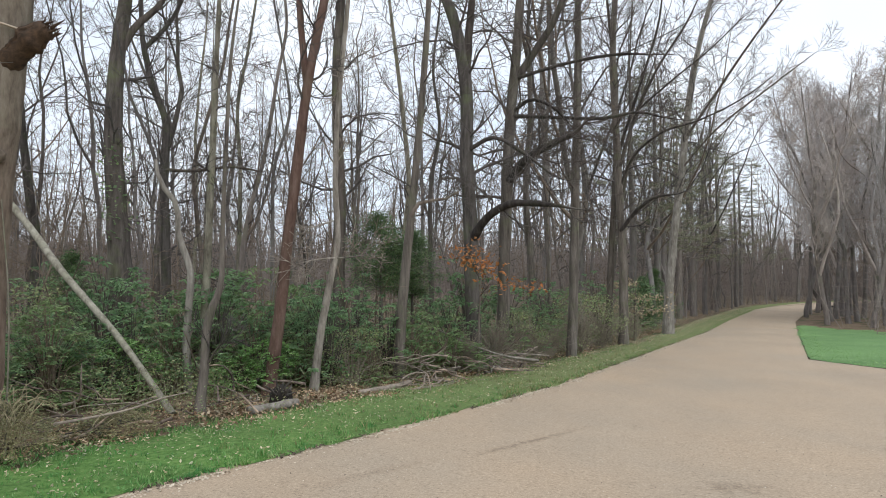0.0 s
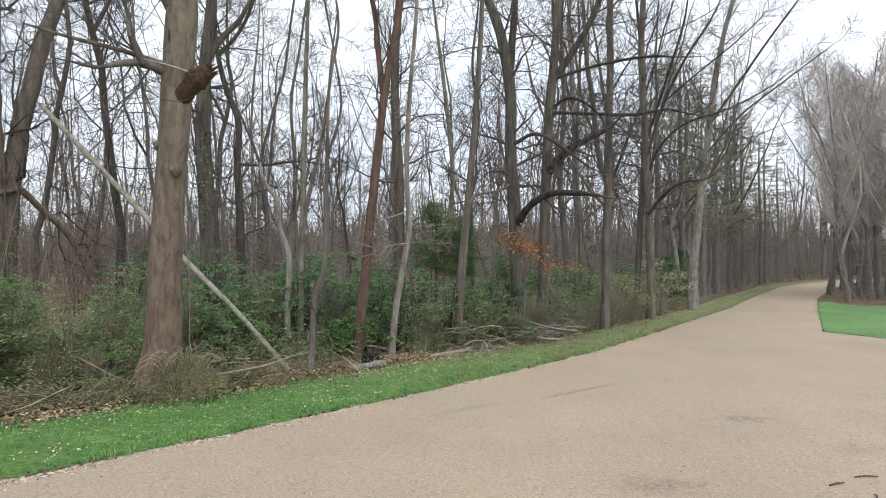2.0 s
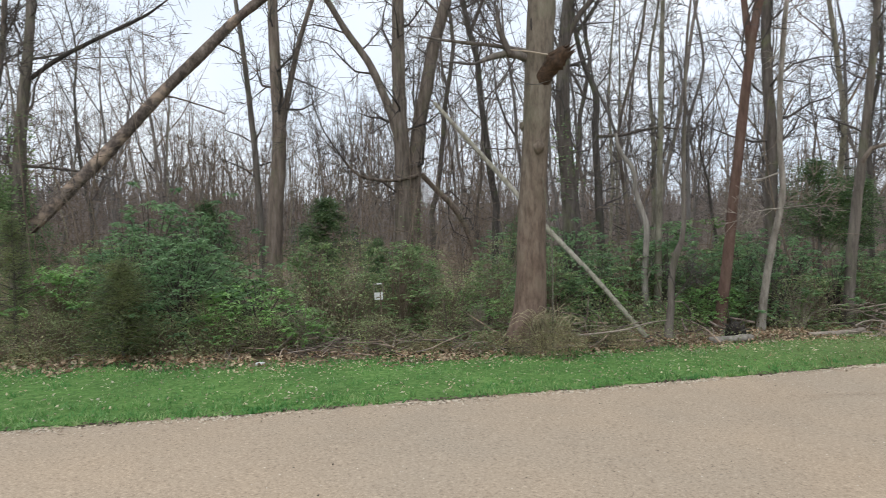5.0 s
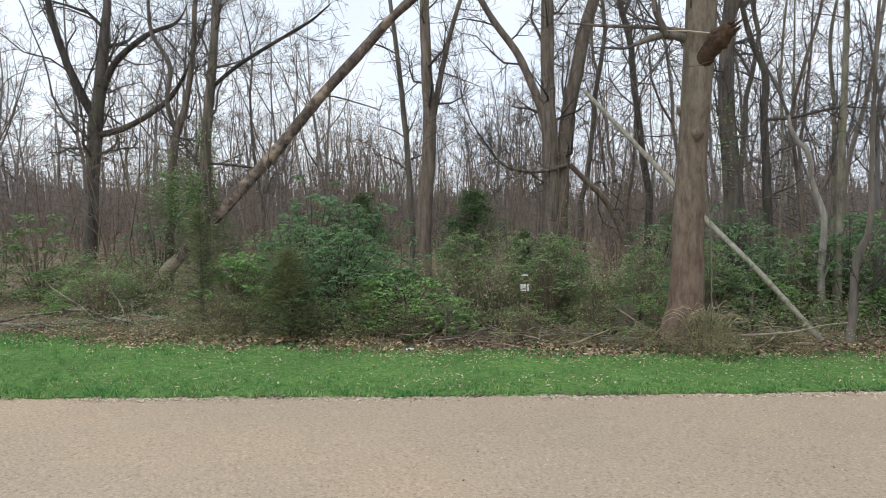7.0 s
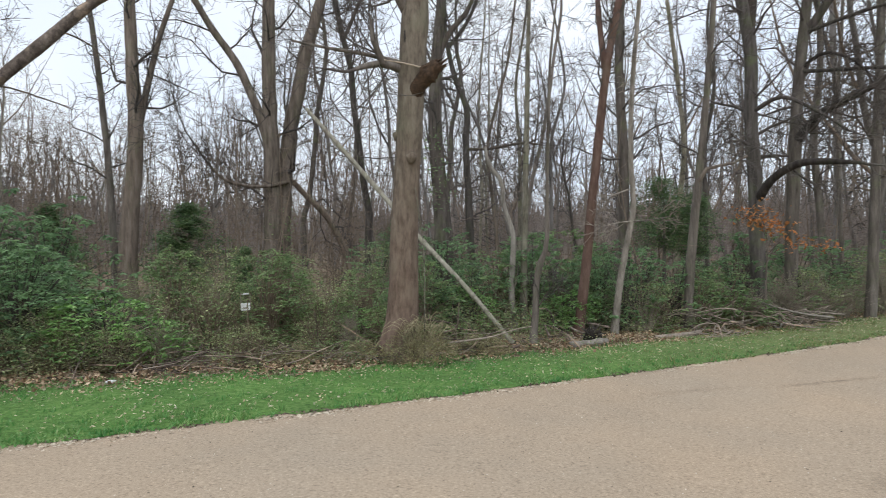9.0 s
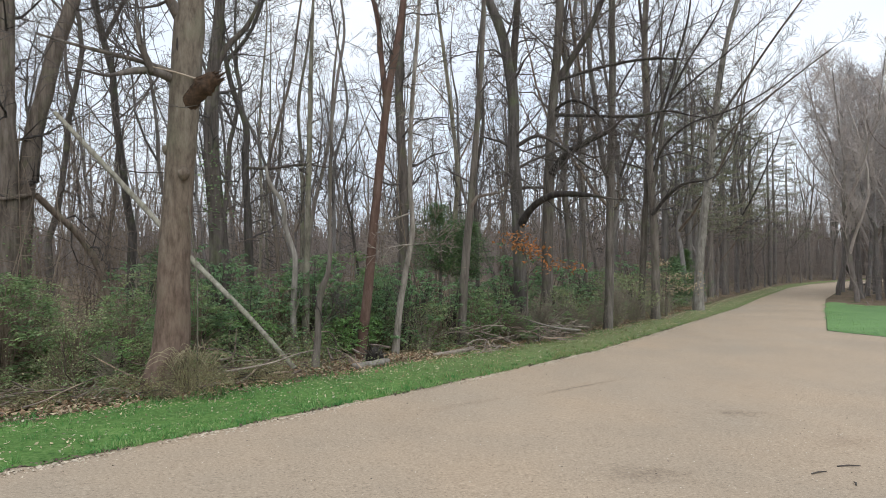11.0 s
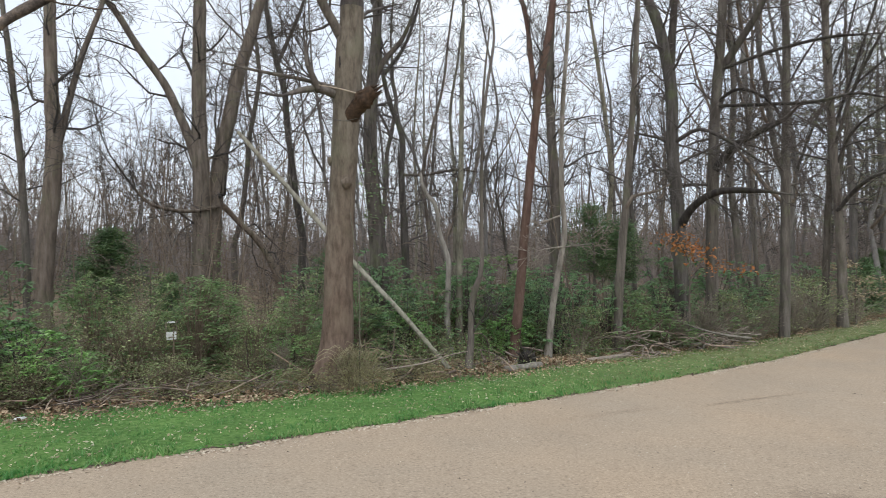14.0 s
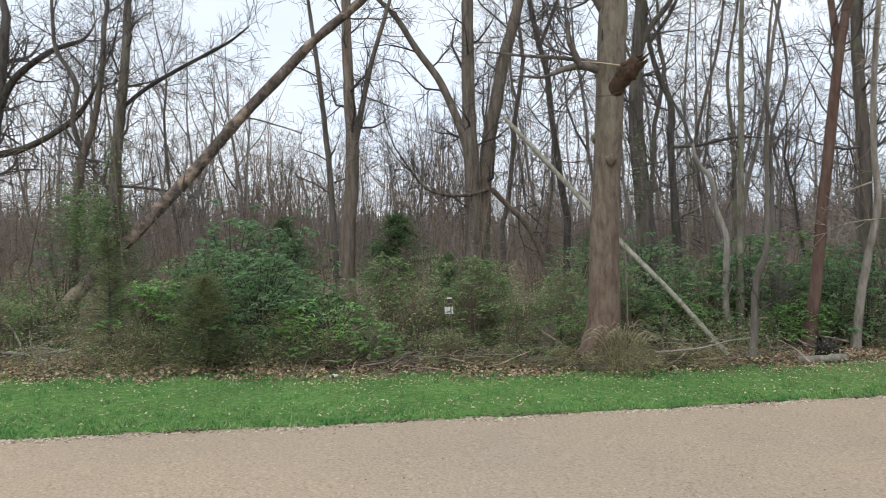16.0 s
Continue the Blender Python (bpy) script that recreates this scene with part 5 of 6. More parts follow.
        m = Matrix.Translation((x, y, float(ground_z(x, y)))) @ Matrix.Rotation(rng.uniform(0, 6.28), 4, "Z") @ Matrix.Diagonal((sc, sc, sc, 1))
        copy_thing(far[(1, 3, 5)[int(rng.integers(3))]], m)
        made += 1


plant_wood()


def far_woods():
    """The grey mass of trunks and twigs beyond, all round, with haze painted into its colours."""
    rng = np.random.default_rng(90)
    tu = Tubes()
    for i in range(500):
        if i < 420:
            ang = radians(rng.uniform(-48, 108))
            dist = rng.uniform(66, 125)
        else:
            ang = radians(rng.uniform(108, 312))
            dist = rng.uniform(55, 90)
        x, y = -math.sin(ang) * dist, math.cos(ang) * dist
        if i < 420 and not off_road(x, y, 0.6, 3.0):
            continue
        z = float(ground_z(x, y))
        h = min(rng.uniform(12, 21), dist * math.tan(radians(skyline(x, y))) + 1.6)
        p = np.zeros((6, 3))
        p[:, 2] = np.linspace(-0.3, h, 6)
        p[:, :2] = np.cumsum(rng.normal(0, 0.35, (6, 2)), axis=0)
        p += (x, y, z)
        r = np.linspace(rng.uniform(0.08, 0.2), 0.03, 6)
        tu.add(p, r, 4)
        sprout(tu, p, r, rng, (8, 4), h * 0.2, 0.15, 1.0, (45, 95), 0.06, (3, 3), wander=0.3, least=0.02)
    tagged(place("far_woods", tu.mesh("far_woods"), HAZETWIG), "distant grey-brown bare woodland", "woodland", kind="stuff")
    # the wood's closed far edge, too far off to tell stem from stem
    tu = Tubes()
    for i in range(4200):
        ang, dist = radians(rng.uniform(-62, 112) if i < 3600 else rng.uniform(112, 298)), rng.uniform(118, 136)
        x, y = -math.sin(ang) * dist, math.cos(ang) * dist
        h = 8.5 + 3.5 * noise.noise(Vector((x * 0.06, y * 0.06, 3))) + rng.normal(0, 1.1)
        p = np.zeros((4, 3))
        p[:, 2] = np.linspace(-0.5, h, 4)
        p[1:, :2] = np.cumsum(rng.normal(0, 0.35, (3, 2)), axis=0)
        tu.add(p + (x, y, float(ground_z(x, y))), [0.42, 0.4, 0.3, 0.04], 3)
    tagged(place("far_wood_edge", tu.mesh("far_wood_edge"), HAZEMASS), "closed grey-brown edge of distant woodland", "woodland", kind="stuff")
    # a thicket of crooked stems and twigs that closes the view between the trunks
    tu = Tubes()
    for i in range(4000):
        ang = radians(rng.uniform(-50, 106) if i < 3300 else rng.uniform(-34, -14))
        dist = 34 + 74 * rng.random() if i < 3300 else rng.uniform(72, 125)
        x, y = -math.sin(ang) * dist, math.cos(ang) * dist
        if not off_road(x, y, 0.8, 2.5) or (0.62 < ang < 0.9 and rng.random() < 0.5):
            continue
        z = float(ground_z(x, y))
        h = (0.35 + 0.65 * rng.random() ** 0.7) * (2.4 + 0.105 * dist)
        r = 0.011 + 0.0002 * dist
        p = np.zeros((5, 3))
        p[:, 2] = np.linspace(-0.1, h, 5)
        p[:, :2] = np.cumsum(rng.normal(0, 0.09 * h, (5, 2)), axis=0)
        p += (x, y, z)
        tu.add(p, np.linspace(r, r * 0.4, 5), 3)
        for _ in range(13):
            k = int(rng.integers(1, 5))
            o = p[k] - (p[k] - p[k - 1]) * rng.random()
            e = o + np.append(rng.normal(0, 0.14 * h + 0.5, 2), rng.normal(0.05, 0.07) * h)
            tu.add([o, e], [r * 0.5, r * 0.25], 3)
    tagged(place("thicket", tu.mesh("thicket"), HAZETWIG), "hazy thicket of thin bare stems and twigs", "thicket", kind="stuff")
    # thin saplings and brush under the trees
    tu = Tubes()
    for i in range(380):
        ang = radians(rng.uniform(-30, 98))
        dist = 13 + 32 * rng.random()
        x, y = -math.sin(ang) * dist, math.cos(ang) * dist
        if side_of_wood(x, y) < 1.5:
            continue
        z = float(ground_z(x, y))
        h = rng.uniform(1.5, 5.5)
        d = np.array([rng.normal(0, 0.12), rng.normal(0, 0.12), 1])
        p = np.array([[x, y, z]]) + np.linspace(0, 1, 5)[:, None] * d * h + np.vstack([np.zeros(3), rng.normal(0, 0.08, (4, 3))])
        r = np.linspace(0.008 + 0.003 * h, 0.004, 5) * (1 + dist / 60)
        tu.add(p, r, 3)
        sprout(tu, p, r, rng, (9, 3), h * 0.34, 0.2, 1.0, (50, 95), 0.04, (3, 3), wander=0.3, least=0.004 + 0.00012 * dist)
    tagged(place("undergrowth", tu.mesh("undergrowth"), TWIG_RED), "thin bare saplings and brush under the trees", "undergrowth", kind="stuff")


far_woods()


# ---- shrubs ----
def shrub(seed, w, h, clusters, per, leaf, mat, stem_mat, name, slim=0.55, low=0.05, twigs=0, drift=0.13):
    """A shrub: stems from the base, and clusters of leaves about them with gaps and an uneven outline."""
    rng = np.random.default_rng(seed)
    root = new(name)
    root.empty_display_size = 0.2
    tu, tips = Tubes(), []
    heads = []
    for _ in range(clusters):
        th = rng.uniform(0, 6.28)
        z = low + (1 - low) * rng.random() ** 0.8
        wide = math.sin(math.pi * min(0.97, 0.18 + 0.72 * z)) ** 0.7
        rr = wide * (0.35 + 0.65 * rng.random() ** 0.6) * (1 + 0.35 * noise.noise(Vector((math.cos(th) * 1.4, math.sin(th) * 1.4, z * 2 + seed))))
        heads.append((math.cos(th) * rr * w, math.sin(th) * rr * w, z * h * (1 + 0.2 * noise.noise(Vector((math.cos(th), math.sin(th), seed))))))
    for hd in heads:
        hd = np.array(hd)
        a = np.array([hd[0] * 0.12, hd[1] * 0.12, -0.05])
        mid = (a + hd) / 2 + np.array([-hd[0] * 0.12, -hd[1] * 0.12, 0.1 * h]) + rng.normal(0, 0.04, 3)
        tu.add([a, mid, hd], [0.011, 0.008, 0.003], 4)
        for _ in range(twigs):
            e = hd + rng.normal(0, 0.22, 3) + np.array([0, 0, 0.1])
            tu.add([mid, (mid + e) / 2 + rng.normal(0, 0.05, 3), e], [0.005, 0.004, 0.002], 3)
    place("stemwork", tu.mesh("stemwork"), stem_mat, root)
    if per:
        c = np.repeat(np.array(heads), per, axis=0) + rng.normal(0, 1, (clusters * per, 3)) * np.array([drift, drift, drift * 0.42])
        c[:, 2] = np.maximum(c[:, 2], 0.03)
        v, q = leaves(rng, c, leaf, slim, 0.25, 0.15)
        place("foliage", quad_mesh("foliage", v, q, False), mat, root)
    return root


def whorls(rng, centres, outward, per, size, slim, droop):
    """Rosettes: leaves that spread round each centre, blades up, tips drooping outwards."""
    c = np.repeat(np.asarray(centres, float), per, axis=0)
    ow = np.repeat(np.asarray(outward, float), per, axis=0)
    n = len(c)
    th = rng.uniform(0, 6.28, n)
    d = np.stack([np.cos(th), np.sin(th), rng.normal(-droop, 0.22, n)], axis=1) + 0.6 * ow
    d /= np.linalg.norm(d, axis=1, keepdims=True)
    e = np.cross(d, rng.normal(0, 0.3, (n, 3)) + np.array([0, 0, 1.0]))
    e /= np.linalg.norm(e, axis=1, keepdims=True) + 1e-9
    h = np.cross(d, e)
    s = (size * rng.uniform(0.65, 1.25, n))[:, None]
    a = c + d * s * 0.12
    v = np.stack([a, a + d * s * 0.5 + e * s * slim / 2 - h * s * 0.06, a + d * s - h * s * 0.02, a + d * s * 0.5 - e * s * slim / 2 - h * s * 0.06], axis=1).reshape(-1, 3)
    return v, np.arange(4 * n).reshape(n, 4)


def layered_shrub(seed, w, h, sprays, per, leaf, mat, stem_mat, name, low=0.12, slim=0.42, droop=0.35, lop=0.0):
    """A broad evergreen: stems that carry level, drooping sprays of rosettes in open tiers."""
    rng = np.random.default_rng(seed)
    root = new(name)
    root.empty_display_size = 0.2
    tu, cs, ow = Tubes(), [], []
    tiers = max(4, int(h / 0.27))
    for k in range(sprays):
        th = rng.uniform(0, 6.28)
        z = low + (1 - low) * ((k % tiers) + rng.normal(0.5, 0.16)) / tiers
        wide = math.sin(math.pi * min(0.96, 0.24 + 0.68 * max(0.0, z))) ** 0.8
        rr = wide * (0.3 + 0.75 * rng.random() ** 0.55) * (1 + 0.45 * noise.noise(Vector((math.cos(th) * 1.5, math.sin(th) * 1.5, z * 2.2 + seed))))
        d = np.array([math.cos(th), math.sin(th), 0.0])
        hz = z * h * (1 + 0.22 * noise.noise(Vector((math.cos(th), math.sin(th), seed + 0.5)))) * (1 - lop * max(0.0, math.cos(th)) * rr)
        hd = d * rr * w + np.array([0, 0, hz])
        a = np.array([hd[0] * 0.1, hd[1] * 0.1, -0.05])
        mid = (a + hd) / 2 + np.array([-hd[0] * 0.14, -hd[1] * 0.14, 0.12 * h])
        mid[2] = min(mid[2], hz + 0.05)
        tu.add([a, mid, hd], [0.012, 0.009, 0.004], 4)
        fan = rng.uniform(0.16, 0.34) * (0.6 + 0.4 * w)
        n = max(3, int(per * fan / 0.25))
        u, s2 = rng.normal(0, 0.55, n), rng.uniform(-0.5, 1.0, n)
        side = np.array([-d[1], d[0], 0])
        c = hd + fan * (u[:, None] * side + s2[:, None] * d) + np.array([0, 0, 1.0]) * (-0.45 * fan * (u ** 2 + np.maximum(s2, 0) ** 2) + rng.normal(0, 0.022, n))[:, None]
        c[:, 2] = np.maximum(c[:, 2], 0.05)
        for q in c[::3]:
            tu.add([hd - d * fan * 0.4, q], [0.004, 0.002], 3)
        cs.append(c)
        ow.append(np.repeat(d[None], n, axis=0))
    place("stemwork", tu.mesh("stemwork"), stem_mat, root)
    v, q = whorls(rng, np.concatenate(cs), np.concatenate(ow), 7, leaf, slim, droop)
    place("foliage", quad_mesh("foliage", v, q, False), mat, root)
    return root


def cedar(seed, h, w, mat, name, bare=0.12, needle=0.085, layers=17, thick=1.0, round_top=False):
    """A young conifer: tapering tiers of feathery sprays."""
    rng = np.random.default_rng(seed)
    root = new(name)
    root.empty_display_size = 0.2
    tu = Tubes()
    tu.add([(0, 0, -0.1), (0.02, 0, h * 0.5), (0, 0.02, h)], [0.018 * h, 0.011 * h, 0.004], 8)
    c = []
    for i in range(layers):
        f = bare + (1 - bare) * (i + rng.random() * 0.6) / layers
        ln = w * (1 - f) ** 0.75 * (1.0 if f > bare + 0.1 else 0.8) + 0.08
        if round_top:
            ln = w * math.sin(math.pi * min(1, 0.22 + 0.74 * (f - bare) / (1 - bare)))
        for _ in range(9):
            th = rng.uniform(0, 6.28)
            l2 = ln * rng.uniform(0.55, 1.15)
            o = np.array([0, 0, f * h])
            e = o + np.array([math.cos(th) * l2, math.sin(th) * l2, l2 * rng.uniform(-0.1, 0.45)])
            mid = (o + e) / 2 + np.array([0, 0, 0.04])
            tu.add([o, mid, e], [0.008, 0.006, 0.002], 3)
            n = int((26 + 30 * l2) * thick)
            s = rng.random(n) ** 0.6
            c.append(o + (e - o) * s[:, None] + rng.normal(0, 0.055 + 0.02 * w, (n, 3)))
    place("stem", tu.mesh("stem"), BARK, root)
    v, q = leaves(rng, np.concatenate(c), needle, 0.22, 0.1)
    place("foliage", quad_mesh("foliage", v, q, False), mat, root)
    return root


def set_out(ob, x, y, sc=1.0, turn=0.0, tall=1.0):
    m = Matrix.Translation((x, y, float(ground_z(x, y)) + 0.01)) @ Matrix.Rotation(turn, 4, "Z") @ Matrix.Diagonal((sc, sc, sc * tall, 1))
    ob.matrix_basis = m
    return ob


def again(ob, x, y, sc=1.0, turn=0.0, tall=1.0):
    m = Matrix.Translation((x, y, float(ground_z(x, y)) + 0.01)) @ Matrix.Rotation(turn, 4, "Z") @ Matrix.Diagonal((sc, sc, sc * tall, 1))
    c = copy_thing(ob, Matrix.Identity(4))
    c.matrix_basis = m
    return c


def plant_shrubs():
    holly = tagged(layered_shrub(301, 1.15, 1.75, 96, 12, 0.086, HOLLY, BARK_DARK, "evergreen_shrub"), "large dark evergreen shrub in drooping tiers", "shrub", "shrubs of the wood's edge")
    holly2 = tagged(layered_shrub(302, 0.85, 1.95, 60, 10, 0.085, HOLLY, BARK_DARK, "evergreen_shrub"), "upright dark evergreen shrub under the trees", "shrub", "shrubs of the wood's edge")
    fresh = tagged(layered_shrub(303, 0.95, 0.98, 60, 15, 0.07, FRESH, BARK_DARK, "leafy_shrub", low=0.3, lop=0.5), "low spreading shrub in fresh bright leaf", "shrub", "shrubs of the wood's edge")
    mid = tagged(layered_shrub(304, 0.66, 1.8, 70, 12, 0.066, IVY, BROWNSTEM, "leafy_shrub", low=0.08, slim=0.5), "green leafy shrub beside the verge", "shrub", "shrubs of the wood's edge")
    olive = tagged(shrub(305, 0.75, 1.2, 70, 34, 0.042, OLIVE, BROWNSTEM, "thin_shrub", twigs=1, drift=0.17), "thin olive-green twiggy shrub", "shrub", "shrubs of the wood's edge")
    twiggy = tagged(shrub(306, 0.8, 1.0, 34, 9, 0.045, OLIVE, GREYSTEM, "twiggy_brush", twigs=3, drift=0.2), "brown bare brush by the verge", "brush", "brush of the wood's edge")
    bare = tagged(shrub(315, 0.7, 1.1, 46, 0, 0.04, OLIVE, GREYSTEM, "bare_brush", twigs=6), "fine bare grey-brown brush", "brush", "brush of the wood's edge")
    crest = tagged(layered_shrub(316, 0.62, 1.32, 36, 14, 0.07, FRESH, BROWNSTEM, "leafy_shrub", low=0.5), "bright leafy shrub carried on bare stems", "shrub", "shrubs of the wood's edge")
    young = tagged(cedar(307, 1.25, 0.6, CEDAR, "young_cedar", 0.06, 0.045, 16, 4.0), "young feathery cedar by the leaf litter", "conifer")
    ced = tagged(cedar(308, 3.35, 0.92, NEEDLE, "cedar", 0.48, 0.08, 12, 2.8, True), "dark green cedar among bare trunks", "conifer")
    con = tagged(cedar(309, 3.1, 1.6, NEEDLE, "young_conifer", 0.1, 0.12, 15, 2.2), "dark young conifer deeper in the wood", "conifer")
    deep_a = tagged(layered_shrub(311, 0.95, 2.0, 52, 5, 0.115, HOLLY, BARK_DARK, "evergreen_shrub"), "dark evergreen shrub in the wood's shade", "shrub", "shrubs in the wood")
    deep_b = tagged(layered_shrub(312, 0.85, 1.6, 44, 5, 0.11, IVY, BROWNSTEM, "leafy_shrub", low=0.08, slim=0.5), "green shrub in the wood's shade", "shrub", "shrubs in the wood")
    deep_c = tagged(shrub(313, 0.9, 1.3, 46, 26, 0.06, OLIVE, GREYSTEM, "thin_shrub", twigs=1), "thin grey-green shrub in the wood's shade", "shrub", "shrubs in the wood")
    set_out(deep_a, -8.5, 14.5, 1.0)
    set_out(deep_b, -10.5, 12.5, 1.0)
    set_out(deep_c, -9.0, 11.5, 1.0)
    tall = tagged(cedar(314, 2.6, 0.72, CEDAR, "cedar_sapling", 0.05, 0.05, 18, 2.4), "feathery olive-green cedar sapling before a fallen tree", "conifer")
    set_out(tall, -9.62, 3.4, 0.72)
    R = np.random.default_rng(55)
    # hand-placed along the edge
    set_out(holly, -8.75, 5.3, 0.92, 0.4)
    set_out(fresh, -7.65, 5.85, 1.0, 1.0)
    set_out(mid, -6.6, 7.75, 0.95, 2.0, 0.9)
    set_out(olive, -7.1, 7.1, 0.95, 0.5)
    set_out(holly2, -3.75, 12.4, 1.0, 1.2)
    set_out(young, -8.25, 4.12, 1.0, 0)
    set_out(ced, -1.55, 16.1, 1.0, 0)
    set_out(con, -13.8, 13.05, 1.15, 0, 0.76)
    set_out(twiggy, -6.9, 6.0, 0.6, 0)
    set_out(crest, -9.62, 3.9, 1.0, 0.7)
    rows = [
        (holly, -9.9, 6.2, 0.9), (olive, -8.9, 3.75, 0.5), (olive, -7.6, 5.05, 0.5), (olive, -7.15, 5.5, 0.55), (olive, -9.2, 3.5, 0.5), (olive, -8.0, 4.6, 0.45), (holly, -9.4, 4.7, 0.68), (holly2, -10.6, 5.4, 0.85), (olive, -9.6, 4.0, 0.6),
        (olive, -6.9, 7.6, 0.7), (holly2, -4.8, 11.7, 0.75), (holly2, -2.0, 12.9, 0.7), (holly, -5.4, 10.6, 0.7), (fresh, -3.3, 12.0, 0.6), (holly2, -1.1, 14.0, 0.8), (mid, 1.4, 16.8, 0.7), (holly2, 2.0, 18.6, 0.75), (mid, 0.1, 14.9, 0.7), (olive, -6.15, 6.72, 0.5), (mid, -5.5, 8.9, 0.72), (mid, -6.9, 8.6, 0.85), (fresh, -5.6, 8.75, 0.75), (olive, -6.0, 8.4, 0.8), (olive, -7.9, 5.2, 0.7),
        (mid, -5.1, 10.2, 0.8), (fresh, -5.0, 11.2, 0.9), (mid, -4.5, 12.3, 0.9), (holly2, -5.6, 12.2, 0.85), (mid, -5.9, 11.0, 0.7),
        (holly2, -3.2, 13.0, 0.9), (mid, -3.2, 12.5, 0.85), (holly2, -2.6, 13.6, 0.95), (holly, -4.4, 13.4, 1.0), (holly, -1.9, 14.6, 0.95), (mid, -1.3, 13.4, 0.85), (olive, -1.6, 12.9, 0.9),
        (mid, -0.2, 15.3, 0.95), (holly2, 0.0, 16.2, 0.9), (mid, 0.9, 17.0, 0.8), (holly, 1.4, 18.8, 1.0), (olive, 1.6, 17.2, 0.9), (holly2, 2.6, 20.6, 0.8), (olive, 3.3, 20.0, 1.1), (mid, 2.2, 19.0, 0.8),
        (olive, 4.4, 21.8, 1.2), (olive, 6.4, 25.6, 1.3), (holly, 5.2, 25.6, 1.0), (holly, 7.2, 29.0, 1.2), 
        (fresh, -13.2, 2.7, 0.8), (mid, -14.0, 3.6, 0.7), (olive, -11.8, 2.4, 0.6), (holly, -16.2, 4.7, 0.8), (mid, -14.7, 2.7, 0.8), (olive, -12.6, 2.9, 0.7), (fresh, -15.9, 2.6, 0.9), (olive, -13.6, 3.6, 0.8), (holly, -13.2, 6.4, 0.95), (holly, -12.2, 7.4, 0.85), (mid, -14.2, 3.0, 1.0), (mid, -16.0, 2.2, 1.1), (holly, -16.8, 0.6, 1.1), (olive, -14.5, 0.6, 1.2), (fresh, -14.8, -0.5, 1.0),
        
        (olive, -5.8, 7.9, 0.7), (olive, -5.0, 8.5, 0.55), (mid, -7.6, 6.9, 0.75), (fresh, -6.3, 8.9, 0.7), (mid, -2.5, 12.9, 0.8), (fresh, -3.0, 12.2, 0.7), (mid, -0.7, 14.3, 0.8), (fresh, 0.3, 15.6, 0.8),
    ]
    set_out(bare, 0.35, 15.0, 0.6, 0)
    for x, y, sc in ((1.0, 16.1, 1.1), (1.9, 17.4, 1.1), (2.5, 18.4, 1.0), (3.6, 20.2, 1.2), (4.4, 21.6, 1.2), (-5.3, 8.2, 0.55), (5.6, 24.0, 1.2)):
        again(bare, x, y, sc * R.uniform(0.6, 0.85), R.uniform(0, 6.28), R.uniform(0.8, 1.2))
    plainer = {holly.name: deep_a, holly2.name: deep_a, mid.name: deep_b, olive.name: deep_c}
    for ob, x, y, sc in rows:
        if math.hypot(x, y) > 12.3:
            ob = plainer.get(ob.name, ob)
        again(ob, x, y, sc * R.uniform(0.85, 1.1), R.uniform(0, 6.28), R.uniform(0.75, 1.2))
    for x, y, sc in ((-14.6, 9.6, 0.8), (-10.2, 18.5, 0.8), (9.3, 33.0, 0.9), (8.0, 30.2, 0.75), (-22, 8, 1.0), (-9.6, 10.6, 0.5)):
        again(con, x, y, sc, R.uniform(0, 6.28))
    again(ced, -0.9, 16.8, 0.9, 2.0)
    # deeper rows of evergreens under the trees
    made = 0
    for _ in range(600):
        if made >= 50:
            break
        ang, dist = radians(R.uniform(-16, 66)), R.uniform(13, 29)
        x, y = -math.sin(ang) * dist, math.cos(ang) * dist
        if not 2.0 < side_of_wood(x, y) < 9:
            continue
        again((deep_a, deep_b, deep_c)[int(R.integers(3))], x, y, R.uniform(0.6, 1.15), R.uniform(0, 6.28), R.uniform(0.7, 1.25))
        made += 1


plant_shrubs()


def leafy_sapling(name, label, x, y, sprays, stem, mat, leaf, count, seed):
    """A thin sapling that holds its dry leaves on level sprays (given as tips in the world)."""
    rng = np.random.default_rng(seed)
    root = empty(name, x, y)
    tagged(root, label, "sapling")
    org = np.array(root.location)
    tu, c = Tubes(), []
    top = np.array([0.1, 0, stem])
    tu.add([(0, 0, -0.1), (0.03, 0.02, stem * 0.5), top], [0.03, 0.022, 0.01], 6)
    for (a, b) in sprays:
        a, b = np.array(a) - org, np.array(b) - org
        st = np.array([0.05, 0, a[2] * 0.85])
        tu.add([st, a, (a + b) / 2, b], [0.012, 0.009, 0.006, 0.003], 4)
        s = rng.random(count)
        base = a + (b - a) * s[:, None]
        c.append(base + rng.normal(0, 1, (count, 3)) * np.array([0.16, 0.2, 0.085]))
    place("stem", tu.mesh("stem"), BARK, root)
    v, q = leaves(rng, np.concatenate(c), leaf, 0.55, 0.3, 0.5)
    place("foliage", quad_mesh("foliage", v, q, False), mat, root)


leafy_sapling("beech_sapling", "sapling holding rust-orange dry leaves", 0.6, 15.4, [((0.15, 15.0, 1.95), (0.6, 15.0, 2.0)), ((0.5, 14.9, 1.72), (1.05, 14.9, 1.5)), ((0.85, 14.9, 1.3), (1.75, 14.9, 1.22)), ((0.35, 15.0, 1.85), (0.8, 14.9, 1.7))], 2.2, BEECH, 0.10, 75, 61)
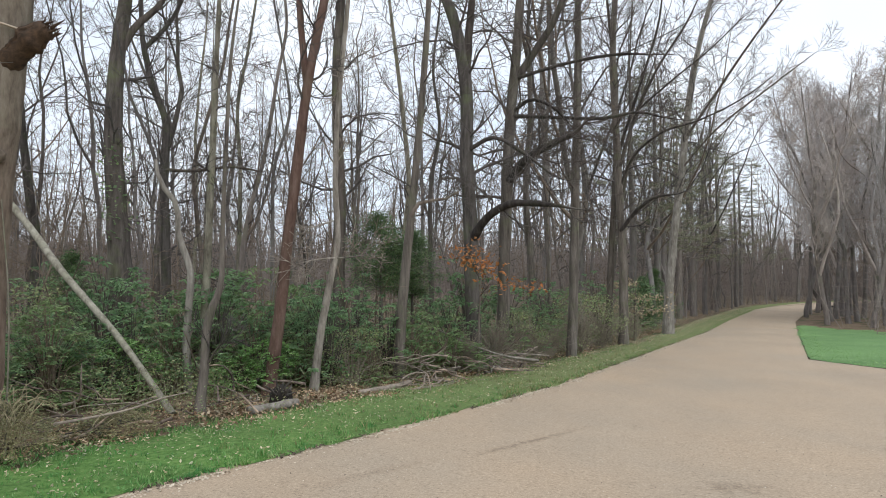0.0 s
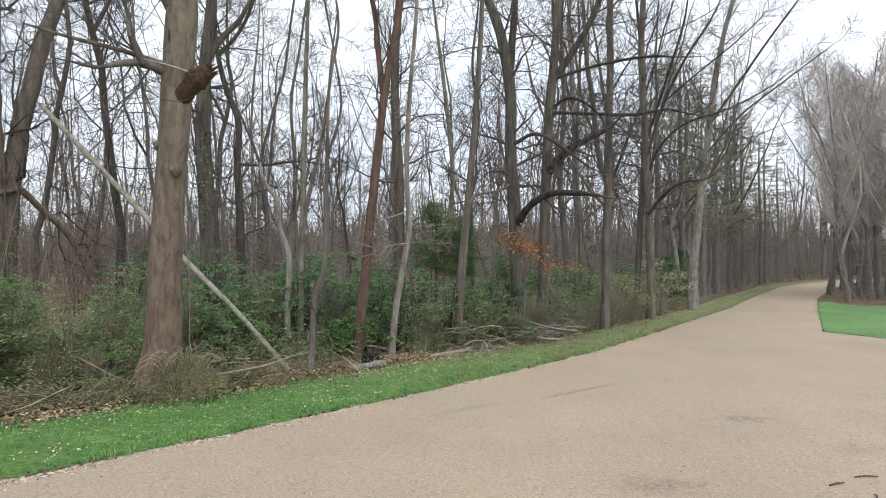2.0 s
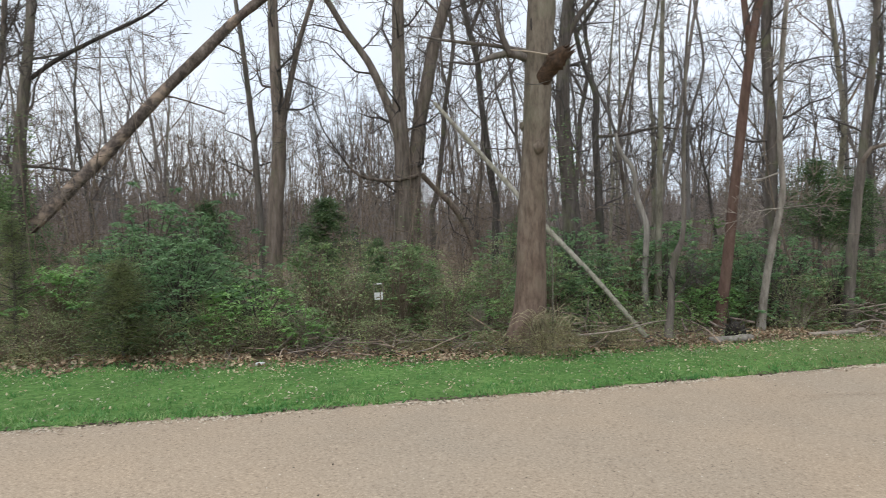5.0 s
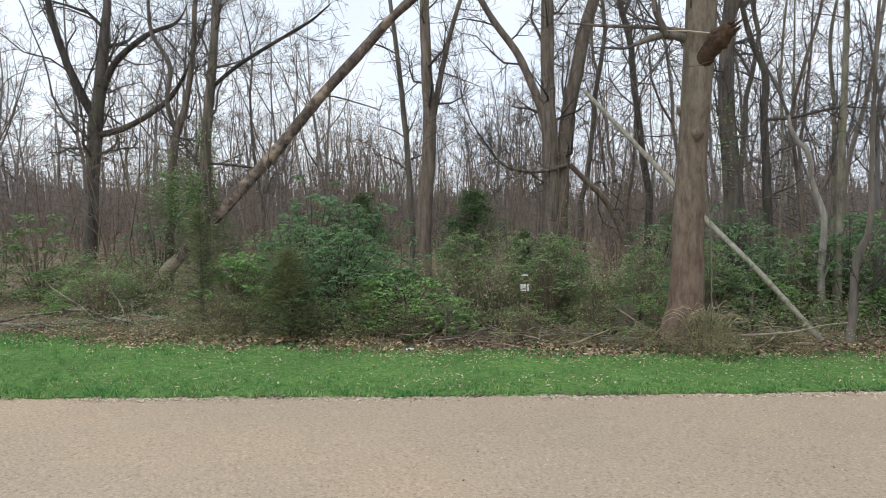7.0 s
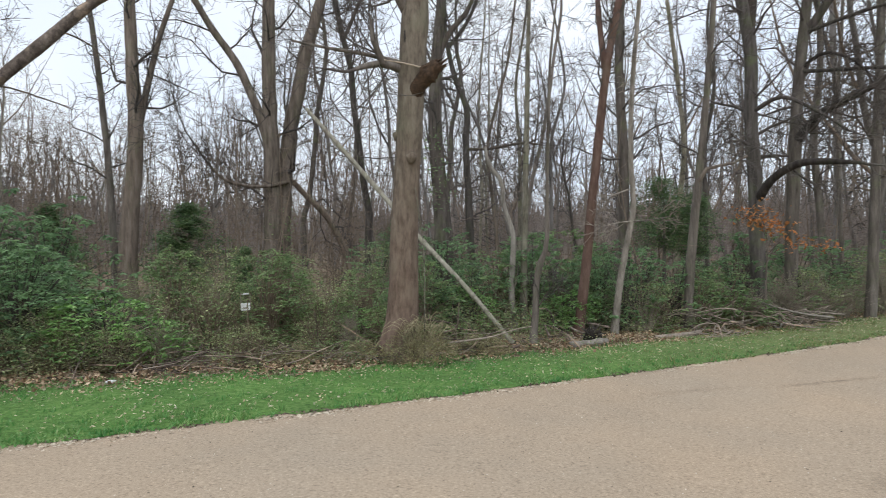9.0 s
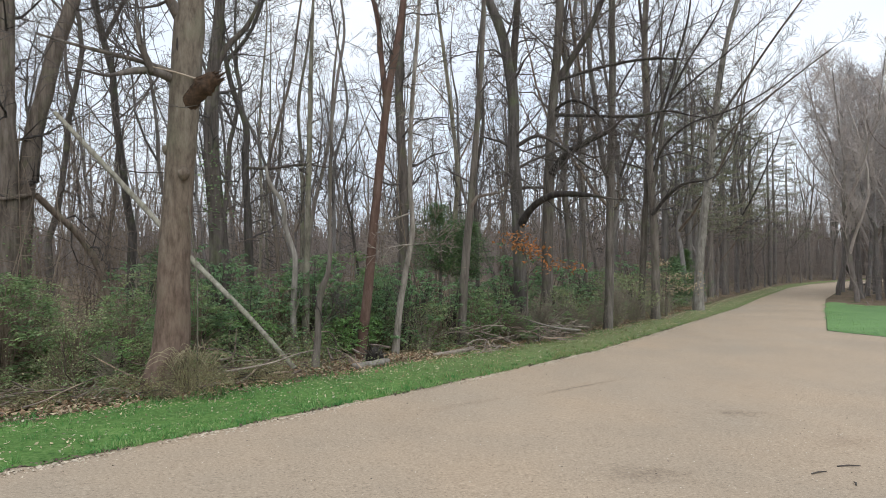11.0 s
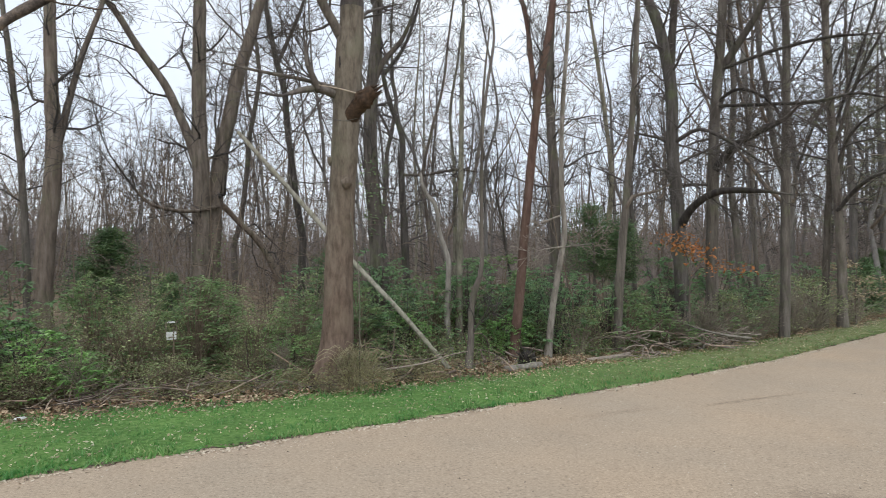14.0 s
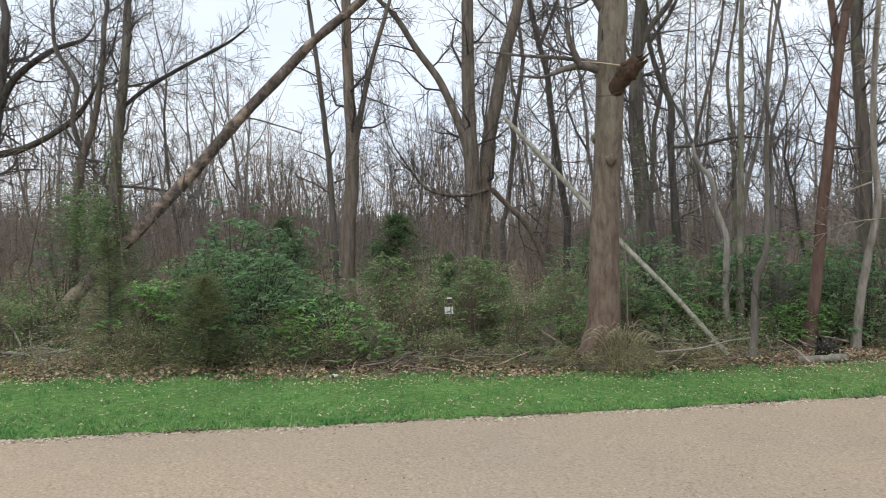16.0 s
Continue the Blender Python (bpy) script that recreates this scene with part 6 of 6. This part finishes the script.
leafy_sapling("beech_sapling", "sapling with pale tan withered leaves", 6.2, 24.6, [((5.2, 24.4, 1.0), (6.2, 24.4, 1.1)), ((5.6, 24.2, 0.55), (7.2, 24.2, 0.6)), ((6.0, 24.0, 0.1), (7.3, 24.1, 0.2)), ((5.0, 24.3, 0.3), (6.0, 24.2, 0.1))], 2.2, TANLEAF, 0.11, 150, 62)


def pine(seed, h, mat, x, y, low=0.45):
    """A tall pine: a straight trunk, long level boughs that sag and turn up at their ends, needles in flat fans along them."""
    rng = np.random.default_rng(seed)
    root = tagged(empty("pine_tree", x, y), "tall thin pine with level feathery boughs", "pine tree", "pines by the road")
    tu, br, c = Tubes(), Tubes(), []
    tu.add([(0, 0, -0.2), (0.08, 0, h * 0.35), (0.0, 0.1, h * 0.7), (0.05, 0, h)], [0.2, 0.16, 0.1, 0.02], 10)
    for i in range(30):
        f = low + (1 - low) * (i + rng.random()) / 30
        th = rng.uniform(0, 6.28)
        ln = (1.0 + 4.2 * (1 - f) ** 0.8) * rng.uniform(0.6, 1.1)
        d, side = np.array([math.cos(th), math.sin(th), 0]), np.array([-math.sin(th), math.cos(th), 0])
        o = np.array([0, 0, f * h])
        lift = rng.uniform(-0.12, 0.25)
        p = [o + d * ln * a + np.array([0, 0, ln * (lift * a - 0.16 * math.sin(math.pi * a))]) + side * rng.normal(0, 0.05) for a in (0, 0.33, 0.67, 1.0)]
        br.add(p, [0.032, 0.024, 0.016, 0.006], 4)
        for _ in range(11):
            a = rng.uniform(0.3, 1.0)
            q = o + d * ln * a + np.array([0, 0, ln * (lift * a - 0.16 * math.sin(math.pi * a))])
            w = q + d * rng.uniform(0.1, 0.5) + side * rng.normal(0, 0.5) + np.array([0, 0, rng.normal(0.04, 0.06)])
            br.add([q, w], [0.008, 0.004], 3)
            n = 19
            c.append(q + (w - q) * rng.random(n)[:, None] ** 0.6 + rng.normal(0, 1, (n, 3)) * np.array([0.12, 0.12, 0.035]))
    # trunk and boughs take the far colours that hold the haze
    place("trunk", tu.mesh("trunk"), HAZEBARK, root)
    place("branchwork", br.mesh("branchwork"), HAZETWIG, root)
    v, q = leaves(rng, np.concatenate(c), 0.2, 0.14, 0.05)
    place("foliage", quad_mesh("foliage", v, q, False), mat, root)
    return root


for k, (x, y, h) in enumerate(((8.4, 33.5, 12.5), (10.4, 36.3, 13.5), (11.6, 39.2, 13), (13.4, 42.0, 13), (15.8, 46.5, 13.5), (18.6, 52.0, 14), (21.3, 57.6, 15), (23.9, 63.0, 16.5), (27.4, 67.5, 16), (30.2, 73.0, 17), (35.5, 82.0, 17.5))):
    pine(400 + k, h, PINE, x, y, (0.38, 0.3, 0.35, 0.3, 0.3, 0.3, 0.35, 0.4, 0.3, 0.25, 0.3)[k])


# ---- small things along the edge ----
def stick(name, pts, radii, mat, parent, sides=7):
    tu = Tubes()
    sp, sr = resample(pts, radii, 0.12)
    tu.add(sp, sr, sides)
    return place(name, tu.mesh(name), mat, parent)


def brush_pile(x, y, length, turn, n, seed, label, mat=DEAD, high=0.45, thick=0.022, reach=(0.5, 1.5), bend=0.3):
    """A heap of dead branches; each branch is a piece of its own."""
    rng = np.random.default_rng(seed)
    root = tagged(empty("brush_pile", x, y), label, "brush pile")
    ax = np.array([math.cos(turn), math.sin(turn), 0])
    for i in range(n):
        o = ax * rng.uniform(-0.5, 0.5) * length + np.append(rng.normal(0, 0.18, 2), 0.03 + high * rng.random() ** 2)
        th = turn + rng.normal(0, 0.95) + (math.pi if rng.random() < 0.5 else 0)
        ln = rng.uniform(*reach)
        d = np.array([math.cos(th), math.sin(th), rng.normal(0.0, 0.12)])
        p = [o - d * ln / 2]
        for _ in range(4):
            d = unit(d + rng.normal(0, bend, 3))
            p.append(p[-1] + d * ln / 4)  # a bent branch
        p = np.array(p)
        gz = np.array([float(ground_z(x + a, y + b)) - root.location.z for a, b in p[:, :2]])
        p[:, 2] = np.maximum(p[:, 2], gz + 0.03)
        stick("branch", p, np.linspace(thick * rng.uniform(0.6, 1.5), 0.006, 5), mat if rng.random() < 0.7 else BARK_LOG, root)
    return root


brush_pile(-0.35, 13.3, 1.6, 0.95, 40, 71, "heap of bleached dead branches on the verge", high=0.45, thick=0.013)
brush_pile(1.0, 15.3, 3.0, 0.95, 44, 72, "long heap of grey dead branches by the wood", high=0.4, thick=0.0125)
brush_pile(0.9, 15.1, 3.6, 0.95, 10, 70, "long pale fallen branches along the verge", BARK_PALE, 0.4, 0.026, (1.2, 2.6), 0.24)
brush_pile(-6.2, 6.3, 2.4, 0.8, 34, 73, "scattered dead sticks on leaf litter", BARK_LOG, 0.14, 0.008, (0.3, 1.2), 0.14)
brush_pile(-7.1, 5.4, 1.8, 0.8, 20, 74, "scattered thin sticks on brown leaves", BARK_LOG, 0.12, 0.007, (0.3, 1.0), 0.14)
brush_pile(-3.9, 9.1, 1.6, 0.9, 14, 75, "tangle of grey sticks under a leaning pole", DEAD, 0.25, 0.016)
brush_pile(-11.2, 2.5, 2.2, 1.0, 26, 76, "heap of broken pale branches by a fallen trunk", BARK_PALE, 0.35, 0.02, (0.6, 1.7), 0.26)
brush_pile(-2.75, 10.6, 0.9, 0.9, 12, 77, "small heap of broken brown sticks", BARK_LOG, 0.25, 0.016)
brush_pile(-5.3, 7.2, 1.4, 0.8, 7, 78, "sticks and dry stems at a tree's foot", BARK_LOG, 0.15, 0.009)


def log(x, y, ln, turn, radius, mat, label, seed, tilt=0.0):
    root = tagged(empty("log", x, y), label, "log")
    rng = np.random.default_rng(seed)
    d = np.array([math.cos(turn), math.sin(turn), tilt])
    n = 9
    p = np.array([d * ln * (k / (n - 1) - 0.5) for k in range(n)]) + np.array([0, 0, radius * 0.8])
    p[:, 2] += rng.normal(0, 0.008, n)
    r = radius * (1 + rng.normal(0, 0.07, n))
    p = np.vstack([p[:1], p, p[-1:]])
    r = np.concatenate([[0.004], r, [0.004]])
    tu = Tubes()
    tu.add(p, r, 11)
    place("body", tu.mesh("body"), mat, root)
    return root


log(-2.22, 10.58, 0.75, 0.86, 0.06, BARK_PALE, "short pale log lying on the verge's edge", 81)
log(-0.95, 12.5, 1.2, 0.95, 0.05, DEAD, "bleached branch lying along the verge", 82)
log(-15.2, 3.2, 1.7, 1.3, 0.07, CUT, "pale split pole lying in brush", 83, 0.05)


for k, (x, y, ln) in enumerate(((-9.6, 7.9, 0.3), (-9.0, 8.5, 0.25), (-8.55, 8.95, 0.35), (-9.3, 8.25, 0.18))):
    log(x, y, ln, 0.8 + 0.1 * k, 0.045, CUT, "short bleached log lying in a gap of the wood", 85 + k)


def stump():
    root = tagged(empty("root_stump", -2.24, 10.98), "small black rotten stump with upturned roots", "stump")
    knob(root, (0, 0, 0.11), 0.15, plain("black_rotten_wood", (0.022, 0.017, 0.014), 0.95, 0.5), 4, (1.0, 0.8, 1.1), "stump_body")
    rng = np.random.default_rng(84)
    for _ in range(16):
        th = rng.uniform(0, 6.28)
        d = np.array([math.cos(th), math.sin(th), rng.uniform(-0.1, 1.3)])
        p = [np.array([0, 0, 0.12])]
        for _ in range(3):
            d = unit(d + rng.normal(0, 0.3, 3))
            p.append(p[-1] + d * 0.1)
        stick("root", np.array(p), [0.03, 0.022, 0.014, 0.005], BARK_DARK, root)


stump()


def dry_tussock(x, y, w, h, n, seed, label):
    """Arching dry stems that hang over in a loose dome."""
    rng = np.random.default_rng(seed)
    root = tagged(empty("dry_tussock", x, y), label, "dry grass")
    tu = Tubes()
    for _ in range(n):
        th = rng.uniform(0, 6.28)
        o = np.append(rng.normal(0, 0.2 * w, 2), 0)
        ln, hh, far = w * rng.uniform(0.5, 1.25), h * rng.uniform(0.75, 1.05), rng.uniform(1.7, 2.45)
        d = np.array([math.cos(th), math.sin(th), 0])
        a = np.linspace(0, far, 7)[:, None]
        tu.add(o + d * ln * (a / 2.6) ** 1.3 + np.array([0, 0, hh]) * np.sin(a) + rng.normal(0, 0.008, (7, 3)), [0.0018, 0.0028, 0.004, 0.005, 0.005, 0.0038, 0.0018], 3)
    tagged(place("stemwork", tu.mesh("stemwork"), STRAW, root), kind="stuff")
    k = n * 80
    th, u = rng.uniform(0, 6.28, k), rng.random(k) ** 0.5
    c = np.column_stack([np.cos(th) * u * w, np.sin(th) * u * w, h * (0.92 - 0.6 * u ** 2) * rng.uniform(0.3, 1.0, k)])
    v, q = leaves(rng, c, 0.038, 0.3)
    place("foliage", quad_mesh("foliage", v, q, False), WEED, root)


dry_tussock(-4.02, 7.86, 0.56, 0.66, 56, 91, "dome of dry arching stems at a tree's foot")
dry_tussock(-3.5, 9.0, 0.45, 0.3, 24, 92, "low dry stems and weeds by a leaning pole")
dry_tussock(-4.85, 7.75, 0.4, 0.3, 22, 93, "low dry weeds at a tree's foot")
dry_tussock(-9.0, 3.4, 0.4, 0.28, 20, 94, "thin dry weeds in leaf litter")
dry_tussock(-5.6, 7.1, 0.4, 0.28, 20, 95, "loose dry stems beside scattered sticks")


def stick_heap(x, y, w, n, mat, label, seed, long_stick=None):
    """A small dark heap of sticks and rotten leaves, with one longer branch laid over it."""
    rng = np.random.default_rng(seed)
    root = tagged(empty("stick_heap", x, y), label, "stick heap")
    org = np.array(root.location)
    knob(root, (0, 0, 0.0), w * 0.5, FLOOR, seed, (1.0, 0.8, 0.5 if mat == BARK_DARK else 0.2), "earth_mound")
    for _ in range(n):
        th = rng.uniform(0, 6.28)
        d = np.array([math.cos(th), math.sin(th), rng.uniform(-0.15, 0.35)])
        c = np.append(rng.normal(0, 0.3 * w, 2), rng.uniform(0.05, 0.3 * w))
        ln = w * rng.uniform(0.4, 1.0)
        b = rng.normal(0, 0.04, 3)
        p = np.array([c - d * ln / 2, c + b, c + d * ln / 2])
        p[:, 2] = np.maximum(p[:, 2], 0.01)
        stick("stick", p, [0.009, 0.008, 0.004], mat, root, 5)
    if long_stick:
        p = np.array(long_stick) - org
        stick("long_stick", p, np.linspace(0.018, 0.007, len(p)), DEAD, root)


stick_heap(-3.54, 8.96, 0.45, 16, BARK_DARK, "dark heap of sticks under a bleached branch", 71, [(-3.85, 8.45, 0.02), (-3.6, 8.65, 0.04), (-3.3, 8.85, 0.08), (-3.0, 9.08, 0.17), (-2.8, 9.25, 0.2)])
stick_heap(-4.25, 7.75, 0.4, 9, BARK_DARK, "dark soil and sticks at a big tree's foot", 72)
for k, (x, y, w) in enumerate(((-5.9, 6.85, 0.7), (-5.25, 7.4, 0.55), (-6.7, 6.2, 0.7), (-7.5, 5.55, 0.6), (-4.75, 7.6, 0.4), (-8.6, 3.9, 0.5))):
    stick_heap(x, y, w, 8, DEAD, "thin scatter of bleached sticks in leaf litter", 171 + k)
stick_heap(-2.7, 10.9, 0.35, 12, DEAD, "bleached sticks heaped beside a rotten stump", 73)


def weeds():
    """The low tangle of weeds, briars and thin stems that fills the wood's edge."""
    rng = np.random.default_rng(96)
    a, b = np.array(WOOD, float), np.array(EDGE, float)
    tu, cs, ct, co = Tubes(), [], [], []
    for i in range(1, 13):
        ln = np.linalg.norm(a[i + 1] - a[i])
        out = a[i] - b[i]
        out = out / np.linalg.norm(out)
        near = np.hypot(*a[i])
        for _ in range(int(ln * (120 if near < 15 else 55 if near < 28 else 14))):
            dep = 0.15 + rng.gamma(1.3, 2.0)
            p = a[i] + (a[i + 1] - a[i]) * rng.random() + out * dep
            if noise.noise(Vector((p[0] * 0.55, p[1] * 0.55, 5))) < -0.22:
                continue
            z = float(ground_z(p[0], p[1]))
            h = (0.10 + 0.27 * min(dep, 3.2)) * rng.uniform(0.5, 1.35)
            d = rng.normal(0, 0.28, 2) * h
            o = np.array([p[0], p[1], z])
            top = o + np.array([d[0], d[1], h])
            mid = (o + top) / 2 + np.append(-d * 0.25, 0.1 * h)
            if rng.random() < 0.5:
                tu.add([o, mid, top], [0.004, 0.0035, 0.0015], 3)
            k = int(rng.uniform(20, 52))
            c = o + (top - o) * rng.uniform(0.15, 1.05, k)[:, None] + rng.normal(0, 0.13, (k, 3))
            (cs if rng.random() < 0.4 else co if rng.random() < 0.6 else ct).append(c)
    tagged(place("weed_stems", tu.mesh("weed_stems"), GREYSTEM), "thin grey stems and briars at the wood's edge", "undergrowth", kind="stuff")
    for c, mat, lab in ((cs, WEED, "brownish olive weeds at the wood's edge"), (co, OLIVE, "pale olive-green weeds at the wood's edge"), (ct, IVY, "fresh green weeds at the wood's edge")):
        v, q = leaves(rng, np.concatenate(c), 0.04, 0.45, 0.2)
        tagged(place("weeds", quad_mesh("weeds", v, q, False), mat), lab, "weeds", kind="stuff")


weeds()


def twig_on_road(x, y, ln, turn, seed):
    root = tagged(empty("twig", x, y), "dark broken twig lying on the road", "twig")
    d = np.array([math.cos(turn), math.sin(turn), 0])
    stick("stem", np.array([-d * ln / 2, d * ln * 0.1 + np.array([0.01, 0.01, 0.004]), d * ln / 2]) + np.array([0, 0, 0.009]), [0.006, 0.007, 0.004], BARK_DARK, root)


twig_on_road(2.6, 5.5, 0.16, 0.4, 1)
twig_on_road(2.95, 5.72, 0.2, 0.1, 2)
twig_on_road(2.75, 5.25, 0.07, 1.3, 3)


def small_things():
    root = tagged(empty("litter_scrap", -6.55, 4.98), "crumpled white scrap lying on the grass", "litter")
    bm = bmesh.new()
    bmesh.ops.create_icosphere(bm, subdivisions=2, radius=0.055)
    for v in bm.verts:
        v.co = v.co * (1 + 0.5 * noise.noise(v.co * 30))
        v.co.z = max(-0.01, v.co.z * 0.45) + 0.03
    me = bpy.data.meshes.new("scrap")
    bm.to_mesh(me)
    bm.free()
    place("scrap", me, WHITE, root)
    root = tagged(empty("white_notice", -6.55, 7.22), "small white notice in a wire frame among shrubs", "sign")
    turn = Matrix.Translation((0, 0, 0.72)) @ Matrix.Rotation(0.75, 4, "Z")
    for name, x, z, w, h, d, mat in (("board", 0.0, 0.0, 0.13, 0.11, 0.012, WHITE), ("top_bar", 0.0, 0.19, 0.1, 0.022, 0.01, WHITE), ("side_bar", 0.068, 0.1, 0.01, 0.2, 0.008, GREYSTEM), ("side_bar", -0.068, 0.1, 0.01, 0.2, 0.008, GREYSTEM), ("print_bar", 0.0, -0.02, 0.07, 0.02, 0.003, GREYSTEM)):
        bm = bmesh.new()
        bmesh.ops.create_cube(bm, size=1, matrix=turn @ Matrix.Translation((x, -0.009 if name == "print_bar" else 0, z)) @ Matrix.Diagonal((w, d, h, 1)))
        bmesh.ops.bevel(bm, geom=bm.edges[:], offset=0.001, segments=1, affect="EDGES")
        me = bpy.data.meshes.new(name)
        bm.to_mesh(me)
        bm.free()
        place(name, me, mat, root)
    stick("stake", np.array([(0.02, 0.02, -0.1), (0.02, 0.02, 0.4), (0.02, 0.02, 0.85)]), [0.01, 0.01, 0.01], BROWNSTEM, root)


small_things()
